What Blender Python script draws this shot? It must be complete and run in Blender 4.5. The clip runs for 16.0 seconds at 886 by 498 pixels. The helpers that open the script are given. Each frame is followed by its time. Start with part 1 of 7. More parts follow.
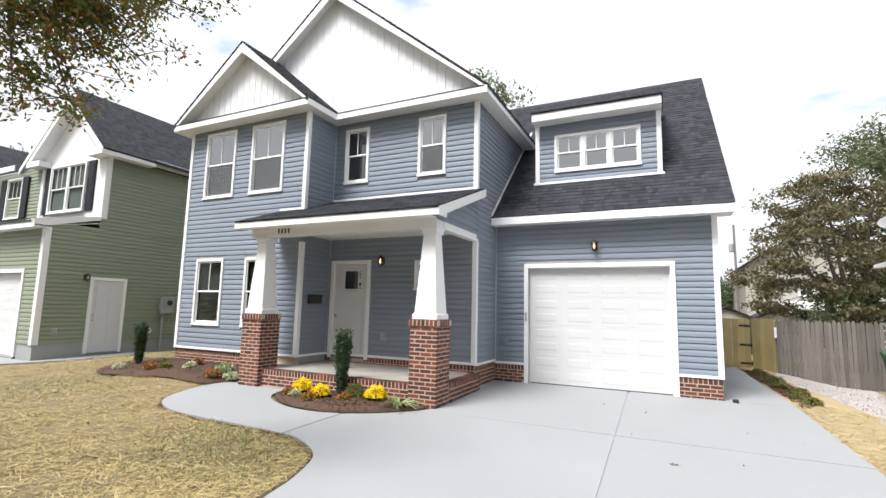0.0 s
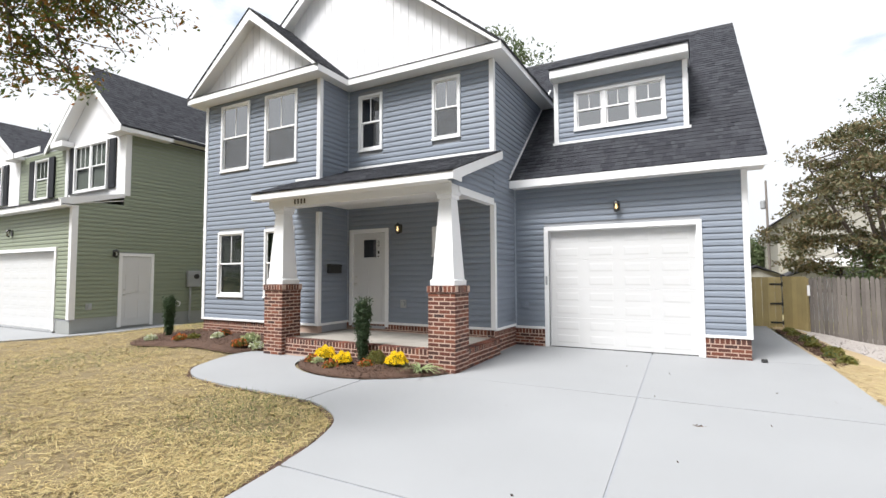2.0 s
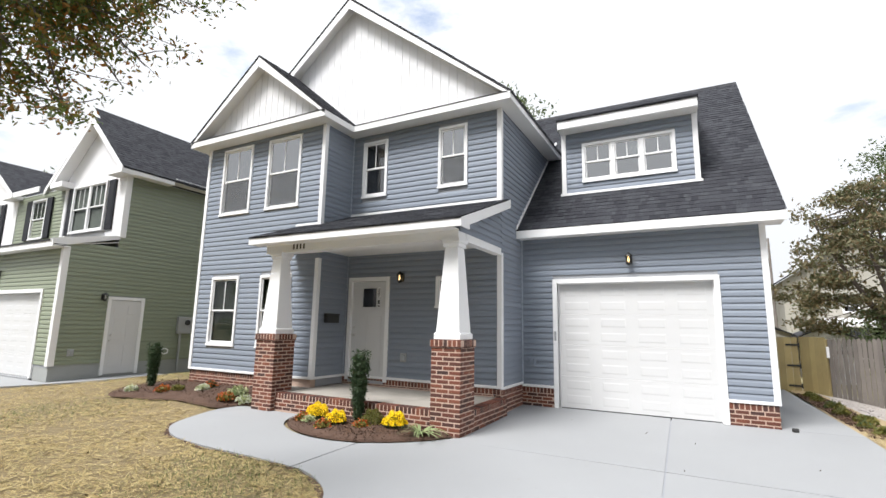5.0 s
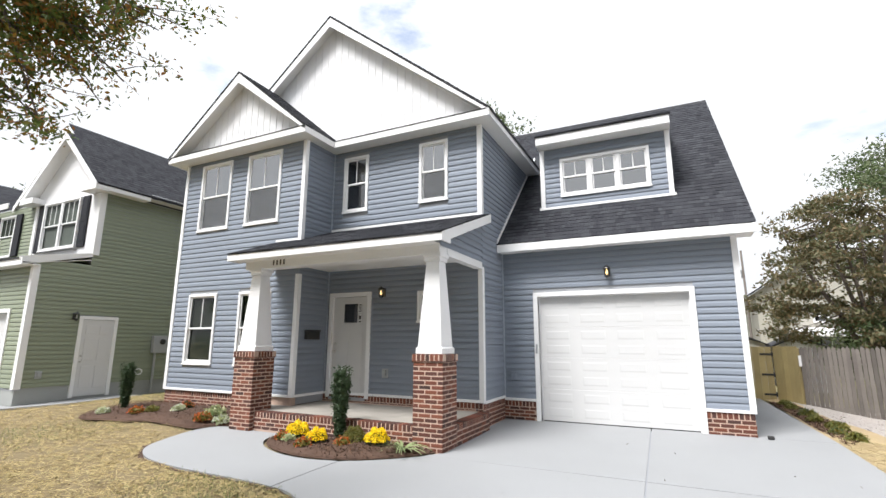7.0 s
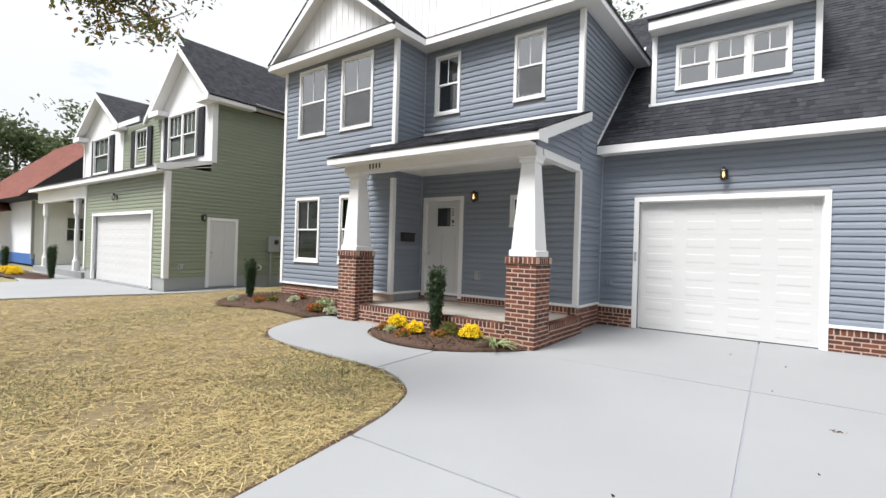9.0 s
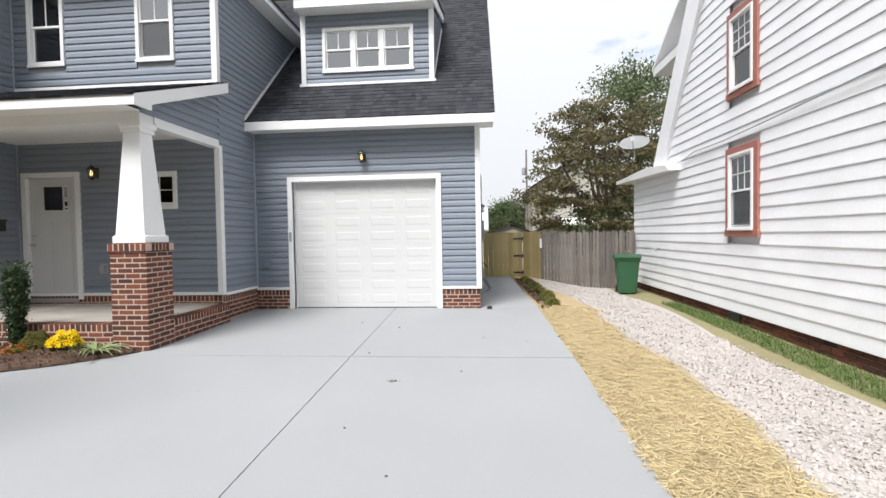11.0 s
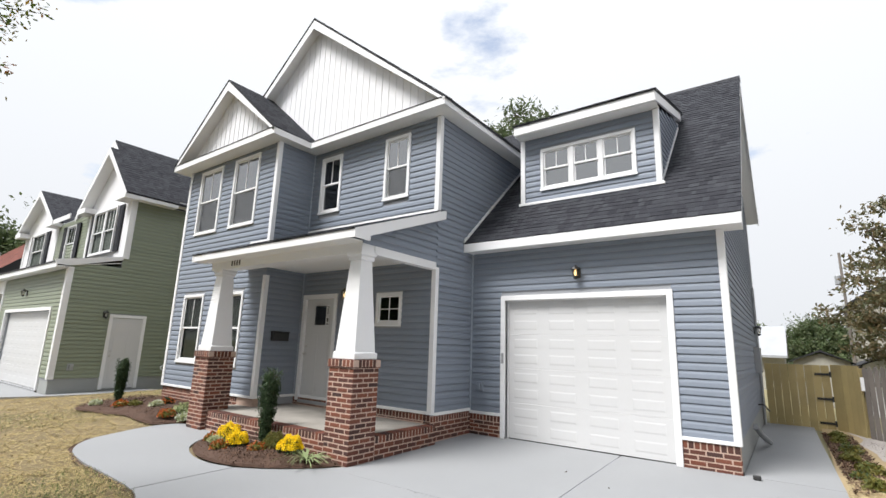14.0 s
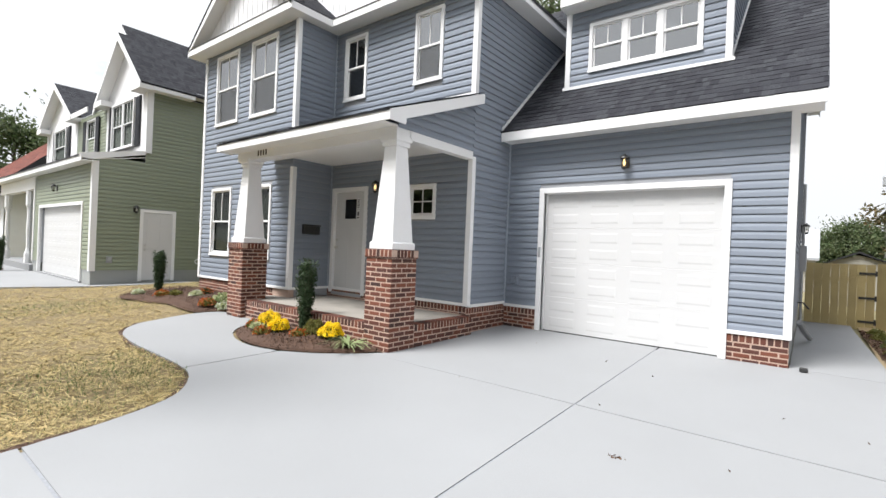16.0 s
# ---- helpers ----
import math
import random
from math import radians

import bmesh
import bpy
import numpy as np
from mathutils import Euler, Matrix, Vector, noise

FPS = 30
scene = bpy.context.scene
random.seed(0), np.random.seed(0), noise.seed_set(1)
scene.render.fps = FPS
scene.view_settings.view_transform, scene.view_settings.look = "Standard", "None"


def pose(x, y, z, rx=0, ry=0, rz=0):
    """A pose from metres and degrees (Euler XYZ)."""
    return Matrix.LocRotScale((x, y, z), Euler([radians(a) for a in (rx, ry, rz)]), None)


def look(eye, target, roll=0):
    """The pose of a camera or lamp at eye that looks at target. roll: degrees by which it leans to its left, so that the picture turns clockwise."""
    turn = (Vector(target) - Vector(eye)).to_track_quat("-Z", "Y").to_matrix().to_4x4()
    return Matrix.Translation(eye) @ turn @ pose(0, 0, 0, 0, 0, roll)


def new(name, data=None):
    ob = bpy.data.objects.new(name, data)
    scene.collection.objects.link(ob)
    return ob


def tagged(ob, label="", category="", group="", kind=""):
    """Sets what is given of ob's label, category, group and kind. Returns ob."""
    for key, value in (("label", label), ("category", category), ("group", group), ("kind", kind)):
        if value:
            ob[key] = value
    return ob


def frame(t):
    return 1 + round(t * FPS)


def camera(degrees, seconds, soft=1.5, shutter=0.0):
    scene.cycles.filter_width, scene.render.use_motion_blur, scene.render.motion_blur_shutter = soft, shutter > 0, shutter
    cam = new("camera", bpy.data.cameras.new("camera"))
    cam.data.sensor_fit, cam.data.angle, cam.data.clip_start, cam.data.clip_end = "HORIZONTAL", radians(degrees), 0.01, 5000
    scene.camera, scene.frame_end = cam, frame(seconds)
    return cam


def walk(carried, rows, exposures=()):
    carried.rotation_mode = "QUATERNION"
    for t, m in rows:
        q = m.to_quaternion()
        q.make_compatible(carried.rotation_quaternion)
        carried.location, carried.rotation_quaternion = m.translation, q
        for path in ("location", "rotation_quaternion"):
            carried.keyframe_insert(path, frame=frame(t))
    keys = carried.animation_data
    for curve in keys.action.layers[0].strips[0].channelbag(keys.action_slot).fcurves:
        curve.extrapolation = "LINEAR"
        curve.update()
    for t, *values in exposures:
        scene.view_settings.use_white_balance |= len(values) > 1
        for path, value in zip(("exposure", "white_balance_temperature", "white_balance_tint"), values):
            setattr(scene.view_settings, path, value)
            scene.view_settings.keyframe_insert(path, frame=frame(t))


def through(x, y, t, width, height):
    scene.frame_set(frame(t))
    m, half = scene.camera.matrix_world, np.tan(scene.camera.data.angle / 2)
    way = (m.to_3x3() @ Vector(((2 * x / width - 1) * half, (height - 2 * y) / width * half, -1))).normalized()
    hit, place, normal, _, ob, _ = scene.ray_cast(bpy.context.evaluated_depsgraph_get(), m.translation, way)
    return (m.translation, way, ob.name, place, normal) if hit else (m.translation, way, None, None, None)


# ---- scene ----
cam = camera(86.3, 16.0)
PATH = [
    (0, (2.811, -9.937, 1.506), (1.952, -8.149, 1.755), 1.3),
    (0.5, (2.809, -9.918, 1.536), (1.886, -8.162, 1.791), 0.6),
    (1, (2.841, -9.894, 1.524), (1.922, -8.136, 1.776), -1.1),
    (1.5, (2.803, -9.864, 1.472), (1.886, -8.092, 1.609), -0.2),
    (2, (2.842, -9.779, 1.487), (1.894, -8.022, 1.598), -0.2),
    (2.5, (2.863, -9.674, 1.467), (1.847, -7.953, 1.549), 0.3),
    (3, (2.79, -9.585, 1.502), (1.843, -7.825, 1.558), 0.7),
    (3.5, (2.634, -9.541, 1.451), (1.815, -7.717, 1.49), 3.0),
    (4, (2.592, -9.497, 1.434), (1.723, -7.701, 1.305), 0.9),
    (4.5, (2.544, -9.466, 1.514), (1.596, -7.727, 1.791), 1.0),
    (7, (2.567, -9.498, 1.489), (1.708, -7.734, 1.877), 0.2),
    (7.5, (2.558, -9.528, 1.5), (1.702, -7.767, 1.906), 0.2),
    (8, (2.56, -9.524, 1.482), (1.678, -7.767, 1.849), 0.9),
    (8.5, (2.525, -9.505, 1.463), (1.578, -7.769, 1.76), 0.2),
    (9, (2.471, -9.451, 1.383), (1.278, -7.846, 1.387), 1.7),
    (9.5, (2.635, -9.365, 1.354), (1.732, -7.581, 1.364), -1.1),
    (10, (2.936, -9.286, 1.374), (2.601, -7.315, 1.325), -2.3),
    (10.2, (3.108, -9.161, 1.332), (2.965, -7.168, 1.235), -1.9),
    (12.3, (4.22, -8.121, 1.403), (3.818, -6.162, 1.431), 3.3),
    (12.5, (4.266, -8.014, 1.407), (3.718, -6.091, 1.437), 0.7),
    (13, (4.60, -7.755, 1.473), (4.09, -5.824, 1.594), 2.6),
    (13.5, (4.569, -7.802, 1.563), (3.97, -5.945, 1.999), 0.0),
    (14, (4.335, -7.737, 1.52), (3.169, -6.164, 1.928), 1.9),
    (14.5, (4.235, -7.753, 1.564), (2.964, -6.307, 2.105), 2.4),
    (15, (4.213, -7.816, 1.545), (2.964, -6.374, 2.146), 2.4),
    (15.5, (4.124, -7.802, 1.461), (2.865, -6.268, 1.717), 1.6),
    (16, (3.868, -7.596, 1.351), (2.626, -6.028, 1.352), 2.4),
]
walk(cam, [(t, look(eye, target, roll)) for t, eye, target, roll in PATH], [(0.0, 0.43), (3.0, 0.4), (4.0, 0.3), (4.6, 0.34), (7.0, 0.43), (8.3, 0.42), (9.0, 0.32), (10.0, 0.36), (12.4, 0.15), (13.5, 0.16), (14.2, 0.25), (15.0, 0.32), (16.0, 0.42)])

# ---- world and sun ----
SUN_EL, SUN_AZ = 58.0, 203.0     # height and compass bearing from +y, clockwise
world = bpy.data.worlds.new("sky")
scene.world = world
world.use_nodes = True
wn, wl = world.node_tree.nodes, world.node_tree.links
wn.clear()
w_out = wn.new("ShaderNodeOutputWorld")
w_bg = wn.new("ShaderNodeBackground")
w_sky = wn.new("ShaderNodeTexSky")
w_sky.sky_type = "NISHITA"
w_sky.sun_disc = False
w_sky.sun_elevation, w_sky.sun_rotation = radians(SUN_EL), radians(SUN_AZ)
w_sky.air_density, w_sky.dust_density = 1.0, 0.6
w_co = wn.new("ShaderNodeTexCoord")
w_map = wn.new("ShaderNodeMapping")
w_map.inputs["Scale"].default_value = (1.0, 1.0, 2.4)
w_map.inputs["Location"].default_value = (0.35, 0.1, 0.0)
w_noise = wn.new("ShaderNodeTexNoise")
w_noise.inputs["Scale"].default_value = 3.2
w_noise.inputs["Detail"].default_value = 7.0
w_noise.inputs["Roughness"].default_value = 0.55
w_ramp = wn.new("ShaderNodeValToRGB")
w_ramp.color_ramp.elements[0].position, w_ramp.color_ramp.elements[0].color = 0.33, (0.38, 0.38, 0.38, 1)
w_ramp.color_ramp.elements[1].position, w_ramp.color_ramp.elements[1].color = 0.415, (1, 1, 1, 1)
w_mix = wn.new("ShaderNodeMixRGB")
w_mix.inputs[2].default_value = (10.4, 10.7, 11.2, 1)
wl.new(w_co.outputs["Generated"], w_map.inputs[0])
wl.new(w_map.outputs[0], w_noise.inputs["Vector"])
w_sep = wn.new("ShaderNodeSeparateXYZ")
w_low, w_add = wn.new("ShaderNodeMapRange"), wn.new("ShaderNodeMath")
w_low.inputs["From Min"].default_value, w_low.inputs["From Max"].default_value = 0.0, 0.9
w_low.inputs["To Min"].default_value, w_low.inputs["To Max"].default_value = 0.10, -0.015
wl.new(w_co.outputs["Generated"], w_sep.inputs[0])
wl.new(w_sep.outputs["Z"], w_low.inputs["Value"])
wl.new(w_noise.outputs[0], w_add.inputs[0])
wl.new(w_low.outputs[0], w_add.inputs[1])
wl.new(w_add.outputs[0], w_ramp.inputs[0])
wl.new(w_ramp.outputs[0], w_mix.inputs[0])
w_blue = wn.new("ShaderNodeVectorMath")
w_blue.operation = "SCALE"
w_blue.inputs["Scale"].default_value = 2.3
wl.new(w_sky.outputs[0], w_blue.inputs[0])
wl.new(w_blue.outputs[0], w_mix.inputs[1])
w_grad, w_scale = wn.new("ShaderNodeMapRange"), wn.new("ShaderNodeVectorMath")
w_grad.inputs["From Min"].default_value, w_grad.inputs["From Max"].default_value = 0.0, 1.0
w_grad.inputs["To Min"].default_value, w_grad.inputs["To Max"].default_value = 0.89, 1.27
w_scale.operation = "SCALE"
wl.new(w_sep.outputs["Z"], w_grad.inputs["Value"])
wl.new(w_mix.outputs[0], w_scale.inputs[0])
wl.new(w_grad.outputs[0], w_scale.inputs["Scale"])
wl.new(w_scale.outputs[0], w_bg.inputs[0])
w_bg.inputs[1].default_value = 0.076
wl.new(w_bg.outputs[0], w_out.inputs[0])

sun = new("sun", bpy.data.lights.new("sun", "SUN"))
sun.data.energy, sun.data.angle, sun.data.color = 5.0, radians(24), (1.0, 0.985, 0.975)
_a, _e = radians(SUN_AZ), radians(SUN_EL)
sun.matrix_world = look((math.sin(_a) * math.cos(_e) * 60, math.cos(_a) * math.cos(_e) * 60, math.sin(_e) * 60), (0, 0, 0))


# ---- materials ----
def mat(name, color, rough=0.6, metal=0.0, fine=60.0, coarse=1.5, vary=0.12, stain=0.12, bump=0.1, per_object=0.0, per_island=0.0, spec=0.5):
    """A surface with grain and stains at two scales, in metres of the place."""
    m = bpy.data.materials.new(name)
    m.use_nodes = True
    n, l = m.node_tree.nodes, m.node_tree.links
    b = n["Principled BSDF"]
    b.inputs["Roughness"].default_value, b.inputs["Metallic"].default_value = rough, metal
    b.inputs["Specular IOR Level"].default_value = spec
    geo = n.new("ShaderNodeNewGeometry")
    big, small = n.new("ShaderNodeTexNoise"), n.new("ShaderNodeTexNoise")
    big.inputs["Scale"].default_value, big.inputs["Detail"].default_value = coarse, 5
    small.inputs["Scale"].default_value, small.inputs["Detail"].default_value = fine, 3
    for t in (big, small):
        l.new(geo.outputs["Position"], t.inputs["Vector"])
    value = None

    def add(socket, amount):
        nonlocal value
        k = n.new("ShaderNodeMath")
        k.operation = "MULTIPLY_ADD"
        l.new(socket, k.inputs[0])
        k.inputs[1].default_value = 2 * amount
        if value is None:
            k.inputs[2].default_value = 1 - amount
        else:
            s = n.new("ShaderNodeMath")
            s.operation = "ADD"
            l.new(value, s.inputs[0])
            s.inputs[1].default_value = -amount
            l.new(s.outputs[0], k.inputs[2])
        value = k.outputs[0]

    add(big.outputs[0], stain)
    add(small.outputs[0], vary)
    if per_object:
        info = n.new("ShaderNodeObjectInfo")
        add(info.outputs["Random"], per_object)
    if per_island:
        add(geo.outputs["Random Per Island"], per_island)
    mul = n.new("ShaderNodeVectorMath")
    mul.operation = "SCALE"
    mul.inputs[0].default_value = color
    l.new(value, mul.inputs["Scale"])
    l.new(mul.outputs[0], b.inputs["Base Color"])
    if bump:
        bn = n.new("ShaderNodeBump")
        bn.inputs["Strength"].default_value, bn.inputs["Distance"].default_value = bump, 0.01
        l.new(small.outputs[0], bn.inputs["Height"])
        l.new(bn.outputs[0], b.inputs["Normal"])
    return m


def ramp_mat(name, stops, rough=0.8, by="object", fine=40.0, vary=0.15, bump=0.3, spec=0.4):
    """Colours picked piece by piece from a ramp."""
    m = mat(name, (1, 1, 1), rough, fine=fine, vary=vary, bump=bump, spec=spec)
    n, l = m.node_tree.nodes, m.node_tree.links
    src = n.new("ShaderNodeObjectInfo").outputs["Random"] if by == "object" else n.new("ShaderNodeNewGeometry").outputs["Random Per Island"]
    r = n.new("ShaderNodeValToRGB")
    while len(r.color_ramp.elements) < len(stops):
        r.color_ramp.elements.new(0.5)
    for i, c in enumerate(stops):
        r.color_ramp.elements[i].position = i / max(1, len(stops) - 1)
        r.color_ramp.elements[i].color = (*c, 1)
    l.new(src, r.inputs[0])
    mul = next(k for k in n if k.type == "VECT_MATH")
    l.new(r.outputs[0], mul.inputs[0])
    return m


def glass_mat(name, tint, gloss):
    m = bpy.data.materials.new(name)
    m.use_nodes = True
    n, l = m.node_tree.nodes, m.node_tree.links
    n.remove(n["Principled BSDF"])
    tr, gl, mx = n.new("ShaderNodeBsdfTransparent"), n.new("ShaderNodeBsdfGlossy"), n.new("ShaderNodeMixShader")
    tr.inputs[0].default_value = (*tint, 1)
    gl.inputs["Roughness"].default_value = 0.03
    mx.inputs[0].default_value = gloss
    noi, bn = n.new("ShaderNodeTexNoise"), n.new("ShaderNodeBump")
    noi.inputs["Scale"].default_value = 1.3
    bn.inputs["Strength"].default_value, bn.inputs["Distance"].default_value = 0.06, 0.02
    l.new(noi.outputs[0], bn.inputs["Height"])
    l.new(bn.outputs[0], gl.inputs["Normal"])
    l.new(tr.outputs[0], mx.inputs[1])
    l.new(gl.outputs[0], mx.inputs[2])
    l.new(mx.outputs[0], n["Material Output"].inputs[0])
    return m


def screen_mat(name, color, cover):
    m = bpy.data.materials.new(name)
    m.use_nodes = True
    n, l = m.node_tree.nodes, m.node_tree.links
    n.remove(n["Principled BSDF"])
    tr, df, mx = n.new("ShaderNodeBsdfTransparent"), n.new("ShaderNodeBsdfDiffuse"), n.new("ShaderNodeMixShader")
    df.inputs[0].default_value = (*color, 1)
    mx.inputs[0].default_value = cover
    l.new(tr.outputs[0], mx.inputs[1])
    l.new(df.outputs[0], mx.inputs[2])
    l.new(mx.outputs[0], n["Material Output"].inputs[0])
    return m


def glow_mat(name, color, strength):
    m = mat(name, color, 0.4, bump=0)
    b = m.node_tree.nodes["Principled BSDF"]
    b.inputs["Emission Color"].default_value, b.inputs["Emission Strength"].default_value = (*color, 1), strength
    return m


M_BLUE = mat("blue_grey_vinyl", (0.212, 0.24, 0.286), 0.6, fine=90, coarse=0.8, vary=0.05, stain=0.06, bump=0.05, per_object=0.035, spec=0.3)
M_GREEN = mat("sage_green_vinyl", (0.226, 0.254, 0.182), 0.45, fine=90, coarse=0.8, vary=0.05, stain=0.06, bump=0.05, per_object=0.035)
M_LAP = mat("white_painted_lap_board", (0.83, 0.835, 0.86), 0.6, fine=30, coarse=1.2, vary=0.06, stain=0.1, bump=0.15, per_object=0.04)
M_WHITE = mat("white_trim", (0.757, 0.757, 0.761), 0.45, fine=40, coarse=0.9, vary=0.03, stain=0.05, bump=0.04)
M_GABLE = mat("white_board_and_batten", (0.746, 0.742, 0.755), 0.5, fine=60, coarse=1.0, vary=0.03, stain=0.05, bump=0.05, per_object=0.03)
M_SOFFIT = mat("white_vinyl_soffit", (0.76, 0.76, 0.75), 0.5, fine=50, coarse=1.0, vary=0.04, stain=0.05, bump=0.05)
M_DOOR = mat("white_steel_door", (0.576, 0.576, 0.576), 0.38, fine=30, coarse=0.6, vary=0.02, stain=0.04, bump=0.02)
# Siding colour lightened so that the channel's bright highlight is painted in.
M_CHANNEL = mat("highlit_vinyl_channel", (0.34, 0.38, 0.44), 0.45, bump=0.02)
M_SHEATH = mat("wall_sheathing", (0.3, 0.31, 0.33), 0.8)
M_INSIDE = mat("interior_plaster", (0.45, 0.44, 0.42), 0.8)
M_MORTAR = mat("brick_mortar", (0.46, 0.335, 0.27), 0.95, fine=120, vary=0.15, bump=0.4)
M_BRICK = ramp_mat("red_clay_brick", [(0.050, 0.028, 0.024), (0.10, 0.038, 0.026), (0.15, 0.050, 0.030), (0.18, 0.064, 0.038), (0.068, 0.030, 0.024), (0.125, 0.042, 0.027), (0.056, 0.030, 0.026)], 0.85, fine=70, vary=0.22)
M_SHINGLE = ramp_mat("charcoal_asphalt_shingle", [(0.022, 0.023, 0.028), (0.032, 0.033, 0.039), (0.042, 0.044, 0.051), (0.027, 0.028, 0.034), (0.048, 0.050, 0.057), (0.035, 0.037, 0.043)], 0.93, by="island", fine=220, vary=0.3, bump=0.5, spec=0.2)
M_ROOF = mat("roof_felt", (0.03, 0.03, 0.034), 0.95, fine=150, vary=0.2)
M_RED_SHINGLE = ramp_mat("red_brown_shingle", [(0.13, 0.045, 0.035), (0.18, 0.06, 0.045), (0.22, 0.08, 0.06)], 0.93, by="island", fine=150, vary=0.2)
M_CONCRETE = mat("new_broom_finished_concrete", (0.258, 0.264, 0.270), 0.85, fine=180, coarse=0.55, vary=0.08, stain=0.10, bump=0.12, per_object=0.02)
M_SLAB = mat("porch_slab_concrete", (0.272, 0.253, 0.224), 0.85, fine=120, coarse=2.2, vary=0.1, stain=0.4, bump=0.15)
M_FILLER = mat("grey_joint_filler", (0.24, 0.25, 0.27), 0.9, fine=60, vary=0.25)
M_BLOCK = mat("grey_foundation_block", (0.30, 0.31, 0.30), 0.9, fine=90, vary=0.12, bump=0.3)
M_SOIL = mat("straw_strewn_soil", (0.18, 0.137, 0.072), 0.95, fine=35, coarse=0.6, vary=0.35, stain=0.25, bump=0.8)
M_STRAW = ramp_mat("dry_straw", [(0.23, 0.164, 0.067), (0.353, 0.267, 0.116), (0.435, 0.336, 0.152), (0.312, 0.246, 0.111), (0.508, 0.41, 0.205), (0.238, 0.217, 0.094)], 0.85, by="island", vary=0.08, bump=0)
M_GOLD = ramp_mat("golden_straw", [(0.359, 0.281, 0.14), (0.437, 0.351, 0.187), (0.491, 0.406, 0.234), (0.328, 0.257, 0.133)], 0.85, by="island", vary=0.06, bump=0)
M_MULCH = mat("dark_brown_mulch", (0.075, 0.042, 0.028), 0.97, fine=55, coarse=4, vary=0.4, stain=0.25, bump=1.0)
M_CHIP = ramp_mat("mulch_chip", [(0.035, 0.02, 0.014), (0.085, 0.048, 0.03), (0.13, 0.075, 0.048), (0.06, 0.034, 0.022)], 0.95, by="island", bump=0)
M_GRAVEL = mat("pale_gravel_lot", (0.368, 0.336, 0.311), 0.95, fine=45, coarse=0.9, vary=0.3, stain=0.22, bump=0.9)
M_STONE = ramp_mat("pale_gravel_stone", [(0.348, 0.308, 0.281), (0.401, 0.361, 0.334), (0.468, 0.428, 0.408), (0.428, 0.388, 0.361)], 0.9, by="island", bump=0)
M_EARTH = mat("bare_tan_earth", (0.336, 0.256, 0.144), 0.95, fine=30, coarse=1.0, vary=0.25, stain=0.2, bump=0.6)
M_YARD = mat("dry_yard_ground", (0.208, 0.184, 0.096), 0.95, fine=20, coarse=0.25, vary=0.3, stain=0.3, bump=0.6)
M_GRASS = ramp_mat("green_grass", [(0.056, 0.096, 0.02), (0.088, 0.144, 0.032), (0.12, 0.16, 0.048)], 0.8, by="island", bump=0)
M_CEDAR = mat("new_treated_pine_board", (0.36, 0.285, 0.13), 0.75, fine=45, coarse=2.0, vary=0.15, stain=0.2, bump=0.3, per_object=0.12)
M_OLDWOOD = mat("weathered_grey_board", (0.149, 0.131, 0.117), 0.9, fine=50, coarse=2.5, vary=0.28, stain=0.3, bump=0.5, per_object=0.28)
M_REDTRIM = mat("faded_red_window_trim", (0.34, 0.135, 0.105), 0.7, fine=40, vary=0.12, stain=0.15)
M_BIN = mat("green_plastic_bin", (0.025, 0.095, 0.042), 0.5, fine=60, vary=0.08, stain=0.12, bump=0.05)
M_BLACK = mat("black_metal", (0.02, 0.02, 0.02), 0.4, bump=0)
M_RUBBER = mat("black_rubber", (0.025, 0.025, 0.025), 0.8)
M_SHUTTER = mat("black_shutter", (0.016, 0.017, 0.022), 0.6, bump=0.02, spec=0.25)
M_GREYMETAL = mat("grey_painted_metal", (0.34, 0.35, 0.36), 0.5, metal=0.3, bump=0.03)
M_NICKEL = mat("satin_nickel", (0.55, 0.54, 0.52), 0.3, metal=1.0, bump=0)
M_DISH = mat("grey_dish_paint", (0.416, 0.424, 0.432), 0.5)
M_SCREEN = screen_mat("insect_screen", (0.12, 0.125, 0.13), 0.26)
# Sheet colours behind panes: the shade of unlit rooms, painted near black and dim olive.
M_SHADEDARK = mat("dark_room", (0.03, 0.032, 0.035), 0.9, bump=0)
M_SHADEDIM = mat("painted_dim_room", (0.13, 0.135, 0.115), 0.9, bump=0)
M_GLASS = glass_mat("window_glass", (0.22, 0.25, 0.27), 0.38)
M_DARKGLASS = glass_mat("dark_window_glass", (0.25, 0.27, 0.28), 0.18)
M_BLACKGLASS = glass_mat("unlit_room_glass", (0.42, 0.45, 0.42), 0.05)
M_BLIND = mat("white_blind", (0.75, 0.75, 0.76), 0.6)
M_LAMPGLASS = glow_mat("warm_lamp_glass", (1.0, 0.66, 0.28), 2.5)
M_LANTERN = glass_mat("clear_lantern_glass", (0.85, 0.85, 0.82), 0.12)
M_CEILLAMP = glow_mat("ceiling_lamp_glass", (1.0, 0.93, 0.8), 1.2)
M_BARK = mat("grey_brown_bark", (0.10, 0.08, 0.065), 0.95, fine=30, coarse=3, vary=0.3, stain=0.2, bump=0.8)
M_NUMBER = mat("dark_bronze_plate", (0.06, 0.05, 0.04), 0.5, metal=0.4, bump=0)
M_BLUEPAINT = mat("blue_painted_board", (0.05, 0.14, 0.40), 0.6)
M_CAR = mat("blue_car_paint", (0.02, 0.10, 0.28), 0.25, bump=0)
M_PALEROOF = mat("pale_grey_shingle", (0.36, 0.37, 0.39), 0.9, fine=40, vary=0.15)
M_FARWALL = mat("far_pale_wall", (0.36, 0.345, 0.30), 0.8, fine=10, coarse=0.6)


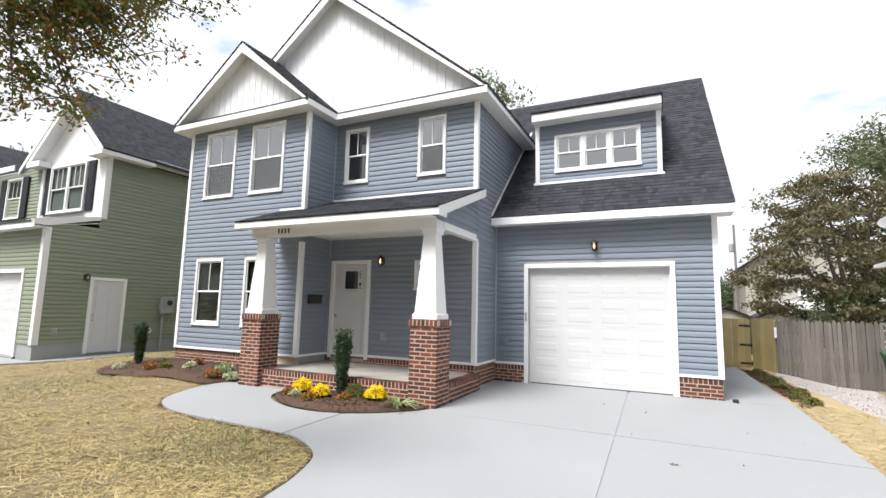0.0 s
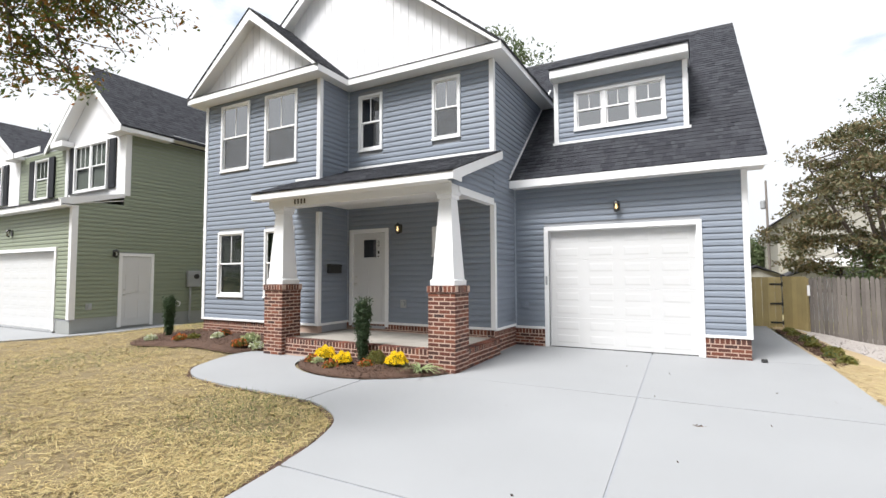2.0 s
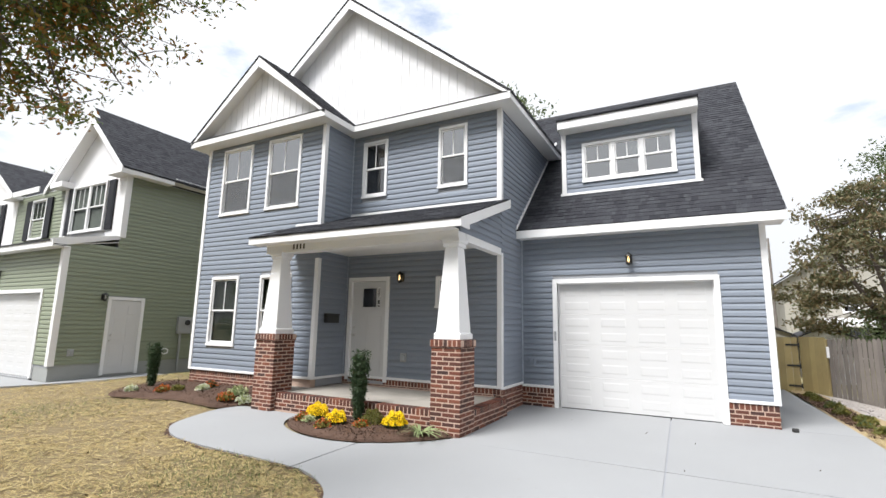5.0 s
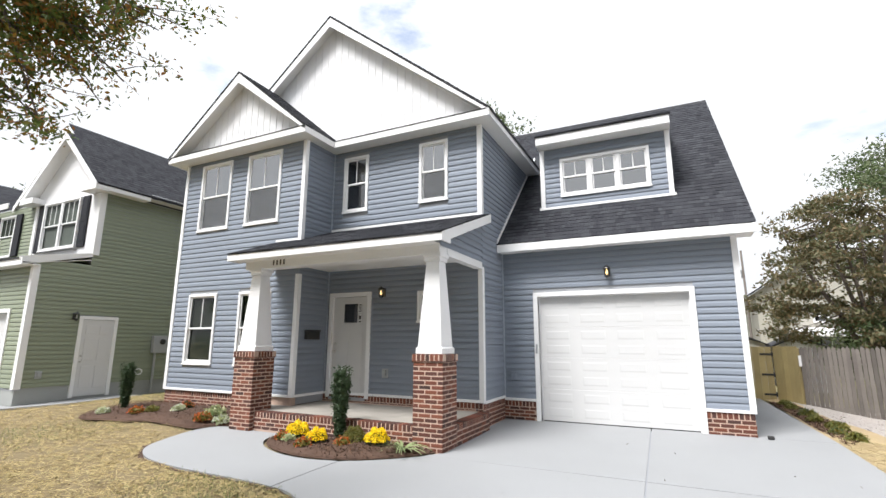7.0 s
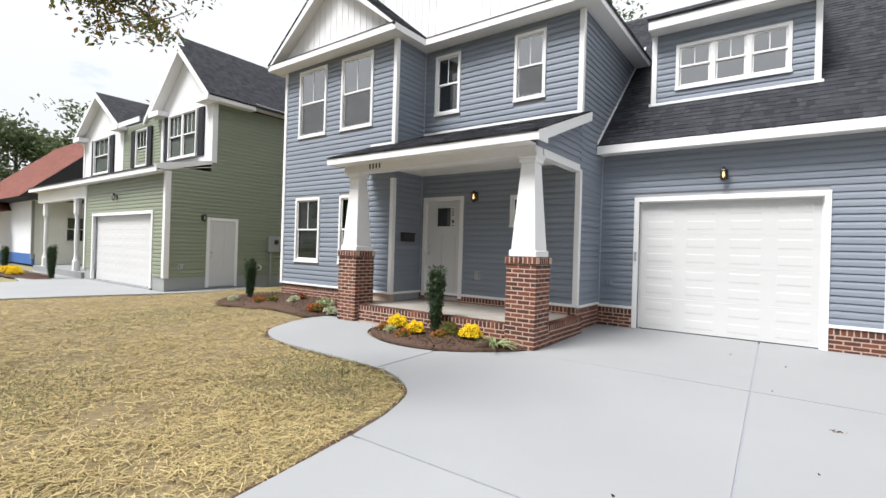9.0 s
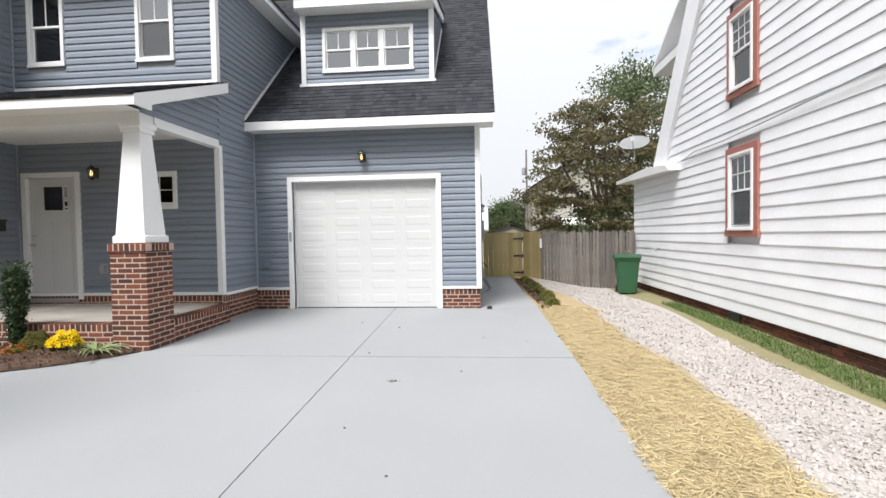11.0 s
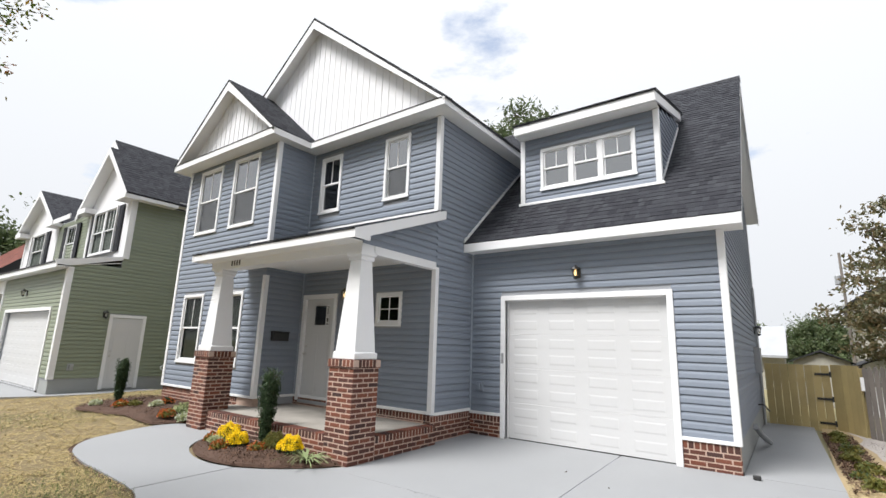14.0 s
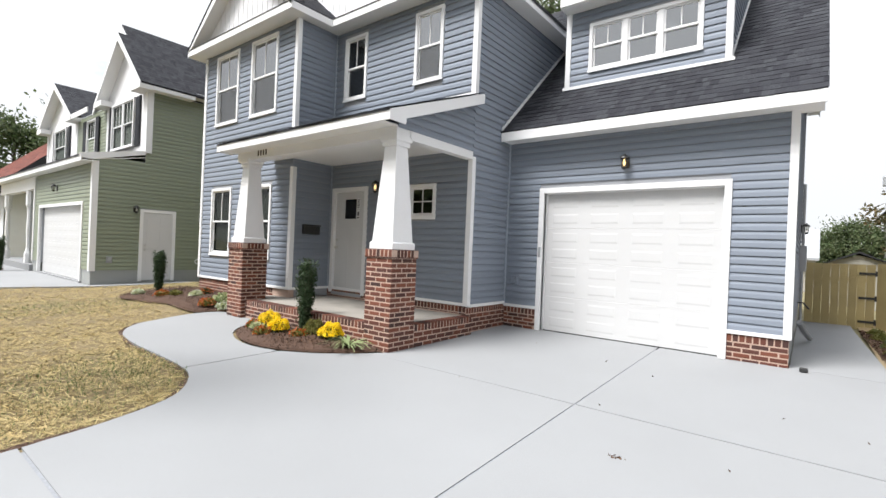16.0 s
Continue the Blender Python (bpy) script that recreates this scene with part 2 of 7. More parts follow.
def leaf_mat(name, stops, through=0.3):
    m = ramp_mat(name, stops, 0.6, by="island", vary=0.1, bump=0)
    n, l = m.node_tree.nodes, m.node_tree.links
    b = n["Principled BSDF"]
    tl, mx = n.new("ShaderNodeBsdfTranslucent"), n.new("ShaderNodeMixShader")
    l.new(b.inputs["Base Color"].links[0].from_socket, tl.inputs[0])
    mx.inputs[0].default_value = through
    l.new(b.outputs[0], mx.inputs[1])
    l.new(tl.outputs[0], mx.inputs[2])
    l.new(mx.outputs[0], n["Material Output"].inputs[0])
    return m


M_LEAF_OAK = leaf_mat("oak_leaf", [(0.049, 0.084, 0.02), (0.084, 0.119, 0.022), (0.119, 0.14, 0.025), (0.196, 0.126, 0.022), (0.266, 0.105, 0.02), (0.063, 0.105, 0.02), (0.098, 0.126, 0.022)], 0.35)
M_LEAF_RUST = leaf_mat("turning_leaf", [(0.07, 0.078, 0.038), (0.12, 0.115, 0.055), (0.17, 0.125, 0.06), (0.085, 0.10, 0.045), (0.19, 0.165, 0.09), (0.20, 0.135, 0.07)])
M_LEAF_GREEN = leaf_mat("green_leaf", [(0.06, 0.095, 0.038), (0.10, 0.14, 0.055), (0.14, 0.165, 0.08), (0.075, 0.105, 0.048)])
M_LEAF_HOLLY = leaf_mat("dark_holly_leaf", [(0.022, 0.045, 0.018), (0.04, 0.07, 0.028), (0.065, 0.10, 0.045)])
M_PETAL_Y = leaf_mat("yellow_petal", [(0.86, 0.58, 0.004), (0.92, 0.68, 0.008), (0.95, 0.76, 0.015)], 0.12)
M_PETAL_O = leaf_mat("orange_red_petal", [(0.42, 0.07, 0.015), (0.50, 0.13, 0.02), (0.38, 0.10, 0.03)])
M_PETAL_W = leaf_mat("cream_leaf", [(0.60, 0.62, 0.50), (0.72, 0.72, 0.62), (0.45, 0.52, 0.33)])
M_LEAF_OLIVE = leaf_mat("olive_leaf", [(0.13, 0.14, 0.03), (0.20, 0.17, 0.04), (0.09, 0.12, 0.03)])
M_LEAF_LIRI = leaf_mat("variegated_blade", [(0.28, 0.34, 0.15), (0.52, 0.53, 0.32), (0.20, 0.28, 0.11)])


# ---- makers ----
def mesh_of(name, bm, material):
    me = bpy.data.meshes.new(name)
    bm.to_mesh(me)
    bm.free()
    if material:
        me.materials.append(material)
    return me


def part(name, bm, material, parent, label=""):
    """Links a bmesh, or a ready mesh, as one object under a thing or part."""
    me = bm if isinstance(bm, bpy.types.Mesh) else mesh_of(name, bm, material)
    ob = new(name, me)
    ob.parent = parent
    if label:
        tagged(ob, label)
    return ob


def thing(name, label, category, at=None, group="", kind=""):
    ob = new(name)
    if at is not None:
        ob.matrix_world = at
    return tagged(ob, label, category, group, kind)


def box(bm, x0, x1, y0, y1, z0, z1, bevel=0.0):
    m = Matrix.Translation(((x0 + x1) / 2, (y0 + y1) / 2, (z0 + z1) / 2)) @ Matrix.Diagonal((abs(x1 - x0), abs(y1 - y0), abs(z1 - z0), 1))
    r = bmesh.ops.create_cube(bm, size=1, matrix=m)
    if bevel:
        edges = list({e for v in r["verts"] for e in v.link_edges})
        bmesh.ops.bevel(bm, geom=edges, offset=bevel, segments=1, affect="EDGES")
    return bm


def boxes(*rows, bevel=0.0):
    bm = bmesh.new()
    for r in rows:
        box(bm, *r, bevel=bevel)
    return bm


def prism(bm, pts, depth):
    """A closed outline of 3D points, swept by the vector depth."""
    a = [bm.verts.new(p) for p in pts]
    b = [bm.verts.new(Vector(p) + Vector(depth)) for p in pts]
    bm.faces.new(a)
    bm.faces.new(b[::-1])
    for i in range(len(a)):
        j = (i + 1) % len(a)
        bm.faces.new((a[j], a[i], b[i], b[j]))
    bmesh.ops.recalc_face_normals(bm, faces=bm.faces)
    return bm


def tube(bm, pts, radii, sides=8):
    """A tapered round bar through points."""
    rings = []
    for i, p in enumerate(pts):
        p = Vector(p)
        d = (Vector(pts[min(i + 1, len(pts) - 1)]) - Vector(pts[max(i - 1, 0)])).normalized()
        q = d.to_track_quat("Z", "Y").to_matrix()
        rings.append([bm.verts.new(p + q @ Vector((math.cos(k * math.tau / sides) * radii[i], math.sin(k * math.tau / sides) * radii[i], 0))) for k in range(sides)])
    for a, b in zip(rings, rings[1:]):
        for k in range(sides):
            bm.faces.new((a[k], a[(k + 1) % sides], b[(k + 1) % sides], b[k]))
    bm.faces.new(rings[0][::-1])
    bm.faces.new(rings[-1])
    return bm


def lathe(bm, profile, sides=12, centre=(0, 0, 0)):
    c = Vector(centre)
    rings = [[bm.verts.new(c + Vector((r * math.cos(k * math.tau / sides), r * math.sin(k * math.tau / sides), z))) for k in range(sides)] for r, z in profile]
    for a, b in zip(rings, rings[1:]):
        for k in range(sides):
            bm.faces.new((a[k], a[(k + 1) % sides], b[(k + 1) % sides], b[k]))
    bm.faces.new(rings[0][::-1])
    bm.faces.new(rings[-1])
    return bm


def spans(lo, hi, z0, z1, holes):
    """The stretches of lo..hi that no hole (u0, u1, z0, z1) takes at the heights z0..z1."""
    cut = sorted((h[0], h[1]) for h in holes if h[2] < z1 - 0.02 and h[3] > z0 + 0.02)
    out, at = [], lo
    for a, b in cut:
        if a > at + 0.01:
            out.append((at, min(a, hi)))
        at = max(at, b)
    if hi > at + 0.01:
        out.append((at, hi))
    return out


def solid_wall(bm, plane, axis, lo, hi, z0, z1, holes, thick):
    """A wall with openings. axis 'x': it runs along x at y = plane and goes back by thick; axis 'y': along y at x = plane."""
    cuts = sorted({z0, z1, *(min(max(v, z0), z1) for h in holes for v in h[2:])})
    for a, b in zip(cuts, cuts[1:]):
        if b - a < 0.005:
            continue
        for u0, u1 in spans(lo, hi, a, b, [(h[0], h[1], h[2] - 0.02, h[3] + 0.02) if h[2] < b - 0.001 and h[3] > a + 0.001 else (9e9, 9e9, 0, 0) for h in holes]):
            if axis == "x":
                box(bm, u0, u1, plane, plane + thick, a, b)
            else:
                box(bm, plane, plane + thick, u0, u1, a, b)
    bmesh.ops.remove_doubles(bm, verts=bm.verts, dist=0.0005)
    return bm


PLANK = {}


def plank_mesh(material, course, deep):
    """A lap siding board 1 m long with a dished upper edge; it runs along +x and faces -y."""
    key = (material.name, course, deep)
    if key not in PLANK:
        bm = bmesh.new()
        prof = [(0.004, course * 0.05), (-deep * 0.85, course * 0.05), (-deep, 0.0), (-deep * 1.03, course * 0.04), (-deep * 0.92, course * 0.50), (-deep * 0.25, course * 0.90), (-deep * 0.0, course * 0.98), (0.004, course * 0.98)]
        if course > 0.15:    # plain bevelled wooden lap board
            prof = [(0.004, 0.004), (-deep, 0.0), (-deep, course * 0.08), (-deep * 0.1, course * 0.98), (0.004, course * 0.98)]
        prism(bm, [(0, y, z) for y, z in prof], (1, 0, 0))
        PLANK[key] = mesh_of("siding_board", bm, material)
    return PLANK[key]


def siding(parent, plane, facing, lo, hi, z0, z1, holes=(), material=None, course=0.114, deep=0.020, ends=None, skew=0.0):
    """Boards course by course. facing: '-y', '+x' or '-x'. ends(z): lo and hi at a height, for slanted walls."""
    me = plank_mesh(material or M_BLUE, course, deep)
    turn = {"-y": 0, "+x": 90, "-x": -90}[facing]
    n = int(math.ceil((z1 - z0) / course - 1e-6))
    for i in range(n):
        z = z0 + i * course
        h = min(course, z1 - z)
        a, b = ends(z + h / 2) if ends else (lo, hi)
        if b - a < 0.03:
            continue
        for u0, u1 in spans(a, b, z, z + h, holes):
            ob = new("siding_board", me)
            ob.parent = parent
            where = {"-y": (u0, plane, z), "+x": (plane, u0, z), "-x": (plane, u1, z)}[facing]
            if skew:
                where = (plane - skew * u0, u0, z)
            ob.matrix_basis = pose(*where, 0, 0, turn + math.degrees(skew)) @ Matrix.Diagonal((u1 - u0, 1, h / course, 1))


BRICKS = {}


def brick_mesh(l, d, h):
    key = (round(l, 3), round(d, 3), round(h, 3))
    if key not in BRICKS:
        BRICKS[key] = mesh_of("brick", boxes((-l / 2, l / 2, -d / 2, d / 2, 0, h), bevel=0.004), M_BRICK)
    return BRICKS[key]


COURSE, JOINT, B_L, B_D = 0.0677, 0.017, 0.189, 0.09


def brick_face(parent, plane, facing, lo, hi, z0, z1, cap=True, cap_deep=B_D):
    """Running-bond bricks with a rowlock course on top, set into a mortar face at plane."""
    out = 0.004
    top = z1 - (0.10 if cap else 0)
    def lay(u, z, l, h, deep=B_D):
        x, y = {"-y": (u, plane - out + deep / 2), "+x": (plane + out - deep / 2, u), "-x": (plane - out + deep / 2, u), "+y": (u, plane + out - deep / 2)}[facing]
        ob = new("brick", brick_mesh(l, deep, h))
        ob.parent = parent
        ob.matrix_basis = pose(x + random.uniform(-0.0015, 0.0015), y + random.uniform(-0.0015, 0.0015), z, 0, 0, 0 if facing in ("-y", "+y") else 90)
    n = max(1, int(round((top - z0) / COURSE)))
    ch = (top - z0) / n
    for i in range(n):
        u = lo - (0.5 * (B_L + JOINT) if i % 2 else 0)
        while u < hi - 0.02:
            a, b = max(u, lo), min(u + B_L, hi)
            if b - a > 0.03:
                lay((a + b) / 2, z0 + i * ch, b - a, ch - JOINT)
            u += B_L + JOINT
    if cap:
        k = max(1, int(round((hi - lo) / 0.0755)))
        for i in range(k):
            lay(lo + (i + 0.5) * (hi - lo) / k, top, (hi - lo) / k - JOINT, 0.10 - 0.004, cap_deep)


def shingles(parent, origin, along, up, length, rise, name="shingles", material=None, exposure=0.143, limit=None, seed=1):
    """Tabs laid course by course on a slope: origin at the eave's end, along and up are unit vectors."""
    rnd = random.Random(seed)
    o, a, u = Vector(origin), Vector(along).normalized(), Vector(up).normalized()
    nrm = a.cross(u).normalized()
    if nrm.z < 0:
        nrm = -nrm
    verts, faces = [], []
    v, row = 0.0, 0
    while v < rise - 0.02:
        s, end = -rnd.uniform(0, 0.3), limit(v + exposure / 2) if limit else length
        while s < end:
            w = rnd.choice((0.07, 0.09, 0.12, 0.15, 0.19))
            s0, s1 = max(s, 0), min(s + w - 0.003, end)
            s += w
            if s1 - s0 < 0.01:
                continue
            t = 0.007 + rnd.choice((0, 0.003, 0.005))
            drop = rnd.choice((0, 0, 0.012))
            v0, v1 = v - drop, min(v + exposure + 0.01, rise)
            k = len(verts)
            for (ss, vv, tt) in ((s0, v0, 0), (s1, v0, 0), (s1, v0, t), (s0, v0, t), (s1, v1, 0.003), (s0, v1, 0.003)):
                verts.append(o + a * ss + u * vv + nrm * tt)
            faces += [(k, k + 1, k + 2, k + 3), (k + 3, k + 2, k + 4, k + 5)]
        v += exposure
        row += 1
    me = bpy.data.meshes.new(name)
    me.from_pydata(verts, [], faces)
    me.materials.append(material or M_SHINGLE)
    ob = part(name, me, None, parent)
    return tagged(ob, kind="stuff")


def ground_z(x, y):
    z = 0.017 * max(y, -40) if y < 0 else 0.0
    k = min(max((x - 4.9) / 2.3, 0), 1)
    z -= 0.31 * k * k * (3 - 2 * k)
    a, b, c = (min(max(v, 0), 1) for v in ((y + 4.7) / 2.2, (-4.85 - x) / 1.0, (x + 11.3) / 1.5))
    return z + 0.15 * a * a * (3 - 2 * a) * b * b * (3 - 2 * b) * c


def outline_sheet(bm, pts, z_of, thick, lift=0.0):
    """A slab with the given outline that follows the ground."""
    top = [bm.verts.new((x, y, z_of(x, y) + lift)) for x, y in pts]
    low = [bm.verts.new((x, y, z_of(x, y) + lift - thick)) for x, y in pts]
    f = bm.faces.new(top)
    bm.faces.new(low[::-1])
    for i in range(len(pts)):
        j = (i + 1) % len(pts)
        bm.faces.new((top[j], top[i], low[i], low[j]))
    bmesh.ops.triangulate(bm, faces=[f])
    bmesh.ops.recalc_face_normals(bm, faces=bm.faces)
    return bm


def inside(pts, x, y):
    hit = False
    for i in range(len(pts)):
        (x0, y0), (x1, y1) = pts[i - 1], pts[i]
        if (y0 > y) != (y1 > y) and x < (x1 - x0) * (y - y0) / (y1 - y0) + x0:
            hit = not hit
    return hit


def smooth_outline(pts, closed=True, n=6):
    """Catmull-Rom through the points."""
    out, k = [], len(pts)
    for i in range(k):
        p = [Vector(pts[(i + j) % k]) for j in (-1, 0, 1, 2)]
        for s in range(n):
            t = s / n
            q = 0.5 * ((2 * p[1]) + (p[2] - p[0]) * t + (2 * p[0] - 5 * p[1] + 4 * p[2] - p[3]) * t * t + (3 * p[1] - p[0] - 3 * p[2] + p[3]) * t ** 3)
            out.append((q.x, q.y))
    return out


# ---- windows and doors ----
def window(parent, facing, plane, u0, u1, z0, z1, grid=(2, 1), screen=True, units=1, trim=0.062, colour=None, hung=True, blind=False, glass=None, backing=False):
    """A white vinyl sash window whose outer trim fills u0..u1, z0..z1 on a wall face. Its parts are built facing -y and then turned."""
    w = new("window")
    w.parent = parent
    turn = {"-y": 0, "+x": 90, "-x": -90}[facing]
    place = {"-y": (u0, plane, z0), "+x": (plane, u0, z0), "-x": (plane, u1, z0)}[facing]
    w.matrix_basis = pose(*place, 0, 0, turn)
    W, H, t = u1 - u0, z1 - z0, trim
    part("frame", boxes((0, t, -0.042, 0.06, 0, H), (W - t, W, -0.042, 0.06, 0, H), (t, W - t, -0.042, 0.06, H - t, H), (t, W - t, -0.042, 0.06, 0, t), bevel=0.004), colour or M_WHITE, w)
    part("sill", boxes((-0.012, W + 0.012, -0.05, -0.033, -0.012, 0.03), bevel=0.003), colour or M_WHITE, w)
    # Flat sheet close behind the glass, its colour standing in for the room's shade.
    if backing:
        part("dark_room", boxes((t * 0.5, W - t * 0.5, 0.060, 0.066, t * 0.5, H - t * 0.5)), M_SHADEDIM if glass is M_BLACKGLASS else M_SHADEDARK, w)
    uw = (W - 2 * t) / units
    for k in range(units):
        a, b = t + k * uw, t + (k + 1) * uw
        if k:
            part("mullion", boxes((a - 0.045, a + 0.045, -0.03, 0.05, t, H - t), bevel=0.004), M_WHITE, w)
            a += 0.045
        if k < units - 1:
            b -= 0.045
        mid = (t + H - t) / 2 if hung else t
        r = 0.03
        rows = ((mid, H - t, 0.0),) if not hung else ((mid - 0.01, H - t, 0.0), (t, mid + 0.02, 0.025))
        for n, (c, d, back) in enumerate(rows):
            y0, y1 = -0.012 + back, 0.016 + back
            part("sash", boxes((a, a + r, y0, y1, c, d), (b - r, b, y0, y1, c, d), (a + r, b - r, y0, y1, d - r, d), (a + r, b - r, y0, y1, c, c + r + 0.01), bevel=0.003), M_WHITE, w)
            pane = part("pane", boxes((a + r, b - r, y0 + 0.012, y0 + 0.016, c + r + 0.01, d - r)), glass or M_GLASS, w)
            pane.visible_shadow = False
            if n == 0:
                gx, gz = grid
                bars = []
                for i in range(1, gx):
                    x = a + r + (b - a - 2 * r) * i / gx
                    bars.append((x - 0.009, x + 0.009, y0 + 0.004, y0 + 0.011, c + r + 0.01, d - r))
                for i in range(1, gz):
                    z = c + r + (d - c - 2 * r) * i / gz
                    bars.append((a + r, b - r, y0 + 0.003, y0 + 0.010, z - 0.009, z + 0.009))
                if bars:
                    part("grille", boxes(*bars), M_WHITE, w)
            elif screen:
                s = part("screen", boxes((a + 0.005, b - 0.005, -0.008, -0.005, t, mid)), M_SCREEN, w)
                s.visible_shadow = False
            if blind and n == 0:
                part("blind", boxes(*[(a + r, b - r, 0.07, 0.073, d - 0.05 * (i + 1), d - 0.05 * i - 0.006) for i in range(int((d - c) / 0.05))]), M_BLIND, w)
    return w


def casing(name, parent, facing, plane, u0, u1, z0, z1, trim, deep=0.042):
    c = new(name)
    W, H = u1 - u0, z1 - z0
    for piece, r in (("side_board", (0, trim, -deep, 0.05, 0, H)), ("side_board", (W - trim, W, -deep, 0.05, 0, H)), ("head_board", (trim, W - trim, -deep, 0.05, H - trim, H))):
        part(piece, boxes(r, bevel=0.004), M_WHITE, c)
    c.parent = parent
    turn = {"-y": 0, "+x": 90, "-x": -90}[facing]
    place = {"-y": (u0, plane, z0), "+x": (plane, u0, z0), "-x": (plane, u1, z0)}[facing]
    c.matrix_basis = pose(*place, 0, 0, turn)
    return c


def garage_door(parent, plane, u0, u1, z0, z1, sections=4, columns=4):
    """A sectional door: each section a board with short raised panels."""
    d = new("garage_door")
    d.parent = parent
    d.matrix_basis = pose(u0, plane, z0)
    W, H = u1 - u0, z1 - z0
    sh = H / sections
    for s in range(sections):
        bm = boxes((0, W, 0, 0.045, s * sh + 0.0008, (s + 1) * sh - 0.0008), bevel=0.002)
        bmesh.ops.recalc_face_normals(bm, faces=bm.faces)
        part("section", bm, M_DOOR, d)
    cw, h, r = W / columns, sh * 0.30, 0.03
    pb, w = bmesh.new(), cw - 0.20
    a = [pb.verts.new(p) for p in ((0, 0.002, 0), (w, 0.002, 0), (w, 0.002, h), (0, 0.002, h))]
    f0 = [pb.verts.new(p) for p in ((0.008, -0.0005, 0.008), (w - 0.008, -0.0005, 0.008), (w - 0.008, -0.0005, h - 0.008), (0.008, -0.0005, h - 0.008))]
    e = [pb.verts.new(p) for p in ((r, -0.0035, r), (w - r, -0.0035, r), (w - r, -0.0035, h - r), (r, -0.0035, h - r))]
    for i in range(4):
        k = (i + 1) % 4
        pb.faces.new((f0[i], f0[k], e[k], e[i]))
        pb.faces.new((a[i], a[k], f0[k], f0[i]))
    pb.faces.new(e)
    bmesh.ops.recalc_face_normals(pb, faces=pb.faces)
    me = mesh_of("raised_panel", pb, M_DOOR)
    for row in range(2 * sections):
        for c in range(columns):
            o = part("raised_panel", me, None, d)
            o.matrix_basis = pose(c * cw + 0.10, 0, (row // 2) * sh + 0.075 + (row % 2) * sh * 0.46)
    part("bottom_seal", boxes((0, W, -0.005, 0.04, -0.012, 0.004)), M_RUBBER, d)
    return d


def wall_lantern(label, at, facing="-y", lit=True):
    turn = {"-y": 0, "+x": 90, "-x": -90}[facing]
    t = thing("wall_lantern", label, "lamp", pose(*at, 0, 0, turn), group="outdoor wall lanterns")
    bm = bmesh.new()
    box(bm, -0.055, 0.055, -0.022, 0.0, -0.09, 0.09, bevel=0.008)
    part("backplate", bm, M_BLACK, t)
    part("arm", tube(bmesh.new(), [(0, -0.02, 0.05), (0, -0.06, 0.10), (0, -0.10, 0.105)], [0.008] * 3), M_BLACK, t)
    part("cap", lathe(bmesh.new(), [(0.075, 0.05), (0.06, 0.075), (0.02, 0.105), (0.008, 0.125)], 10, (0, -0.10, 0)), M_BLACK, t)
    part("glass", lathe(bmesh.new(), [(0.036, -0.085), (0.058, 0.045), (0.057, 0.05)], 10, (0, -0.10, 0)), M_LANTERN, t)
    bulb = lathe(bmesh.new(), [(0.006, -0.06), (0.02, -0.035), (0.022, -0.015), (0.012, 0.01), (0.01, 0.04)], 10, (0, -0.10, 0))
    part("bulb", bulb, M_LAMPGLASS if lit else M_WHITE, t)
    part("base", lathe(bmesh.new(), [(0.01, -0.125), (0.04, -0.10), (0.04, -0.085)], 10, (0, -0.10, 0)), M_BLACK, t)
    cage = bmesh.new()
    for k in range(4):
        a = k * math.tau / 4 + 0.78
        tube(cage, [(math.cos(a) * 0.04, -0.10 + math.sin(a) * 0.04, -0.09), (math.cos(a) * 0.063, -0.10 + math.sin(a) * 0.063, 0.055)], [0.005, 0.005], 4)
    part("cage", cage, M_BLACK, t)
    return t


def outlet_box(label, at, facing, material):
    turn = {"-y": 0, "+x": 90, "-x": -90}[facing]
    t = thing("outlet_cover", label, "outlet", pose(*at, 0, 0, turn), group="outdoor outlets")
    part("plate", boxes((-0.075, 0.075, -0.02, 0.0, -0.09, 0.09), bevel=0.006), material, t)
    part("flap", boxes((-0.045, 0.045, -0.07, -0.02, -0.055, 0.06), bevel=0.01), material, t)
    return t


# ---- the grey-blue house ----
house = thing("house", "new two-storey blue-grey sided house with white trim and brick base", "house")
XL, XM, XG = -8.10, -0.66, 3.61        # left corner, corner of the tall block, garage corner
YB, YM, BACK = -2.15, -1.195, 9.9      # bay face, tall block face, rear
YR, SK = 7.7, 0.012                    # rear of the garage wing, and how far its side runs off square
XB = -4.30                             # right corner of the bay
EAVE, Z_BASE = 5.80, 0.42

# walls with their openings
H_GAR = [(0.09, 2.84, -1, 2.41)]
H_MAIN = [(-3.99, -3.32, 4.326, 5.636), (-2.03, -1.363, 4.326, 5.636), (-4.22, -3.135, 0.30, 2.535), (-2.03, -1.39, 1.88, 2.50)]
H_BAY = [(-7.54, -6.51, 4.04, 5.70), (-5.99, -4.96, 4.04, 5.70), (-7.566, -6.634, 0.99, 2.557), (-5.94, -5.0, 0.99, 2.557)]
shrink = lambda hs, d: [(a + d, b - d, c + d, e - d) for a, b, c, e in hs]
wall_bay = part("wall", solid_wall(bmesh.new(), YB, "x", XL, XB, Z_BASE, EAVE + 0.02, shrink(H_BAY, 0.05), 0.14), M_SHEATH, house, "blue-grey sided bay wall")
wall_main = part("wall", solid_wall(bmesh.new(), YM, "x", XB - 0.14, XM, 0.28, EAVE + 0.02, shrink(H_MAIN, 0.05), 0.14), M_SHEATH, house, "blue-grey sided entrance wall")
wall_bay_side = part("wall", boxes((XB - 0.14, XB, YB + 0.14, YM, 0.28, EAVE + 0.02)), M_SHEATH, house)
wall_side = part("wall", boxes((XM - 0.14, XM, YM + 0.14, BACK, 0.0, EAVE + 0.02)), M_SHEATH, house)
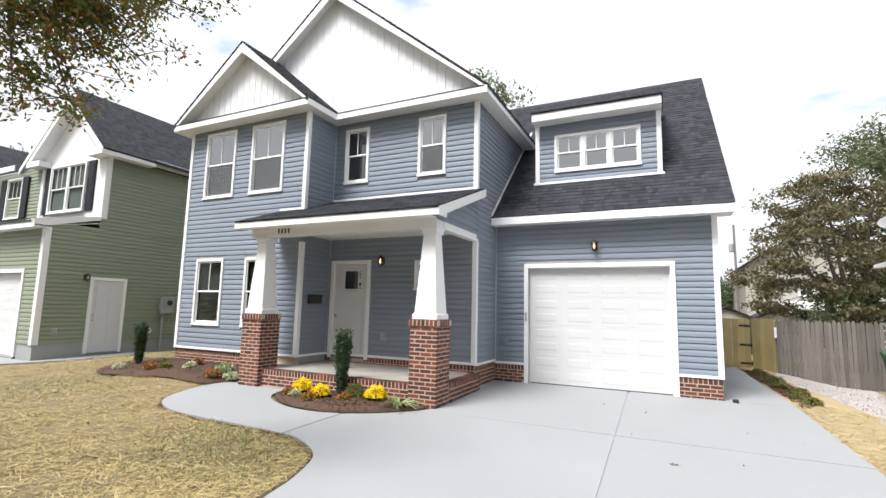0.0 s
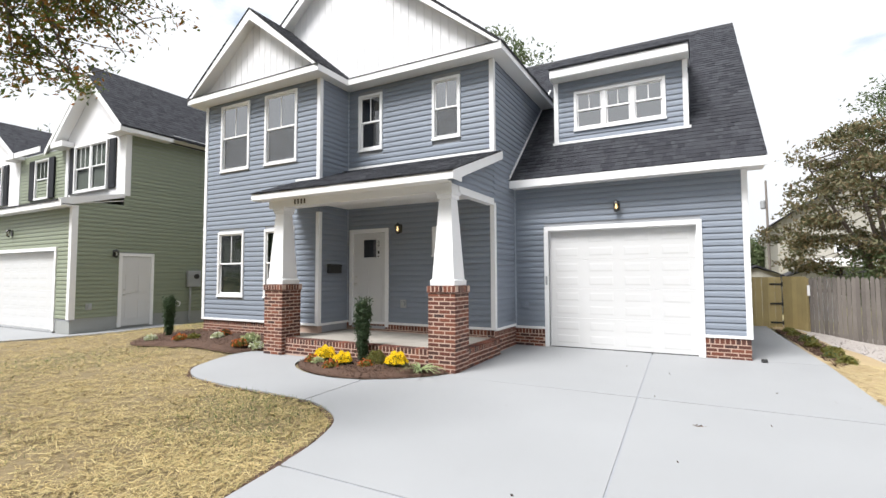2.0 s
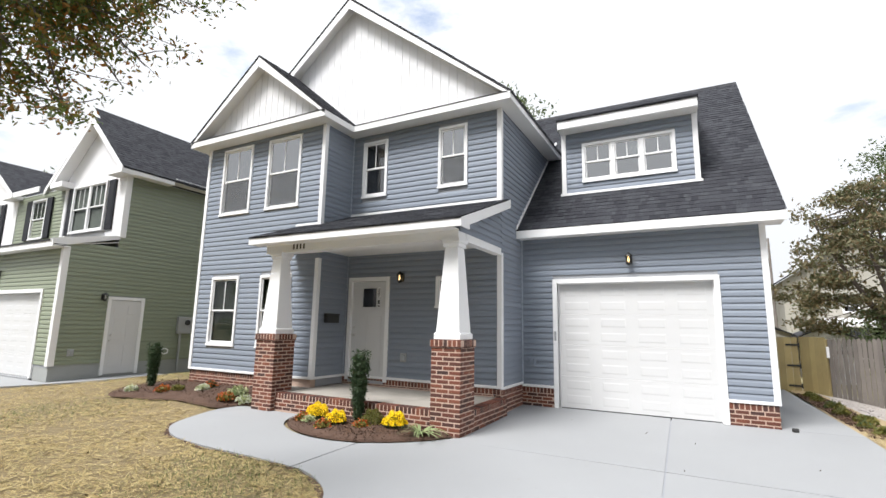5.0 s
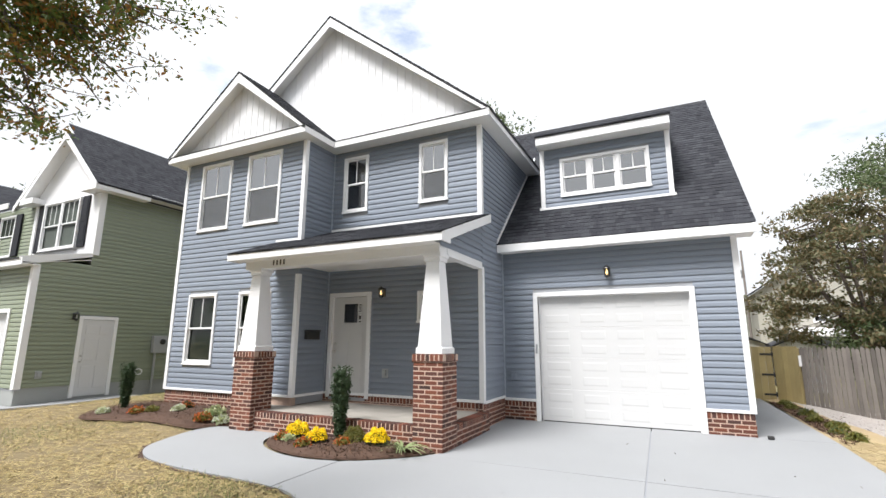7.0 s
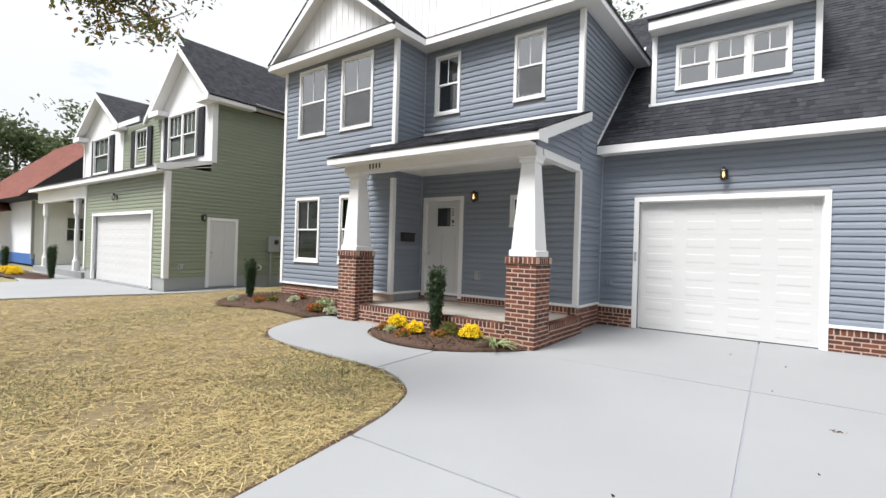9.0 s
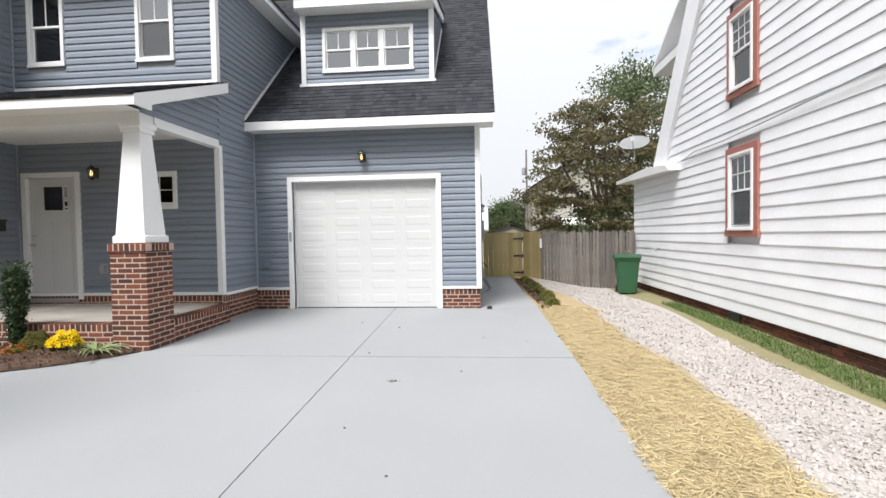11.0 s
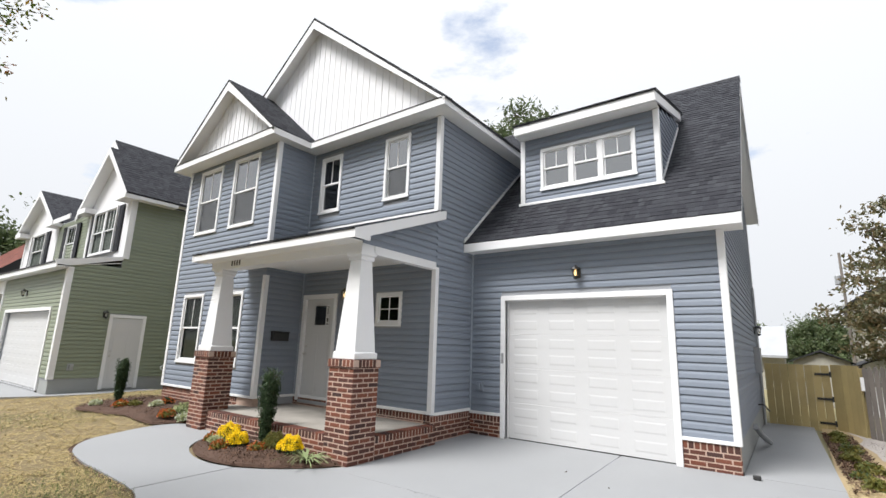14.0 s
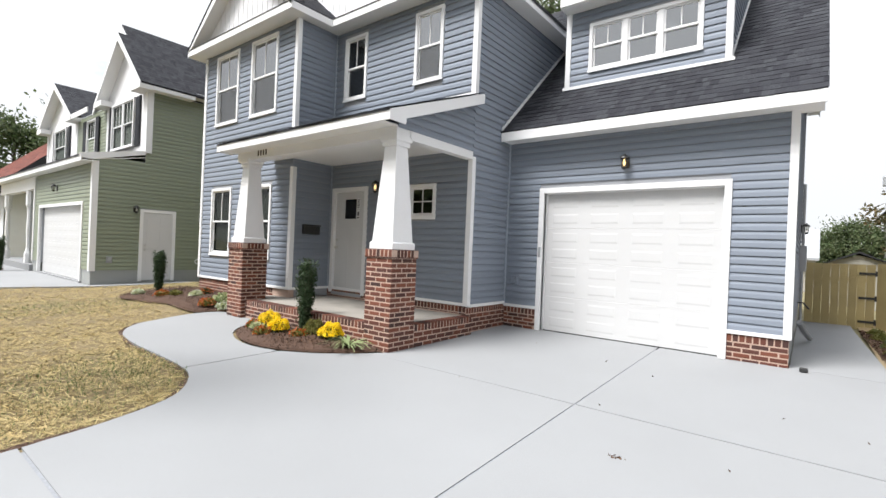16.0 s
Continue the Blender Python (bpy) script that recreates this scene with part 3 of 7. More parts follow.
wall_garage = part("wall", solid_wall(bmesh.new(), 0.0, "x", XM + 0.002, XG, 0.0, 3.36, [(0.09, 2.84, -1, 2.41)], 0.14), M_SHEATH, house, "blue-grey sided garage wall")
wall_right = part("wall", prism(bmesh.new(), [(XG - 0.14, 0.14, 0), (XG - 0.14 - SK * YR, YR, 0), (XG - 0.14 - SK * YR, YR, 5.35), (XG - 0.14 - SK * 4.886, 4.886, 8.05), (XG - 0.14, 0.14, 3.6)], (0.14, 0, 0)), M_SHEATH, house)
part("wall", boxes((XL, XL + 0.14, YB + 0.14, BACK, 0.0, EAVE + 0.02)), M_SHEATH, house)
part("wall", boxes((XL, XM, BACK, BACK + 0.14, 0, EAVE)), M_SHEATH, house)
for r in ((XL + 0.15, XM - 0.15, YM + 0.16, BACK - 0.01, 2.85, 3.10), (XL + 0.15, XM - 0.15, YM + 0.16, BACK - 0.01, 0.2, 0.36), (XL + 0.15, XM - 0.15, YM + 0.16, BACK - 0.01, 5.74, 5.80), (XL + 0.15, XB - 0.15, YB + 0.15, YM + 0.16, 2.85, 3.10), (XL + 0.15, XB - 0.15, YB + 0.15, YM + 0.16, 0.2, 0.36), (XL + 0.15, XB - 0.15, YB + 0.15, YM + 0.16, 5.74, 5.80),):
    part("inner_floor", boxes(r), M_INSIDE, house)
for r in ((XM + 0.01, XG - 0.25, 0.7, YR - 0.01, 3.4, 3.6), (0.24, 2.62, 0.76, 2.2, 5.72, 5.78),):
    part("inner_floor", boxes(r), M_INSIDE, house)
for r in ((XL + 0.15, XM - 0.15, 2.6, 2.7, 0.36, 5.74), (-4.5, -4.4, YM + 0.2, 2.6, 0.36, 2.85), (-4.3, -4.2, YM + 0.2, 2.6, 3.1, 5.74), (XM + 0.01, XG - 0.15, 3.4, 3.5, 3.6, 6.6),):
    part("partition", boxes(r), M_INSIDE, house)

siding(wall_bay, YB, "-y", XL, XB, Z_BASE + 0.05, EAVE, H_BAY)
siding(wall_main, YM, "-y", XB, XM, Z_BASE + 0.05, EAVE, H_MAIN)
siding(wall_bay_side, XB, "+x", YB, YM, Z_BASE + 0.05, EAVE)
siding(wall_side, XM, "+x", YM, 5.2, Z_BASE + 0.02, EAVE)
siding(wall_garage, 0.0, "-y", XM, XG, 0.41, 3.35, [(0.0, 2.90, -1, 2.49)])
siding(wall_right, XG, "+x", 0, YR, 0.41, 8.0, ends=lambda z: (max(0.0, (z - 3.42) / 0.91), min(YR, 9.772 - (z - 3.42) / 0.91)), skew=SK)

# white corner boards, base boards, channels
def trim(*rows, name="trim_board", label="", bevel=0.004, parent=house):
    for r in rows:
        part(name, boxes(r, bevel=bevel), M_WHITE, parent, label)

T, P = 0.06, 0.035
trim((XL - P, XL + T, YB - P, YB + T, Z_BASE, EAVE), (XB - T, XB + P, YB - P, YB + T, Z_BASE, 2.86), (XB - T, XB + P, YB - P, YB + T, 3.50, EAVE), (XM - T, XM + P, YM - P, YM + T, Z_BASE, 2.86), (XM - T, XM + P, YM - P, YM + T, 3.86, EAVE), (XG - T, XG + P, -P, T, 0.36, 3.36), name="corner_board")
trim((XL + T, XB - T, YB - 0.036, YB, Z_BASE, Z_BASE + 0.05), (XB, XM - T, YM - 0.036, YM, Z_BASE, Z_BASE + 0.05), (XB, XB + 0.036, YB + T, YM - 0.026, Z_BASE, Z_BASE + 0.05), (XM, XM + 0.036, YM + T, -0.026, Z_BASE - 0.02, Z_BASE + 0.03), (XM, 0.0, -0.036, 0, 0.36, 0.41), (2.90, XG - T, -0.036, 0, 0.36, 0.41), name="base_board")
# Inside corners in the paler colour that stands for their highlight.
part("corner_channel", boxes((XB, XB + 0.034, YM - 0.036, YM, Z_BASE, EAVE)), M_CHANNEL, house)
part("corner_channel", boxes((XM, XM + 0.036, -0.036, 0.0, 0.41, 3.36)), M_CHANNEL, house)

# windows
for (a, b, c, d), bl in zip(H_MAIN[:2], (False, True)):
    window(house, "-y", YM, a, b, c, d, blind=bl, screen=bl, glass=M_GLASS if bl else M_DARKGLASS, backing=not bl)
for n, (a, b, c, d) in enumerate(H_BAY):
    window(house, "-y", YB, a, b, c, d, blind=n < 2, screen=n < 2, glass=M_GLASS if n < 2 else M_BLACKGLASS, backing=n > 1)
window(house, "-y", YM, *H_MAIN[3], grid=(2, 2), hung=False, glass=M_DARKGLASS)

# entrance door
casing("door_casing", house, "-y", YM, -4.22, -3.135, 0.36, 2.535, 0.09)
front_door = new("front_door")
front_door.parent = house
front_door.matrix_basis = pose(-4.13, YM + 0.02, 0.38)
dm = boxes((0, 0.905, 0, 0.045, 0, 1.50), (0, 0.905, 0, 0.045, 1.93, 2.06), (0, 0.27, 0, 0.045, 1.50, 1.93), (0.65, 0.905, 0, 0.045, 1.50, 1.93))
for x0, x1, z0, z1 in ((0.13, 0.42, 0.12, 1.32), (0.49, 0.78, 0.12, 1.32)):
    box(dm, x0, x1, -0.006, 0.001, z0, z1, bevel=0.005)
part("slab", dm, M_DOOR, front_door, "white steel door slab")
part("lite_frame", boxes((0.25, 0.285, -0.012, 0.0, 1.48, 1.95), (0.635, 0.67, -0.012, 0.0, 1.48, 1.95), (0.285, 0.635, -0.012, 0.0, 1.915, 1.95), (0.285, 0.635, -0.012, 0.0, 1.48, 1.515), bevel=0.003), M_DOOR, front_door)
part("pane", boxes((0.27, 0.65, 0.012, 0.018, 1.50, 1.93)), M_DARKGLASS, front_door)
for z in (0.92, 1.08):
    kb = lathe(bmesh.new(), [(0.032, 0), (0.032, 0.008), (0.014, 0.014), (0.014, 0.03), (0.027, 0.04), (0.027, 0.058), (0.012, 0.066)] if z < 1 else [(0.03, 0), (0.03, 0.012), (0.018, 0.022)], 12)
    bmesh.ops.rotate(kb, verts=kb.verts, cent=(0, 0, 0), matrix=Matrix.Rotation(radians(90), 3, "X"))
    bmesh.ops.translate(kb, verts=kb.verts, vec=(0.065, 0, z))
    part("knob" if z < 1 else "deadbolt", kb, M_NICKEL, front_door, "satin nickel knob" if z < 1 else "satin nickel deadbolt")
part("threshold", boxes((-0.0, 0.905, -0.06, 0.06, -0.06, -0.003)), M_GREYMETAL, front_door)
sticker = part("sticker", boxes((0.665, 0.745, -0.016, -0.0125, 1.72, 1.93), (0.672, 0.738, -0.016, -0.0125, 1.50, 1.69)), M_WHITE, front_door, "white paper sticker with grey bars")
part("print_bars", boxes(*[(0.675, 0.735, -0.018, -0.0165, 1.74 + 0.03 * i, 1.755 + 0.03 * i) for i in range(6)], (0.68, 0.73, -0.018, -0.0165, 1.52, 1.55), (0.68, 0.73, -0.018, -0.0165, 1.58, 1.66)), M_BLACK, sticker)

# garage door with its casing
casing("door_casing", house, "-y", 0.0, 0.0, 2.92, 0.0, 2.49, 0.09)
part("jamb", boxes((0.09, 0.11, 0.05, 0.16, 0, 2.41), (2.81, 2.83, 0.05, 0.16, 0, 2.41), (0.11, 2.81, 0.05, 0.16, 2.385, 2.41)), M_WHITE, house)
garage_door(house, 0.075, 0.11, 2.81, 0.012, 2.39)
part("keypad", boxes((0.025, 0.065, -0.06, -0.035, 1.28, 1.46), bevel=0.006), M_GREYMETAL, house, "small grey keypad on the casing")

# brick base
def brick_part(name, core, faces, label=""):
    core = list(core)
    for f in faces:
        core[{"-y": 2, "+y": 3, "+x": 1, "-x": 0}[f[1]]] = f[0]
    b = part(name, boxes(core), M_MORTAR, house, label)
    for f in faces:
        brick_face(b, *f)
    return b

brick_part("brick_base", (XL + 0.006, XB - 0.012, YB + 0.012, YB + 0.13, -0.15, Z_BASE - 0.004), [(YB + 0.006, "-y", XL, -4.86, 0.0, Z_BASE - 0.002)])
brick_part("brick_base", (XL + 0.012, XL + 0.13, YB + 0.13, 3.0, -0.15, Z_BASE - 0.004), [(XL + 0.006, "-x", YB + 0.1, 3.0, 0.0, Z_BASE - 0.002)])
brick_part("brick_base", (XB - 0.01, XM - 0.14, YM - 0.012, YM + 0.10, 0.2, Z_BASE - 0.004), [(YM - 0.016, "-y", XB, XM, 0.285, Z_BASE - 0.002)])
brick_part("brick_base", (XM - 0.10, XM + 0.002, YM - 0.012, 0.10, -0.15, Z_BASE - 0.024), [(XM + 0.01, "+x", YM - 0.02, 0.0, 0.0, Z_BASE - 0.022)])
brick_part("brick_base", (XM - 0.05, 0.0, -0.004, 0.10, -0.15, 0.356), [(-0.012, "-y", XM + 0.01, -0.005, 0.0, 0.358)])
brick_part("brick_pier", (2.905, XG + 0.004, -0.004, 0.13, -0.15, 0.356), [(-0.012, "-y", 2.905, XG + 0.012, -0.02, 0.358)])
part("foundation", prism(bmesh.new(), [(XG - 0.12, 0.13, -0.15), (XG + 0.006, 0.13, -0.15), (XG + 0.006 - SK * YR, YR, -0.15), (XG - 0.2, YR, -0.15)], (0, 0, 0.55)), M_BLOCK, house, "smooth grey foundation")
part("wall", boxes((XM, XG - 0.1, YR, YR + 0.14, 0, 5.4)), M_SHEATH, house)

# porch: slab, brick edge, piers with tapered posts
part("porch_slab", boxes((-4.85, -0.742, -2.812, YM - 0.012, -0.1, 0.266), bevel=0.006), M_SLAB, house, "weathered grey concrete porch slab")
brick_part("porch_edge", (-4.34, -1.04, -3.005, -2.812, -0.15, 0.262), [(-3.01, "-y", -4.335, -1.04, -0.02, 0.275, True, 0.193)])
brick_part("porch_edge", (-0.742, -0.545, -2.62, YM - 0.02, -0.15, 0.262), [(-0.54, "+x", -2.61, YM - 0.01, -0.05, 0.275, True, 0.193)])

def porch_post(cx, cy):
    h = 0.245
    p = brick_part("porch_pier", (cx - h + 0.012, cx + h - 0.012, cy - h + 0.012, cy + h - 0.012, -0.15, 1.30), [
        (cy - h, "-y", cx - h, cx + h, -0.05, 1.21, False), (cx + h, "+x", cy - h, cy + h, -0.05, 1.21, False), (cx - h, "-x", cy - h, cy + h, -0.05, 1.21, False), (cy + h, "+y", cx - h, cx + h, 0.27, 1.21, False)], "red brick pier with a rowlock cap")
    k = h + 0.018
    part("cap_mortar", boxes((cx - k, cx + k, cy - k, cy + k, 1.216, 1.312)), M_MORTAR, p)
    for f in ((cy - k, "-y", cx - k, cx + k), (cx + k, "+x", cy - k + 0.09, cy + k - 0.09), (cx - k, "-x", cy - k + 0.09, cy + k - 0.09), (cy + k, "+y", cx - k, cx + k)):
        brick_face(p, *f, 1.22, 1.32, True)
    bm = bmesh.new()
    rows = [(0.222, 1.322), (0.222, 1.40), (0.21, 1.415), (0.198, 1.42), (0.112, 2.74), (0.135, 2.745), (0.135, 2.80), (0.155, 2.82), (0.155, 2.88)]
    rings = [[bm.verts.new((cx + sx * r, cy + sy * r, z)) for sx, sy in ((-1, -1), (1, -1), (1, 1), (-1, 1))] for r, z in rows]
    for a, b in zip(rings, rings[1:]):
        for i in range(4):
            bm.faces.new((a[i], a[(i + 1) % 4], b[(i + 1) % 4], b[i]))
    bm.faces.new(rings[0][::-1])
    bm.faces.new(rings[-1])
    part("porch_post", bm, M_WHITE, house, "white tapered square porch post")

PY = -2.86
porch_post(-0.79, PY)
porch_post(-4.585, PY)

# porch roof
RX0, RX1, RY = -4.98, -0.45, -3.32
ROOF_S = (3.92 - 3.13) / (YM - RY)
part("porch_beam", boxes((RX0 + 0.10, -0.66, PY - 0.13, PY + 0.13, 2.86, 3.02), bevel=0.005), M_WHITE, house, "white boxed porch beam")
part("porch_beam", boxes((-0.79, XM + 0.015, PY + 0.13, YM, 2.86, 3.0), bevel=0.005), M_WHITE, house)
for r in ((RX0 + 0.02, XM, RY + 0.02, PY - 0.13, 3.005, 3.02), (XB, -0.79, PY + 0.13, YM - 0.0, 3.02, 3.04), (RX0 + 0.02, XB, PY + 0.13, YB, 3.02, 3.04),):
    part("porch_ceiling", boxes(r), M_SOFFIT, house)
part("fascia", boxes((RX0, RX1, RY - 0.02, RY, 2.985, 3.125), bevel=0.004), M_WHITE, house)
pr = bmesh.new()
prism(pr, [(RX0, RY - 0.03, 3.125), (RX0, YM, 3.125 + ROOF_S * (YM - RY)), (RX0, YM, 3.10 + ROOF_S * (YM - RY)), (RX0, RY - 0.03, 3.10)], (RX1 - RX0, 0, 0))
porch_roof = part("porch_roof", pr, M_ROOF, house)
L = math.hypot(YM - RY, ROOF_S * (YM - RY))
shingles(porch_roof, (RX0 - 0.01, RY - 0.035, 3.128), (1, 0, 0), (0, YM - RY, ROOF_S * (YM - RY)), RX1 - RX0 + 0.02, L, seed=3)
gable_fill = part("porch_gable", prism(bmesh.new(), [(XM - 0.10, PY - 0.12, 3.0), (XM - 0.10, YM, 3.0), (XM - 0.10, YM, 3.86), (XM - 0.10, PY - 0.12, 3.22)], (0.10, 0, 0)), M_SHEATH, house)
siding(gable_fill, XM, "+x", PY, YM + 0.02, 2.985, 3.86, ends=lambda z: (max(PY - 0.12, RY + (z - 3.03) / ROOF_S), YM + 0.02))
for x0, x1 in ((RX1 - 0.022, RX1 + 0.004), (RX0 - 0.004, RX0 + 0.022)):
    rk = bmesh.new()
    prism(rk, [(x0, RY - 0.025, 2.985), (x0, RY - 0.025, 3.115), (x0, YM - 0.02 if x0 > -2 else YB - 0.01, 3.115 + ROOF_S * ((YM if x0 > -2 else YB) - RY)), (x0, YM - 0.02 if x0 > -2 else YB - 0.01, 2.955 + ROOF_S * ((YM if x0 > -2 else YB) - RY)), (x0, RY + 0.28, 2.985 + ROOF_S * 0.28 - 0.03), (x0, RY + 0.28, 2.985)], (x1 - x0, 0, 0))
    part("rake_board", rk, M_WHITE, house)
part("rake_soffit", prism(bmesh.new(), [(XM, RY, 3.0), (XM, YM, 2.98 + ROOF_S * (YM - RY)), (XM, YM, 2.965 + ROOF_S * (YM - RY)), (XM, RY, 2.99)], (RX1 - XM - 0.02, 0, 0)), M_SOFFIT, house)
part("side_casing", boxes((XM - 0.02, XM + 0.03, PY + 0.14, YM + 0.06, 2.855, 2.90)), M_WHITE, house)
part("flashing", boxes((XB, XM - T, YM - 0.03, YM, 3.925, 3.975)), M_WHITE, house)
part("flashing", boxes((-4.98, XB - T, YB - 0.03, YB, 3.575, 3.62)), M_WHITE, house)
# number bars on the beam
for i in range(4):
    part("number_bar", boxes((-4.16 + i * 0.085, -4.13 + i * 0.085, PY - 0.14, PY - 0.13, 2.905, 3.0)), M_NUMBER, house, "dark bronze bar in place of a digit")


# gables and main roofs
def slope_roof(name, ridge, eave, y0, y1, seed, front_over=0.0):
    """One slope of a gable roof whose ridge runs along y. ridge, eave: (x, z)."""
    (xr, zr), (xe, ze) = ridge, eave
    t = 0.05
    bm = prism(bmesh.new(), [(xe, y0, ze), (xr, y0, zr), (xr, y0, zr - t), (xe, y0, ze - t)], (0, y1 - y0, 0))
    r = part(name, bm, M_ROOF, house)
    d = Vector((xr - xe, 0, zr - ze))
    shingles(r, (xe, y0 - 0.012, ze + 0.002), (0, 1, 0), d, y1 - y0, d.length, seed=seed)
    return r


MX, MZ = -4.38, 9.275
ES, EZ = 0.33, 5.955
YF = YM - ES
slope_roof("roof", (MX, MZ), (XM + ES + 0.02, EZ), YF - 0.02, BACK + 0.2, 5)
slope_roof("roof", (MX, MZ), (XL - ES - 0.02, EZ), YF - 0.02, BACK + 0.2, 6)
BX, BZ, YBF = -6.20, 7.745, YB - ES
slope_roof("roof", (BX, BZ), (XB + 0.25, EZ), YBF - 0.02, YM + 0.02, 7)
slope_roof("roof", (BX, BZ), (XL - ES - 0.02, EZ), YBF - 0.02, YF - 0.025, 8)


def gable_end(xl, xr, xp, zp, wall_y, over, wall_l, wall_r, z_low, board):
    """Board-and-batten gable wall, rake boards, soffits and the closed cornice under it."""
    yf = wall_y - over
    sl = (zp - EZ) / (xp - xl)
    g = part("gable_wall", prism(bmesh.new(), [(wall_l, wall_y, z_low), (wall_r, wall_y, z_low), (wall_r, wall_y, EZ + sl * 0.25), (xp, wall_y, zp - 0.08), (wall_l, wall_y, EZ + sl * 0.25)], (0, 0.12, 0)), M_GABLE, house, "white board-and-batten gable")
    x = wall_l + board / 2
    while x < wall_r:
        top = zp - 0.10 - (zp - EZ) / (xp - xl) * abs(x - xp)
        if top > z_low + 0.08:
            b = part("batten", boxes((x - 0.016, x + 0.016, wall_y - 0.011, wall_y, z_low, top)), M_GABLE, g)
        x += board
    for side, xe in ((-1, xl), (1, xr)):
        d = Vector((xp - xe, 0, zp - EZ)).normalized()
        up = Vector((-d.z, 0, d.x)) if d.x > 0 else Vector((d.z, 0, -d.x))
        o, q = Vector((xe, yf - 0.02, EZ - 0.045)), Vector((xp, yf - 0.02, zp - 0.045))
        part("rake_board", prism(bmesh.new(), [o, q, q - Vector((0, 0, 0.235)), o - up * 0.0 - Vector((0, 0, 0.06)) + d * 0.02], (0, 0.025, 0)), M_WHITE, house)
        part("rake_soffit", prism(bmesh.new(), [o + Vector((0, 0.025, -0.06)), q + Vector((0, 0.025, -0.06)), q + Vector((0, 0.025, -0.08)), o + Vector((0, 0.025, -0.08))], (0, over, 0)), M_SOFFIT, house)
    # closed cornice
    part("fascia", boxes((xl, xr, yf - 0.02, yf + 0.005, EAVE, EAVE + 0.155), bevel=0.004), M_WHITE, house)
    part("soffit", boxes((xl, xr, yf + 0.005, wall_y + 0.12, EAVE + 0.005, EAVE + 0.02)), M_SOFFIT, house)
    pent = part("pent_roof", prism(bmesh.new(), [(xl + 0.06, yf - 0.03, EAVE + 0.155), (xl + 0.06, wall_y + 0.03, EAVE + 0.26), (xl + 0.06, wall_y + 0.03, EAVE + 0.15), (xl + 0.06, yf - 0.03, EAVE + 0.14)], (xr - xl - 0.12, 0, 0)), M_ROOF, house)


gable_end(XL - ES, XM + ES, MX, MZ, YM - 0.08, ES - 0.08, XL, XM, EAVE + 0.15, 0.2)
gable_end(XL - ES, XB + 0.25, BX, BZ, YB - 0.06, ES - 0.06, XL, XB, EAVE + 0.15, 0.2)
# side eaves
part("fascia", boxes((XM + ES - 0.02, XM + ES + 0.005, YF + 0.005, BACK, EAVE, EAVE + 0.135), bevel=0.004), M_WHITE, house)
part("soffit", boxes((XM, XM + ES - 0.02, YF + 0.02, BACK, EAVE + 0.004, EAVE + 0.019)), M_SOFFIT, house)
part("fascia", boxes((XB + 0.23, XB + 0.255, YBF + 0.005, YF - 0.02, EAVE, EAVE + 0.135), bevel=0.004), M_WHITE, house)
part("soffit", boxes((XB, XB + 0.23, YBF + 0.02, YF + 0.02, EAVE + 0.003, EAVE + 0.018)), M_SOFFIT, house)
part("fascia", boxes((XL - ES - 0.005, XL - ES + 0.02, YBF + 0.005, BACK, EAVE, EAVE + 0.135), bevel=0.004), M_WHITE, house)
part("soffit", boxes((XL - ES + 0.02, XL, YBF + 0.02, BACK, EAVE + 0.004, EAVE + 0.019)), M_SOFFIT, house)

# garage roof: ridge along x
GY, GZ, GE, GEZ = 4.886, 8.26, -0.345, 3.485
gs = (GZ - GEZ) / (GY - GE)
GX1 = 3.905
t = 0.05
GXR, GRY, GRZ = GX1 - SK * (GY - GE), 8.0, 5.36      # right end of the ridge, rear eave
def skewed(bm):
    """Runs the right-hand end off square like the wall below it."""
    for v in bm.verts:
        if v.co.x > 2:
            v.co.x -= SK * (v.co.y - GE)
    return bm
groof = part("roof", skewed(prism(bmesh.new(), [(XM, GE, GEZ), (XM, GY, GZ), (XM, GY, GZ - t), (XM, GE, GEZ - t)], (GX1 - XM, 0, 0))), M_ROOF, house)
d = Vector((0, GY - GE, GZ - GEZ))
shingles(groof, (XM, GE - 0.012, GEZ + 0.002), (1, 0, 0), d, GX1 - XM + 0.01, d.length, seed=11, limit=lambda v: GX1 - XM + 0.012 - SK * v * 0.74)
part("roof", prism(bmesh.new(), [(XM - 2, GY, GZ), (XM - 2, GRY, GRZ), (XM - 2, GRY, GRZ - t), (XM - 2, GY, GZ - t)], (GXR - XM + 1.97, 0, 0)), M_ROOF, house)
MS = (MZ - EZ) / (XM + ES - MX)                       # pitch of the tall block's roof
VX, VY = XM + ES - (GZ - EZ) / MS, GE + (EZ - GEZ) / gs     # where the ridge meets it, where the valley begins
valley = part("roof", prism(bmesh.new(), [(XM + ES, VY, EZ), (XM, GY, GZ), (VX, GY, GZ)], (0, 0, -0.03)), M_ROOF, house)
d = Vector((0, GY - VY, GZ - EZ))
shingles(valley, (XM, VY, EZ + 0.003), (-1, 0, 0), d, 3.0, d.length, seed=14, limit=lambda v: max(0.0, v * d.z / d.length / MS - ES + 0.1))
part("ridge_cap", prism(bmesh.new(), [(VX, GY - 0.13, GZ - 0.10), (VX, GY, GZ + 0.03), (VX, GY + 0.13, GZ - 0.10)], (GXR - VX + 0.01, 0, 0)), M_ROOF, house)
part("fascia", boxes((XM + 0.02, GX1, GE - 0.015, GE + 0.012, 3.315, 3.475), bevel=0.004), M_WHITE, house)
part("soffit", boxes((XM + 0.02, GX1 - 0.02, GE + 0.012, 0.03, 3.335, 3.35)), M_SOFFIT, house)
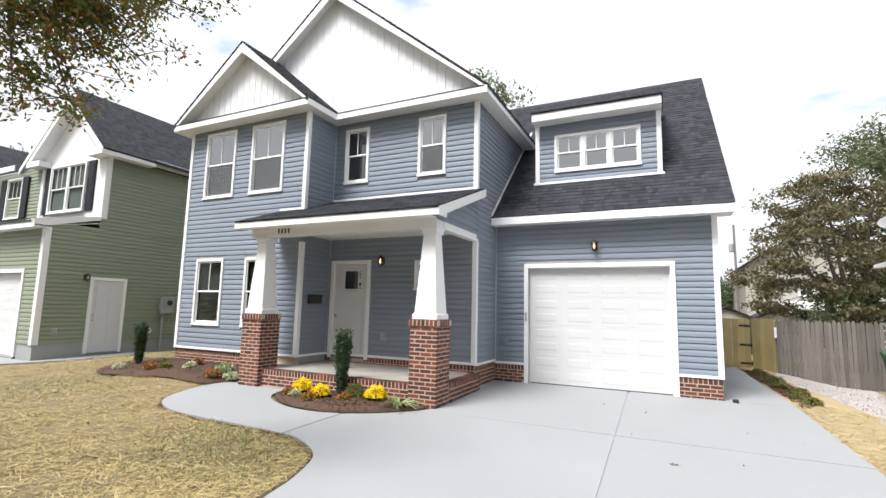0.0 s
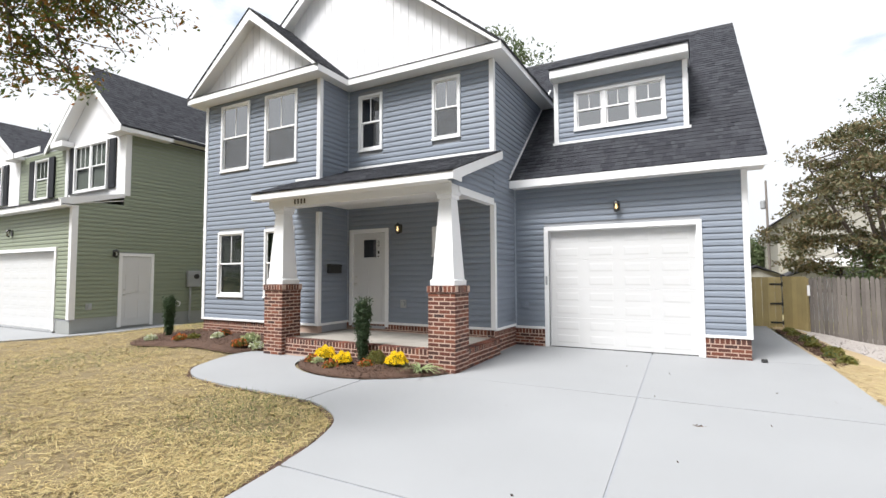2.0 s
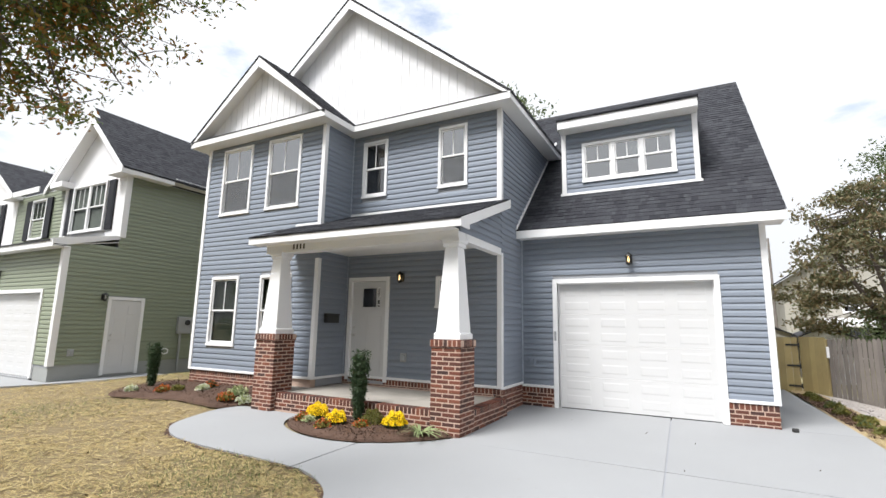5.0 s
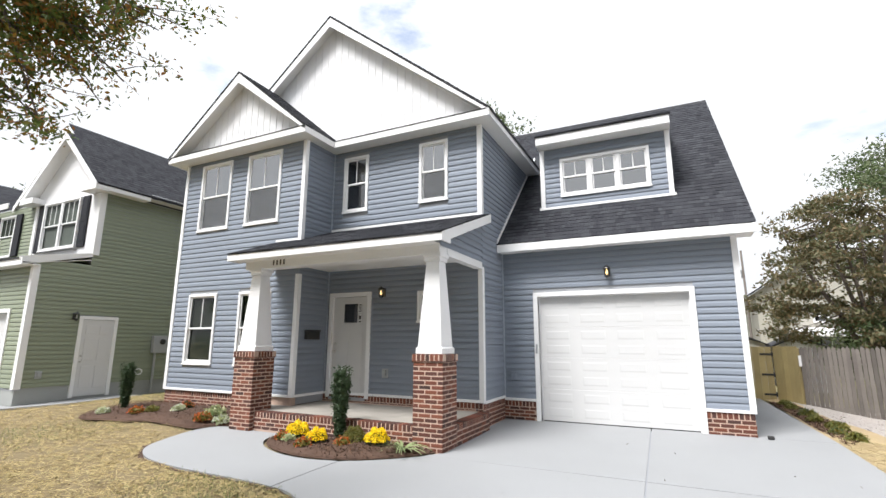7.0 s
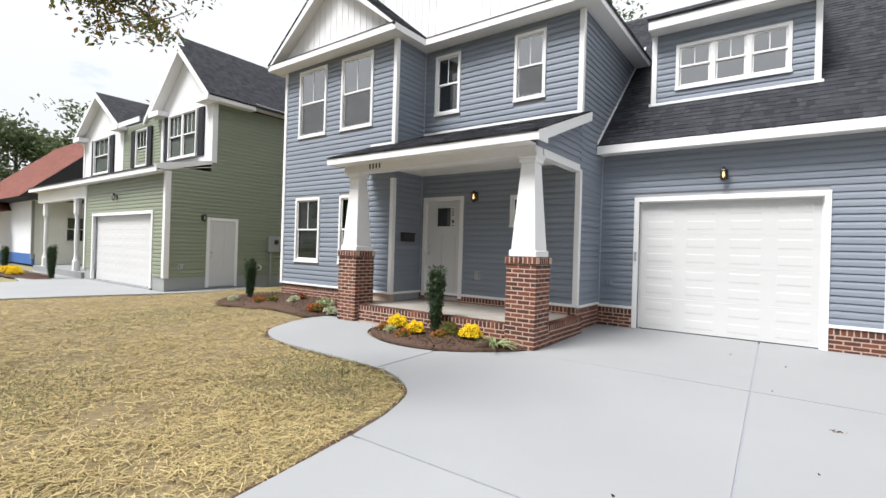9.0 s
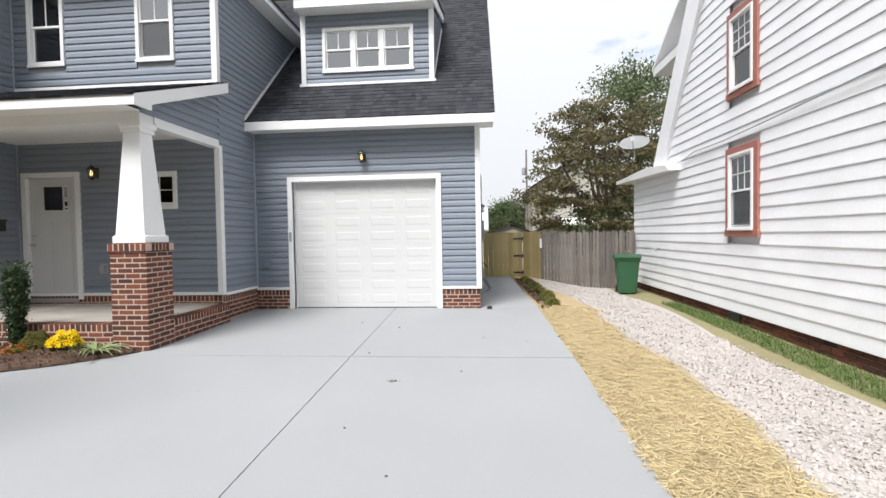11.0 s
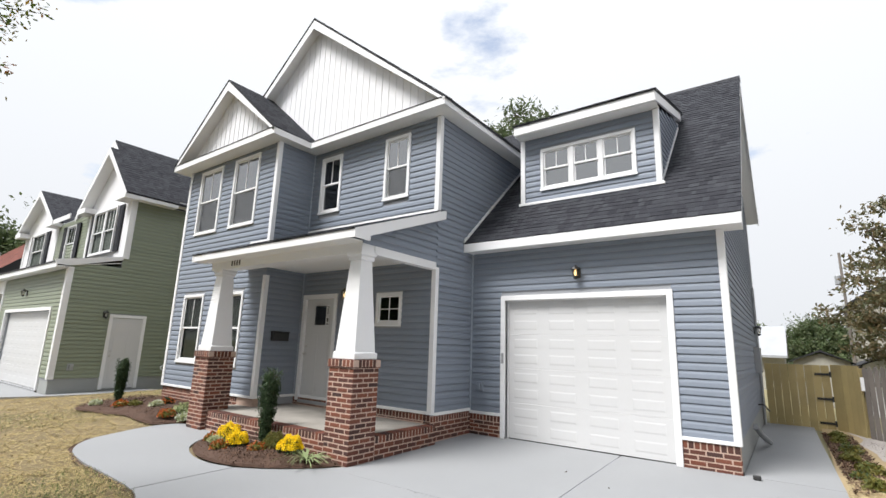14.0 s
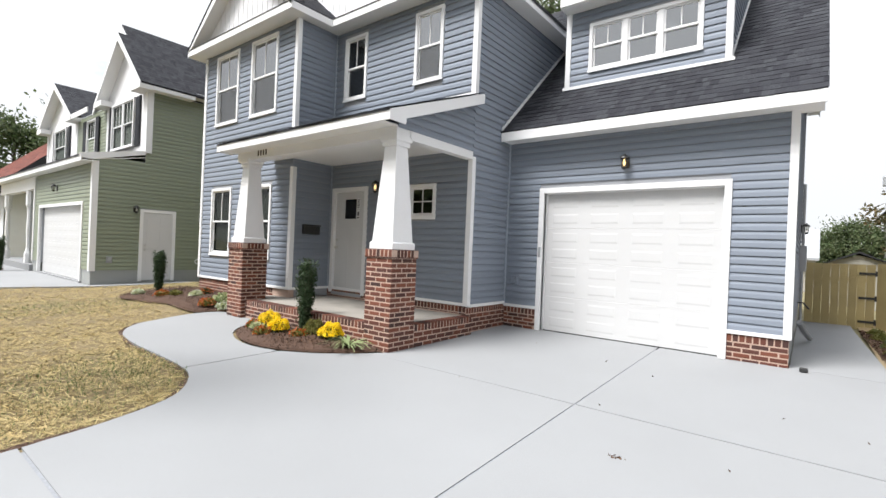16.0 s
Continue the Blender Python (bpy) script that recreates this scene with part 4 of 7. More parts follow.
for s, ye, yr, GEZ_ in ((1, GE, GY, GEZ), (-1, GRY, GY, GRZ)):
    part("rake_board", skewed(prism(bmesh.new(), [(GX1 - 0.02, ye, GEZ_ - 0.03), (GX1 - 0.02, yr, GZ - 0.03), (GX1 - 0.02, yr, GZ - 0.23), (GX1 - 0.02, ye + s * 0.02, GEZ_ - 0.17)], (0.022, 0, 0))), M_WHITE, house)
    part("rake_soffit", skewed(prism(bmesh.new(), [(XG - 0.02, ye + s * 0.03, GEZ_ - 0.10), (XG - 0.02, yr, GZ - 0.13), (XG - 0.02, yr, GZ - 0.145), (XG - 0.02, ye + s * 0.03, GEZ_ - 0.115)], (GX1 - XG, 0, 0))), M_SOFFIT, house)
part("eave_return", boxes((XG, GX1 - 0.02, GE + 0.012, 0.12, 3.325, 3.45)), M_WHITE, house)
part("flashing", prism(bmesh.new(), [(XM, GE, GEZ + 0.01), (XM, 3.0, GEZ + 0.01 + gs * (3.0 - GE)), (XM, 3.0, GEZ + 0.085 + gs * (3.0 - GE)), (XM, GE, GEZ + 0.085)], (0.034, 0, 0)), M_WHITE, house)

# shed dormer
DX0, DX1, DY = 0.127, 2.734, 0.627
H_D = [(0.533, 2.365, 4.635, 5.507)]
dw = part("dormer_wall", solid_wall(bmesh.new(), DY, "x", DX0, DX1, 4.30, 5.80, shrink(H_D, 0.05), 0.12), M_SHEATH, house)
siding(dw, DY, "-y", DX0, DX1, 4.42, 5.78, H_D)
window(house, "-y", DY, *H_D[0], units=3, screen=False)
for x, f in ((DX1, "+x"), (DX0, "-x")):
    ck = part("dormer_cheek", prism(bmesh.new(), [(x - 0.1 if f == "+x" else x, DY + 0.12, 4.4), (x - 0.1 if f == "+x" else x, 2.9, 6.4), (x - 0.1 if f == "+x" else x, 2.9, 6.45), (x - 0.1 if f == "+x" else x, DY + 0.12, 5.80)], (0.1, 0, 0)), M_SHEATH, house)
    siding(ck, x, f, DY, 2.8, 4.42, 6.3, ends=lambda z: (max(DY, DY + (z - 5.83) / 0.29) if z > 5.83 else DY, (z - GEZ) / gs + GE + 0.05))
    s = 1 if f == "+x" else -1
    xf = x if s > 0 else x - 0.024
    part("flashing", prism(bmesh.new(), [(xf, DY + 0.02, GEZ + 0.01 + gs * (DY + 0.02 - GE)), (xf, 2.6, GEZ + 0.01 + gs * (2.6 - GE)), (xf, 2.6, GEZ + 0.075 + gs * (2.6 - GE)), (xf, DY + 0.02, GEZ + 0.075 + gs * (DY + 0.02 - GE))], (0.034, 0, 0)), M_WHITE, house)
trim((DX0 - P, DX0 + T, DY - P, DY + T, 4.42, 5.78), (DX1 - T, DX1 + P, DY - P, DY + T, 4.42, 5.78), name="corner_board")
trim((DX0 - 0.07, DX1 + 0.07, DY - 0.045, DY + 0.01, 4.37, 4.425), name="sill_board")
DF, DS = 0.33, 0.27
FX0, FX1 = DX0 - 0.05, DX1 + 0.05
part("fascia", boxes((FX0, FX1, DF - 0.02, DF + 0.005, 5.80, 6.0), bevel=0.004), M_WHITE, house)
part("soffit", boxes((FX0, FX1, DF + 0.005, DY, 5.785, 5.80)), M_SOFFIT, house)
droof = part("roof", prism(bmesh.new(), [(FX0 - 0.02, DF - 0.035, 6.0), (FX0 - 0.02, 3.0, 6.0 + DS * (3.0 - DF)), (FX0 - 0.02, 3.0, 5.96 + DS * (3.0 - DF)), (FX0 - 0.02, DF - 0.035, 5.97)], (FX1 - FX0 + 0.04, 0, 0)), M_ROOF, house)
d = Vector((0, 3.0 - DF, DS * (3.0 - DF)))
shingles(droof, (FX0 - 0.03, DF - 0.045, 6.004), (1, 0, 0), d, FX1 - FX0 + 0.06, d.length, seed=12)
for x0 in (FX0, FX1 - 0.024):
    part("rake_board", prism(bmesh.new(), [(x0, DF, 5.97), (x0, 2.8, 5.97 + DS * (2.8 - DF)), (x0, 2.8, 5.80 + DS * (2.8 - DF)), (x0, DF, 5.80)], (0.034, 0, 0)), M_WHITE, house)
lamp = thing("ceiling_lamp", "lit glass ceiling lamp seen behind the dormer window", "lamp", pose(1.5, 1.9, 5.72))
part("shade", lathe(bmesh.new(), [(0.06, -0.12), (0.16, -0.07), (0.18, 0.0)], 16), M_CEILLAMP, lamp)

# fittings on the house
wall_lantern("black wall lantern with a warm bulb over the garage door", (1.468, -0.018, 2.83))
wall_lantern("lit black wall lantern beside the front door", (-2.834, YM - 0.018, 2.50))
outlet_box("blue-grey outlet cover on the garage wall", (-0.437, -0.018, 0.85), "-y", M_BLUE)
outlet_box("grey outlet cover on the entrance wall", (-2.742, YM - 0.018, 0.88), "-y", M_GREYMETAL)
mb = thing("mailbox", "black wall mailbox on the porch side wall", "mailbox", pose(XB + 0.018, -1.72, 1.62, 0, 0, 90))
part("box", boxes((-0.19, 0.19, -0.10, 0, -0.08, 0.09), bevel=0.012), M_BLACK, mb)
part("lid", boxes((-0.2, 0.2, -0.115, -0.0, 0.085, 0.115), bevel=0.01), M_BLACK, mb)


# ---- ground ----
def grid_sheet(name, x0, x1, y0, y1, step, z_of, material):
    nx, ny = max(1, int((x1 - x0) / step)), max(1, int((y1 - y0) / step))
    v = [(x0 + (x1 - x0) * i / nx, y0 + (y1 - y0) * j / ny, 0) for j in range(ny + 1) for i in range(nx + 1)]
    v = [(x, y, z_of(x, y)) for x, y, _ in v]
    f = [(j * (nx + 1) + i, j * (nx + 1) + i + 1, (j + 1) * (nx + 1) + i + 1, (j + 1) * (nx + 1) + i) for j in range(ny) for i in range(nx)]
    me = bpy.data.meshes.new(name)
    me.from_pydata(v, [], f)
    me.materials.append(material)
    return new(name, me)


ground = thing("ground", "dry tan yard ground with sparse grass", "ground", kind="structure")
g1 = grid_sheet("ground_sheet", -60, 60, -40, 60, 1.0, lambda x, y: ground_z(x, y) - 0.06, M_YARD)
g1.parent = ground
far = bpy.data.meshes.new("ground_far")
far.from_pydata([(-2500, -2500, -0.9), (2500, -2500, -0.9), (2500, 2500, -0.9), (-2500, 2500, -0.9)], [], [(0, 1, 2, 3)])
far.materials.append(M_YARD)
new("ground_far", far).parent = ground

WALK_EDGE = [(-0.15, -16.0), (-0.18, -7.9), (-0.34, -6.83), (-0.47, -6.24), (-0.74, -5.68), (-1.25, -5.33), (-1.7, -5.22), (-2.4, -5.18), (-3.35, -5.15), (-4.15, -5.02), (-4.75, -4.68), (-5.05, -4.2), (-5.2, -3.6), (-5.1, -3.05), (-4.85, -2.8)]
BED_EDGE = [(-0.56, -3.08), (-0.9, -3.52), (-1.4, -3.92), (-2.0, -4.12), (-2.6, -4.08), (-3.15, -3.86), (-3.5, -3.55), (-3.62, -3.25), (-3.55, -3.01)]
def flow(pts, n=5):
    """An open smooth line through the points."""
    out = []
    for i in range(len(pts) - 1):
        p = [Vector(pts[min(max(i + j, 0), len(pts) - 1)]) for j in (-1, 0, 1, 2)]
        for k in range(n):
            t = k / n
            q = 0.5 * ((2 * p[1]) + (p[2] - p[0]) * t + (2 * p[0] - 5 * p[1] + 4 * p[2] - p[3]) * t * t + (3 * p[1] - p[0] - 3 * p[2] + p[3]) * t ** 3)
            out.append((q.x, q.y))
    return out + [tuple(pts[-1])]


WALK_EDGE = WALK_EDGE[:1] + flow(WALK_EDGE[1:])
BED_EDGE = flow(BED_EDGE)
drive = thing("driveway", "new pale grey concrete driveway and curved front walk", "driveway", kind="structure")


def slab(pts):
    s = part("concrete_slab", outline_sheet(bmesh.new(), pts, ground_z, 0.12), M_CONCRETE, drive)
    return s


J, JW = 0.010, 0.012
xj = lambda y: 2.035 - 0.027 * y
right_edge = lambda y: 4.70 if y < 1.5 else 4.55
slab([(-0.34 + J, -6.83 + JW)] + [p for p in WALK_EDGE if -6.8 < p[1] and p[0] > -1.65] + [(-1.62, -5.23), (-1.62, -4.05)] + [p for p in BED_EDGE[::-1] if p[0] > -1.6] + [(-0.53, -3.0), (-0.53, -3.3 + J), (xj(-3.3) - J, -3.3 - J), (xj(-6.83) - J, -6.83 + JW)])
slab([(-1.64, -5.23)] + [p for p in WALK_EDGE if p[0] < -1.69 and p[1] > -6] + [(-4.85, -3.02), (-3.55, -3.02)] + [p for p in BED_EDGE[::-1] if -3.6 < p[0] < -1.7] + [(-1.64, -4.05)])
slab([(-0.53, -3.3 + J), (-0.53, -1.2), (-0.64, -1.2), (-0.64, 0.0), (0.0, 0.02), (0.1, 0.16), (xj(0.16) - J, 0.16), (xj(-3.3) - J, -3.3 + J)])
slab([(xj(-3.3) + J, -3.3 + J), (xj(0.16) + J, 0.16), (2.83, 0.16), (2.9, 0.0), (3.6, 0.0), (4.66, 0.0), (4.70, -3.3 + J)])
slab([(xj(-6.83) + J, -6.83 + JW), (xj(-3.3) + J, -3.3 - J), (4.70, -3.3 - J), (4.72, -6.83 + JW)])
slab([(-0.16, -16.0), (-0.18, -7.9), (-0.33, -6.83 - JW), (xj(-6.83) - J, -6.83 - JW), (xj(-16.0) - J, -16.0)])
slab([(xj(-16.0) + J, -16.0), (xj(-6.83) + J, -6.83 - JW), (4.72, -6.83 - JW), (5.0, -16.0)])
slab([(3.63, 0.0 + J), (4.66, 0.0 + J), (4.55, 4.2), (4.5, 6.6), (3.55, 6.6)])
slab([(0.0, 0.165), (2.9, 0.165), (2.9, 2.0), (0.0, 2.0)])
part("joint_filler", outline_sheet(bmesh.new(), [(-0.15, -16.0), (-0.12, -7.9), (-0.25, -6.85), (-0.3, -6.0), (-0.5, -5.4), (-1.0, -5.1), (-1.9, -5.0), (-1.9, -4.3), (-1.2, -3.95), (-0.5, -3.3), (-0.5, -0.1), (4.6, -0.1), (4.65, -6.8), (4.9, -16.0)], lambda x, y: ground_z(x, y) - 0.007, 0.05), M_FILLER, drive, "dark grey filler strip in the joints")


# ---- loose ground cover ----
def scatter(name, label, category, pts, make, material, parent=None):
    """Many small quads in one mesh. make(rng, n) gives corner offsets (n, 4, 3) for the points (n, 3)."""
    pts = np.asarray(pts, float)
    rng = np.random.default_rng(len(pts) + len(name))
    q = make(rng, len(pts)) + pts[:, None, :]
    me = bpy.data.meshes.new(name)
    n = len(pts)
    me.vertices.add(4 * n)
    me.vertices.foreach_set("co", q.reshape(-1))
    me.loops.add(4 * n)
    me.loops.foreach_set("vertex_index", np.arange(4 * n, dtype=np.int32))
    me.polygons.add(n)
    me.polygons.foreach_set("loop_start", np.arange(0, 4 * n, 4, dtype=np.int32))
    me.update(calc_edges=True)
    me.materials.append(material)
    ob = new(name, me)
    if parent:
        ob.parent = parent
        return tagged(ob, kind="stuff")
    return tagged(ob, label, category, kind="stuff")


def blades(long, wide, tilt, lift):
    """Straws: long thin quads lying nearly flat."""
    def make(rng, n):
        a, t = rng.uniform(0, math.tau, n), rng.normal(0, tilt, n)
        l, w = rng.uniform(*long, n) / 2, rng.uniform(*wide, n) / 2
        d = np.stack([np.cos(a) * np.cos(t), np.sin(a) * np.cos(t), np.sin(t)], -1)
        s = np.stack([-np.sin(a), np.cos(a), rng.uniform(-0.6, 0.6, n)], -1)
        z = np.zeros((n, 3)); z[:, 2] = rng.uniform(*lift, n) + np.abs(np.sin(t)) * l
        d, s = d * l[:, None], s * w[:, None]
        return np.stack([-d - s, d - s, d + s, -d + s], 1) + z[:, None, :]
    return make


def leafy(size):
    """Leaves: small folded diamonds turned every way."""
    def make(rng, n):
        v = rng.normal(size=(n, 3)); v /= np.linalg.norm(v, axis=1)[:, None]
        w = rng.normal(size=(n, 3)); w -= (w * v).sum(1)[:, None] * v; w /= np.linalg.norm(w, axis=1)[:, None]
        l = rng.uniform(0.6, 1.25, n)[:, None] * size / 2
        return np.stack([-v * l, w * l * 0.45, v * l, -w * l * 0.45], 1)
    return make


def inside_many(poly, x, y):
    hit = np.zeros(len(x), bool)
    for k in range(len(poly)):
        (x0, y0), (x1, y1) = poly[k - 1], poly[k]
        if y0 != y1:
            hit ^= ((y0 > y) != (y1 > y)) & (x < (x1 - x0) * (y - y0) / (y1 - y0) + x0)
    return hit


def points_in(poly, n, seed, z_of, near=None):
    rng = np.random.default_rng(seed)
    xs, ys = [p[0] for p in poly], [p[1] for p in poly]
    out, got = [], 0
    while got < n and len(out) < 400:
        x, y = rng.uniform(min(xs), max(xs), 60000), rng.uniform(min(ys), max(ys), 60000)
        ok = inside_many(poly, x, y)
        if near:
            ok &= rng.uniform(size=60000) < near(x, y)
        out.append(np.stack([x[ok], y[ok]], -1))
        got += len(out[-1])
    xy = np.concatenate(out)[:n]
    return np.column_stack([xy, [z_of(float(a), float(b)) for a, b in xy]])


def lump(x, y, s):
    return noise.noise(Vector((x * s, y * s, 0.3)))


def lawn_z(x, y):
    return ground_z(x, y) - 0.03 + 0.022 * lump(x, y, 1.7) + 0.014 * lump(x, y, 6.0)


lawn = grid_sheet("lawn", -14.0, 0.3, -18.0, -1.0, 0.11, lawn_z, M_SOIL)
tagged(lawn, "lawn of new seed strewn with dry straw", "lawn", kind="structure")
lawn_poly = [(-0.17, -18.0)] + WALK_EDGE[:-1] + [(-5.3, -3.5), (-6.4, -3.6), (-7.4, -3.75), (-8.3, -3.8), (-8.7, -2.8), (-8.5, 3.0), (-10.6, 3.0), (-10.7, -1.0), (-11.5, -3.5), (-12.2, -5.0), (-12.9, -7.0), (-13.2, -18.0)]
dense = lambda x, y: np.minimum(1.0, 7.0 / ((x - 2.5) ** 2 + (y + 9) ** 2) ** 0.62)
patchy = lambda x, y: dense(x, y) * np.clip(0.62 + 0.30 * np.sin(5.1 * x + 2.0 * np.sin(3.3 * y)) * np.cos(6.3 * y + 1.7 * np.sin(2.9 * x)) + 0.28 * np.sin(1.7 * x + 1.3 * y) * np.sin(1.1 * x - 2.1 * y), 0.12, 1)
rim = np.array([(ax + (bx - ax) * k / 12, ay + (by - ay) * k / 12) for (ax, ay), (bx, by) in zip(WALK_EDGE[1:], WALK_EDGE[2:]) for k in range(12)])


def off_rim(pts, gap):
    """Leaves out what lies within a ragged gap of the walk's edge."""
    d = np.array([np.min((rim[:, 0] - p[0]) ** 2 + (rim[:, 1] - p[1]) ** 2) for p in pts]) ** 0.5
    return pts[d > gap * np.random.default_rng(3).uniform(0.3, 1.3, len(pts))]


bm = bmesh.new()
last = None
for (ax, ay), (bx, by) in zip(WALK_EDGE[1:], WALK_EDGE[2:]):
    o = Vector((by - ay, ax - bx)).normalized() * (0.06 + 0.025 * lump(ax * 3, ay * 3, 1))
    o = -o if not inside(lawn_poly, ax + o.x, ay + o.y) else o
    pair = [bm.verts.new((ax + o.x * k, ay + o.y * k, lawn_z(ax, ay) + 0.012)) for k in (-0.1, 1)]
    if last:
        bm.faces.new((last[0], last[1], pair[1], pair[0]))
    last = pair
tagged(new("soil_edge", mesh_of("soil_edge", bm, M_MULCH)), "dark brown strip along the concrete", "soil", kind="structure")
scatter("straw", "dry yellow straw strewn over the lawn", "straw", off_rim(points_in(lawn_poly, 200000, 4, lawn_z, patchy), 0.045), blades((0.03, 0.10), (0.003, 0.007), 0.2, (0.004, 0.032)), M_STRAW)
green_pts = points_in(lawn_poly, 22000, 5, lawn_z, lambda x, y: dense(x, y) * np.clip(np.sin(x * 1.1 + 0.7 * np.sin(y * 0.9)) * np.cos(y * 0.8 + 1.0), 0, 1))
scatter("young_grass", "thin young grass coming through the straw", "grass", green_pts, blades((0.03, 0.08), (0.002, 0.004), 1.0, (0.0, 0.01)), M_GRASS)
clod = scatter("soil_clods", "small dark clods and leaves on the lawn", "soil", points_in(lawn_poly, 900, 6, lawn_z), leafy(0.055), M_CHIP)


def mulch_bed(label, pts):
    c = Vector((sum(p[0] for p in pts) / len(pts), sum(p[1] for p in pts) / len(pts)))
    bm = bmesh.new()
    rings = []
    for k, lift in ((1.0, 0.004), (0.95, 0.03), (0.75, 0.055), (0.4, 0.07)):
        rings.append([bm.verts.new((c.x + (x - c.x) * k, c.y + (y - c.y) * k, ground_z(c.x + (x - c.x) * k, c.y + (y - c.y) * k) + lift + (0.012 * lump(x * k, y * k, 5) if k < 1 else 0))) for x, y in pts])
    for a, b in zip(rings, rings[1:]):
        for i in range(len(pts)):
            j = (i + 1) % len(pts)
            bm.faces.new((a[i], a[j], b[j], b[i]))
    bm.faces.new(rings[-1])
    bmesh.ops.recalc_face_normals(bm, faces=bm.faces)
    ob = tagged(new("mulch_bed", mesh_of("mulch_bed", bm, M_MULCH)), label, "flower bed", group="mulch beds", kind="structure")
    def z_of(x, y):
        d = min(math.hypot(x - px, y - py) for px, py in pts)
        return ground_z(x, y) + 0.004 + min(d * 0.25, 0.06)
    scatter("mulch_chips", "", "", points_in(pts, 5200, 7, z_of), blades((0.012, 0.042), (0.005, 0.012), 0.5, (0.0, 0.012)), M_CHIP, ob)
    return z_of


bed1 = flow([(-0.62, -3.06), (-0.92, -3.50), (-1.42, -3.89), (-2.0, -4.08), (-2.58, -4.04), (-3.12, -3.83), (-3.46, -3.52), (-3.58, -3.25), (-3.52, -3.03)]) + [(-2.5, -3.02), (-1.5, -3.02), (-1.06, -3.02)]
bed2 = smooth_outline([(-4.88, -2.45), (-4.90, -2.9), (-5.15, -3.1), (-5.28, -3.5), (-5.8, -3.6), (-6.4, -3.55), (-6.9, -3.7), (-7.5, -3.75), (-8.05, -3.85), (-8.5, -3.6), (-8.6, -2.9), (-8.3, -2.2), (-7.0, -2.17), (-5.5, -2.17), (-4.9, -2.17)], n=3)
zb1 = mulch_bed("curved bed of dark brown mulch before the porch", bed1)
zb2 = mulch_bed("bed of dark brown mulch along the bay wall", bed2)


# ---- plants ----
def ball_points(n, r, squash, seed, shell=0.75):
    rng = np.random.default_rng(seed)
    v = rng.normal(size=(n, 3)); v /= np.linalg.norm(v, axis=1)[:, None]
    v[:, 2] = np.abs(v[:, 2])
    k = rng.uniform(shell, 1.0, n)[:, None] * (1 + 0.16 * np.sin(v[:, :1] * 7 + seed) * np.cos(v[:, 1:2] * 6))
    return v * k * r * np.array([1, 1, squash])


def mum(label, x, y, z, r, petal, seed, leaf=None, share=0.8):
    t = thing("chrysanthemum", label, "flower", pose(x, y, z), group="bedding flowers")
    stems = bmesh.new()
    for k in range(7):
        a = k * 0.9 + seed
        tube(stems, [(0, 0, -0.02), (math.cos(a) * r * 0.4, math.sin(a) * r * 0.4, r * 0.6)], [0.006, 0.003], 4)
    part("stems", stems, M_LEAF_HOLLY, t)
    scatter("foliage", "", "", ball_points(420, r * 0.93, 1.05, seed), leafy(r * 0.30), leaf or M_LEAF_HOLLY, t)
    p = ball_points(int(4200 * share), r * 1.04, 1.2, seed + 1, 0.93)
    scatter("bloom", "", "", p[p[:, 2] > r * 0.30], leafy(r * 0.15), petal, t)
    return t


def low_plant(name, label, x, y, z, r, material, seed, second=None):
    t = thing(name, label, "plant", pose(x, y, z), group="bedding plants")
    scatter("foliage", "", "", ball_points(230, r, 0.8, seed, 0.3), leafy(r * 0.55), material, t)
    if second:
        scatter("bloom", "", "", ball_points(130, r * 1.02, 0.85, seed + 3, 0.85), leafy(r * 0.36), second, t)
    stems = bmesh.new()
    tube(stems, [(0, 0, -0.03), (0, 0, r * 0.5)], [0.012, 0.006], 5)
    part("stem", stems, M_LEAF_HOLLY, t)
    return t


def holly(label, x, y, z, h, seed):
    """A narrow upright shrub on many thin stems."""
    t = thing("upright_holly", label, "shrub", pose(x, y, z), group="upright hollies")
    rng = np.random.default_rng(seed)
    pts = []
    for k in range(20):
        a, r = rng.uniform(0, math.tau), rng.uniform(0.03, 0.14)
        top = h * rng.uniform(0.78, 1.0)
        path = [(math.cos(a) * r * s ** 0.6 * (1 if s < 0.7 else 1.05), math.sin(a) * r * s ** 0.6, top * s) for s in (0.0, 0.2, 0.45, 0.7, 1.0)]
        part("stem", tube(bmesh.new(), path, [0.008, 0.007, 0.006, 0.004, 0.002], 4), M_BARK, t)
        for s in rng.uniform(0.06, 1.0, 420):
            i = min(int(s * 4), 3)
            f = s * 4 - i
            pts.append(np.array(path[i]) * (1 - f) + np.array(path[i + 1]) * f + rng.normal(0, 0.028, 3))
    scatter("foliage", "", "", pts, leafy(0.044), M_LEAF_HOLLY, t)
    return t


def tuft(label, x, y, z, n, length, material, seed):
    t = thing("grass_tuft", label, "plant", pose(x, y, z), group="variegated tufts")
    rng = random.Random(seed)
    for k in range(n):
        a, l = rng.uniform(0, math.tau), length * rng.uniform(0.6, 1.1)
        bm = bmesh.new()
        out = rng.uniform(0.5, 0.95)
        prev = None
        for i in range(6):
            s = i / 5
            r, zz = l * out * s, l * (0.75 * s - 0.62 * s * s) * (1.5 - out)
            w = 0.013 * (1 - s * 0.8)
            c, d = Vector((math.cos(a) * r, math.sin(a) * r, zz)), Vector((-math.sin(a), math.cos(a), 0))
            pair = (bm.verts.new(c - d * w), bm.verts.new(c + d * w + Vector((0, 0, 0.003))))
            if prev:
                bm.faces.new((prev[0], prev[1], pair[1], pair[0]))
            prev = pair
        part("blade", bm, material, t)
    return t


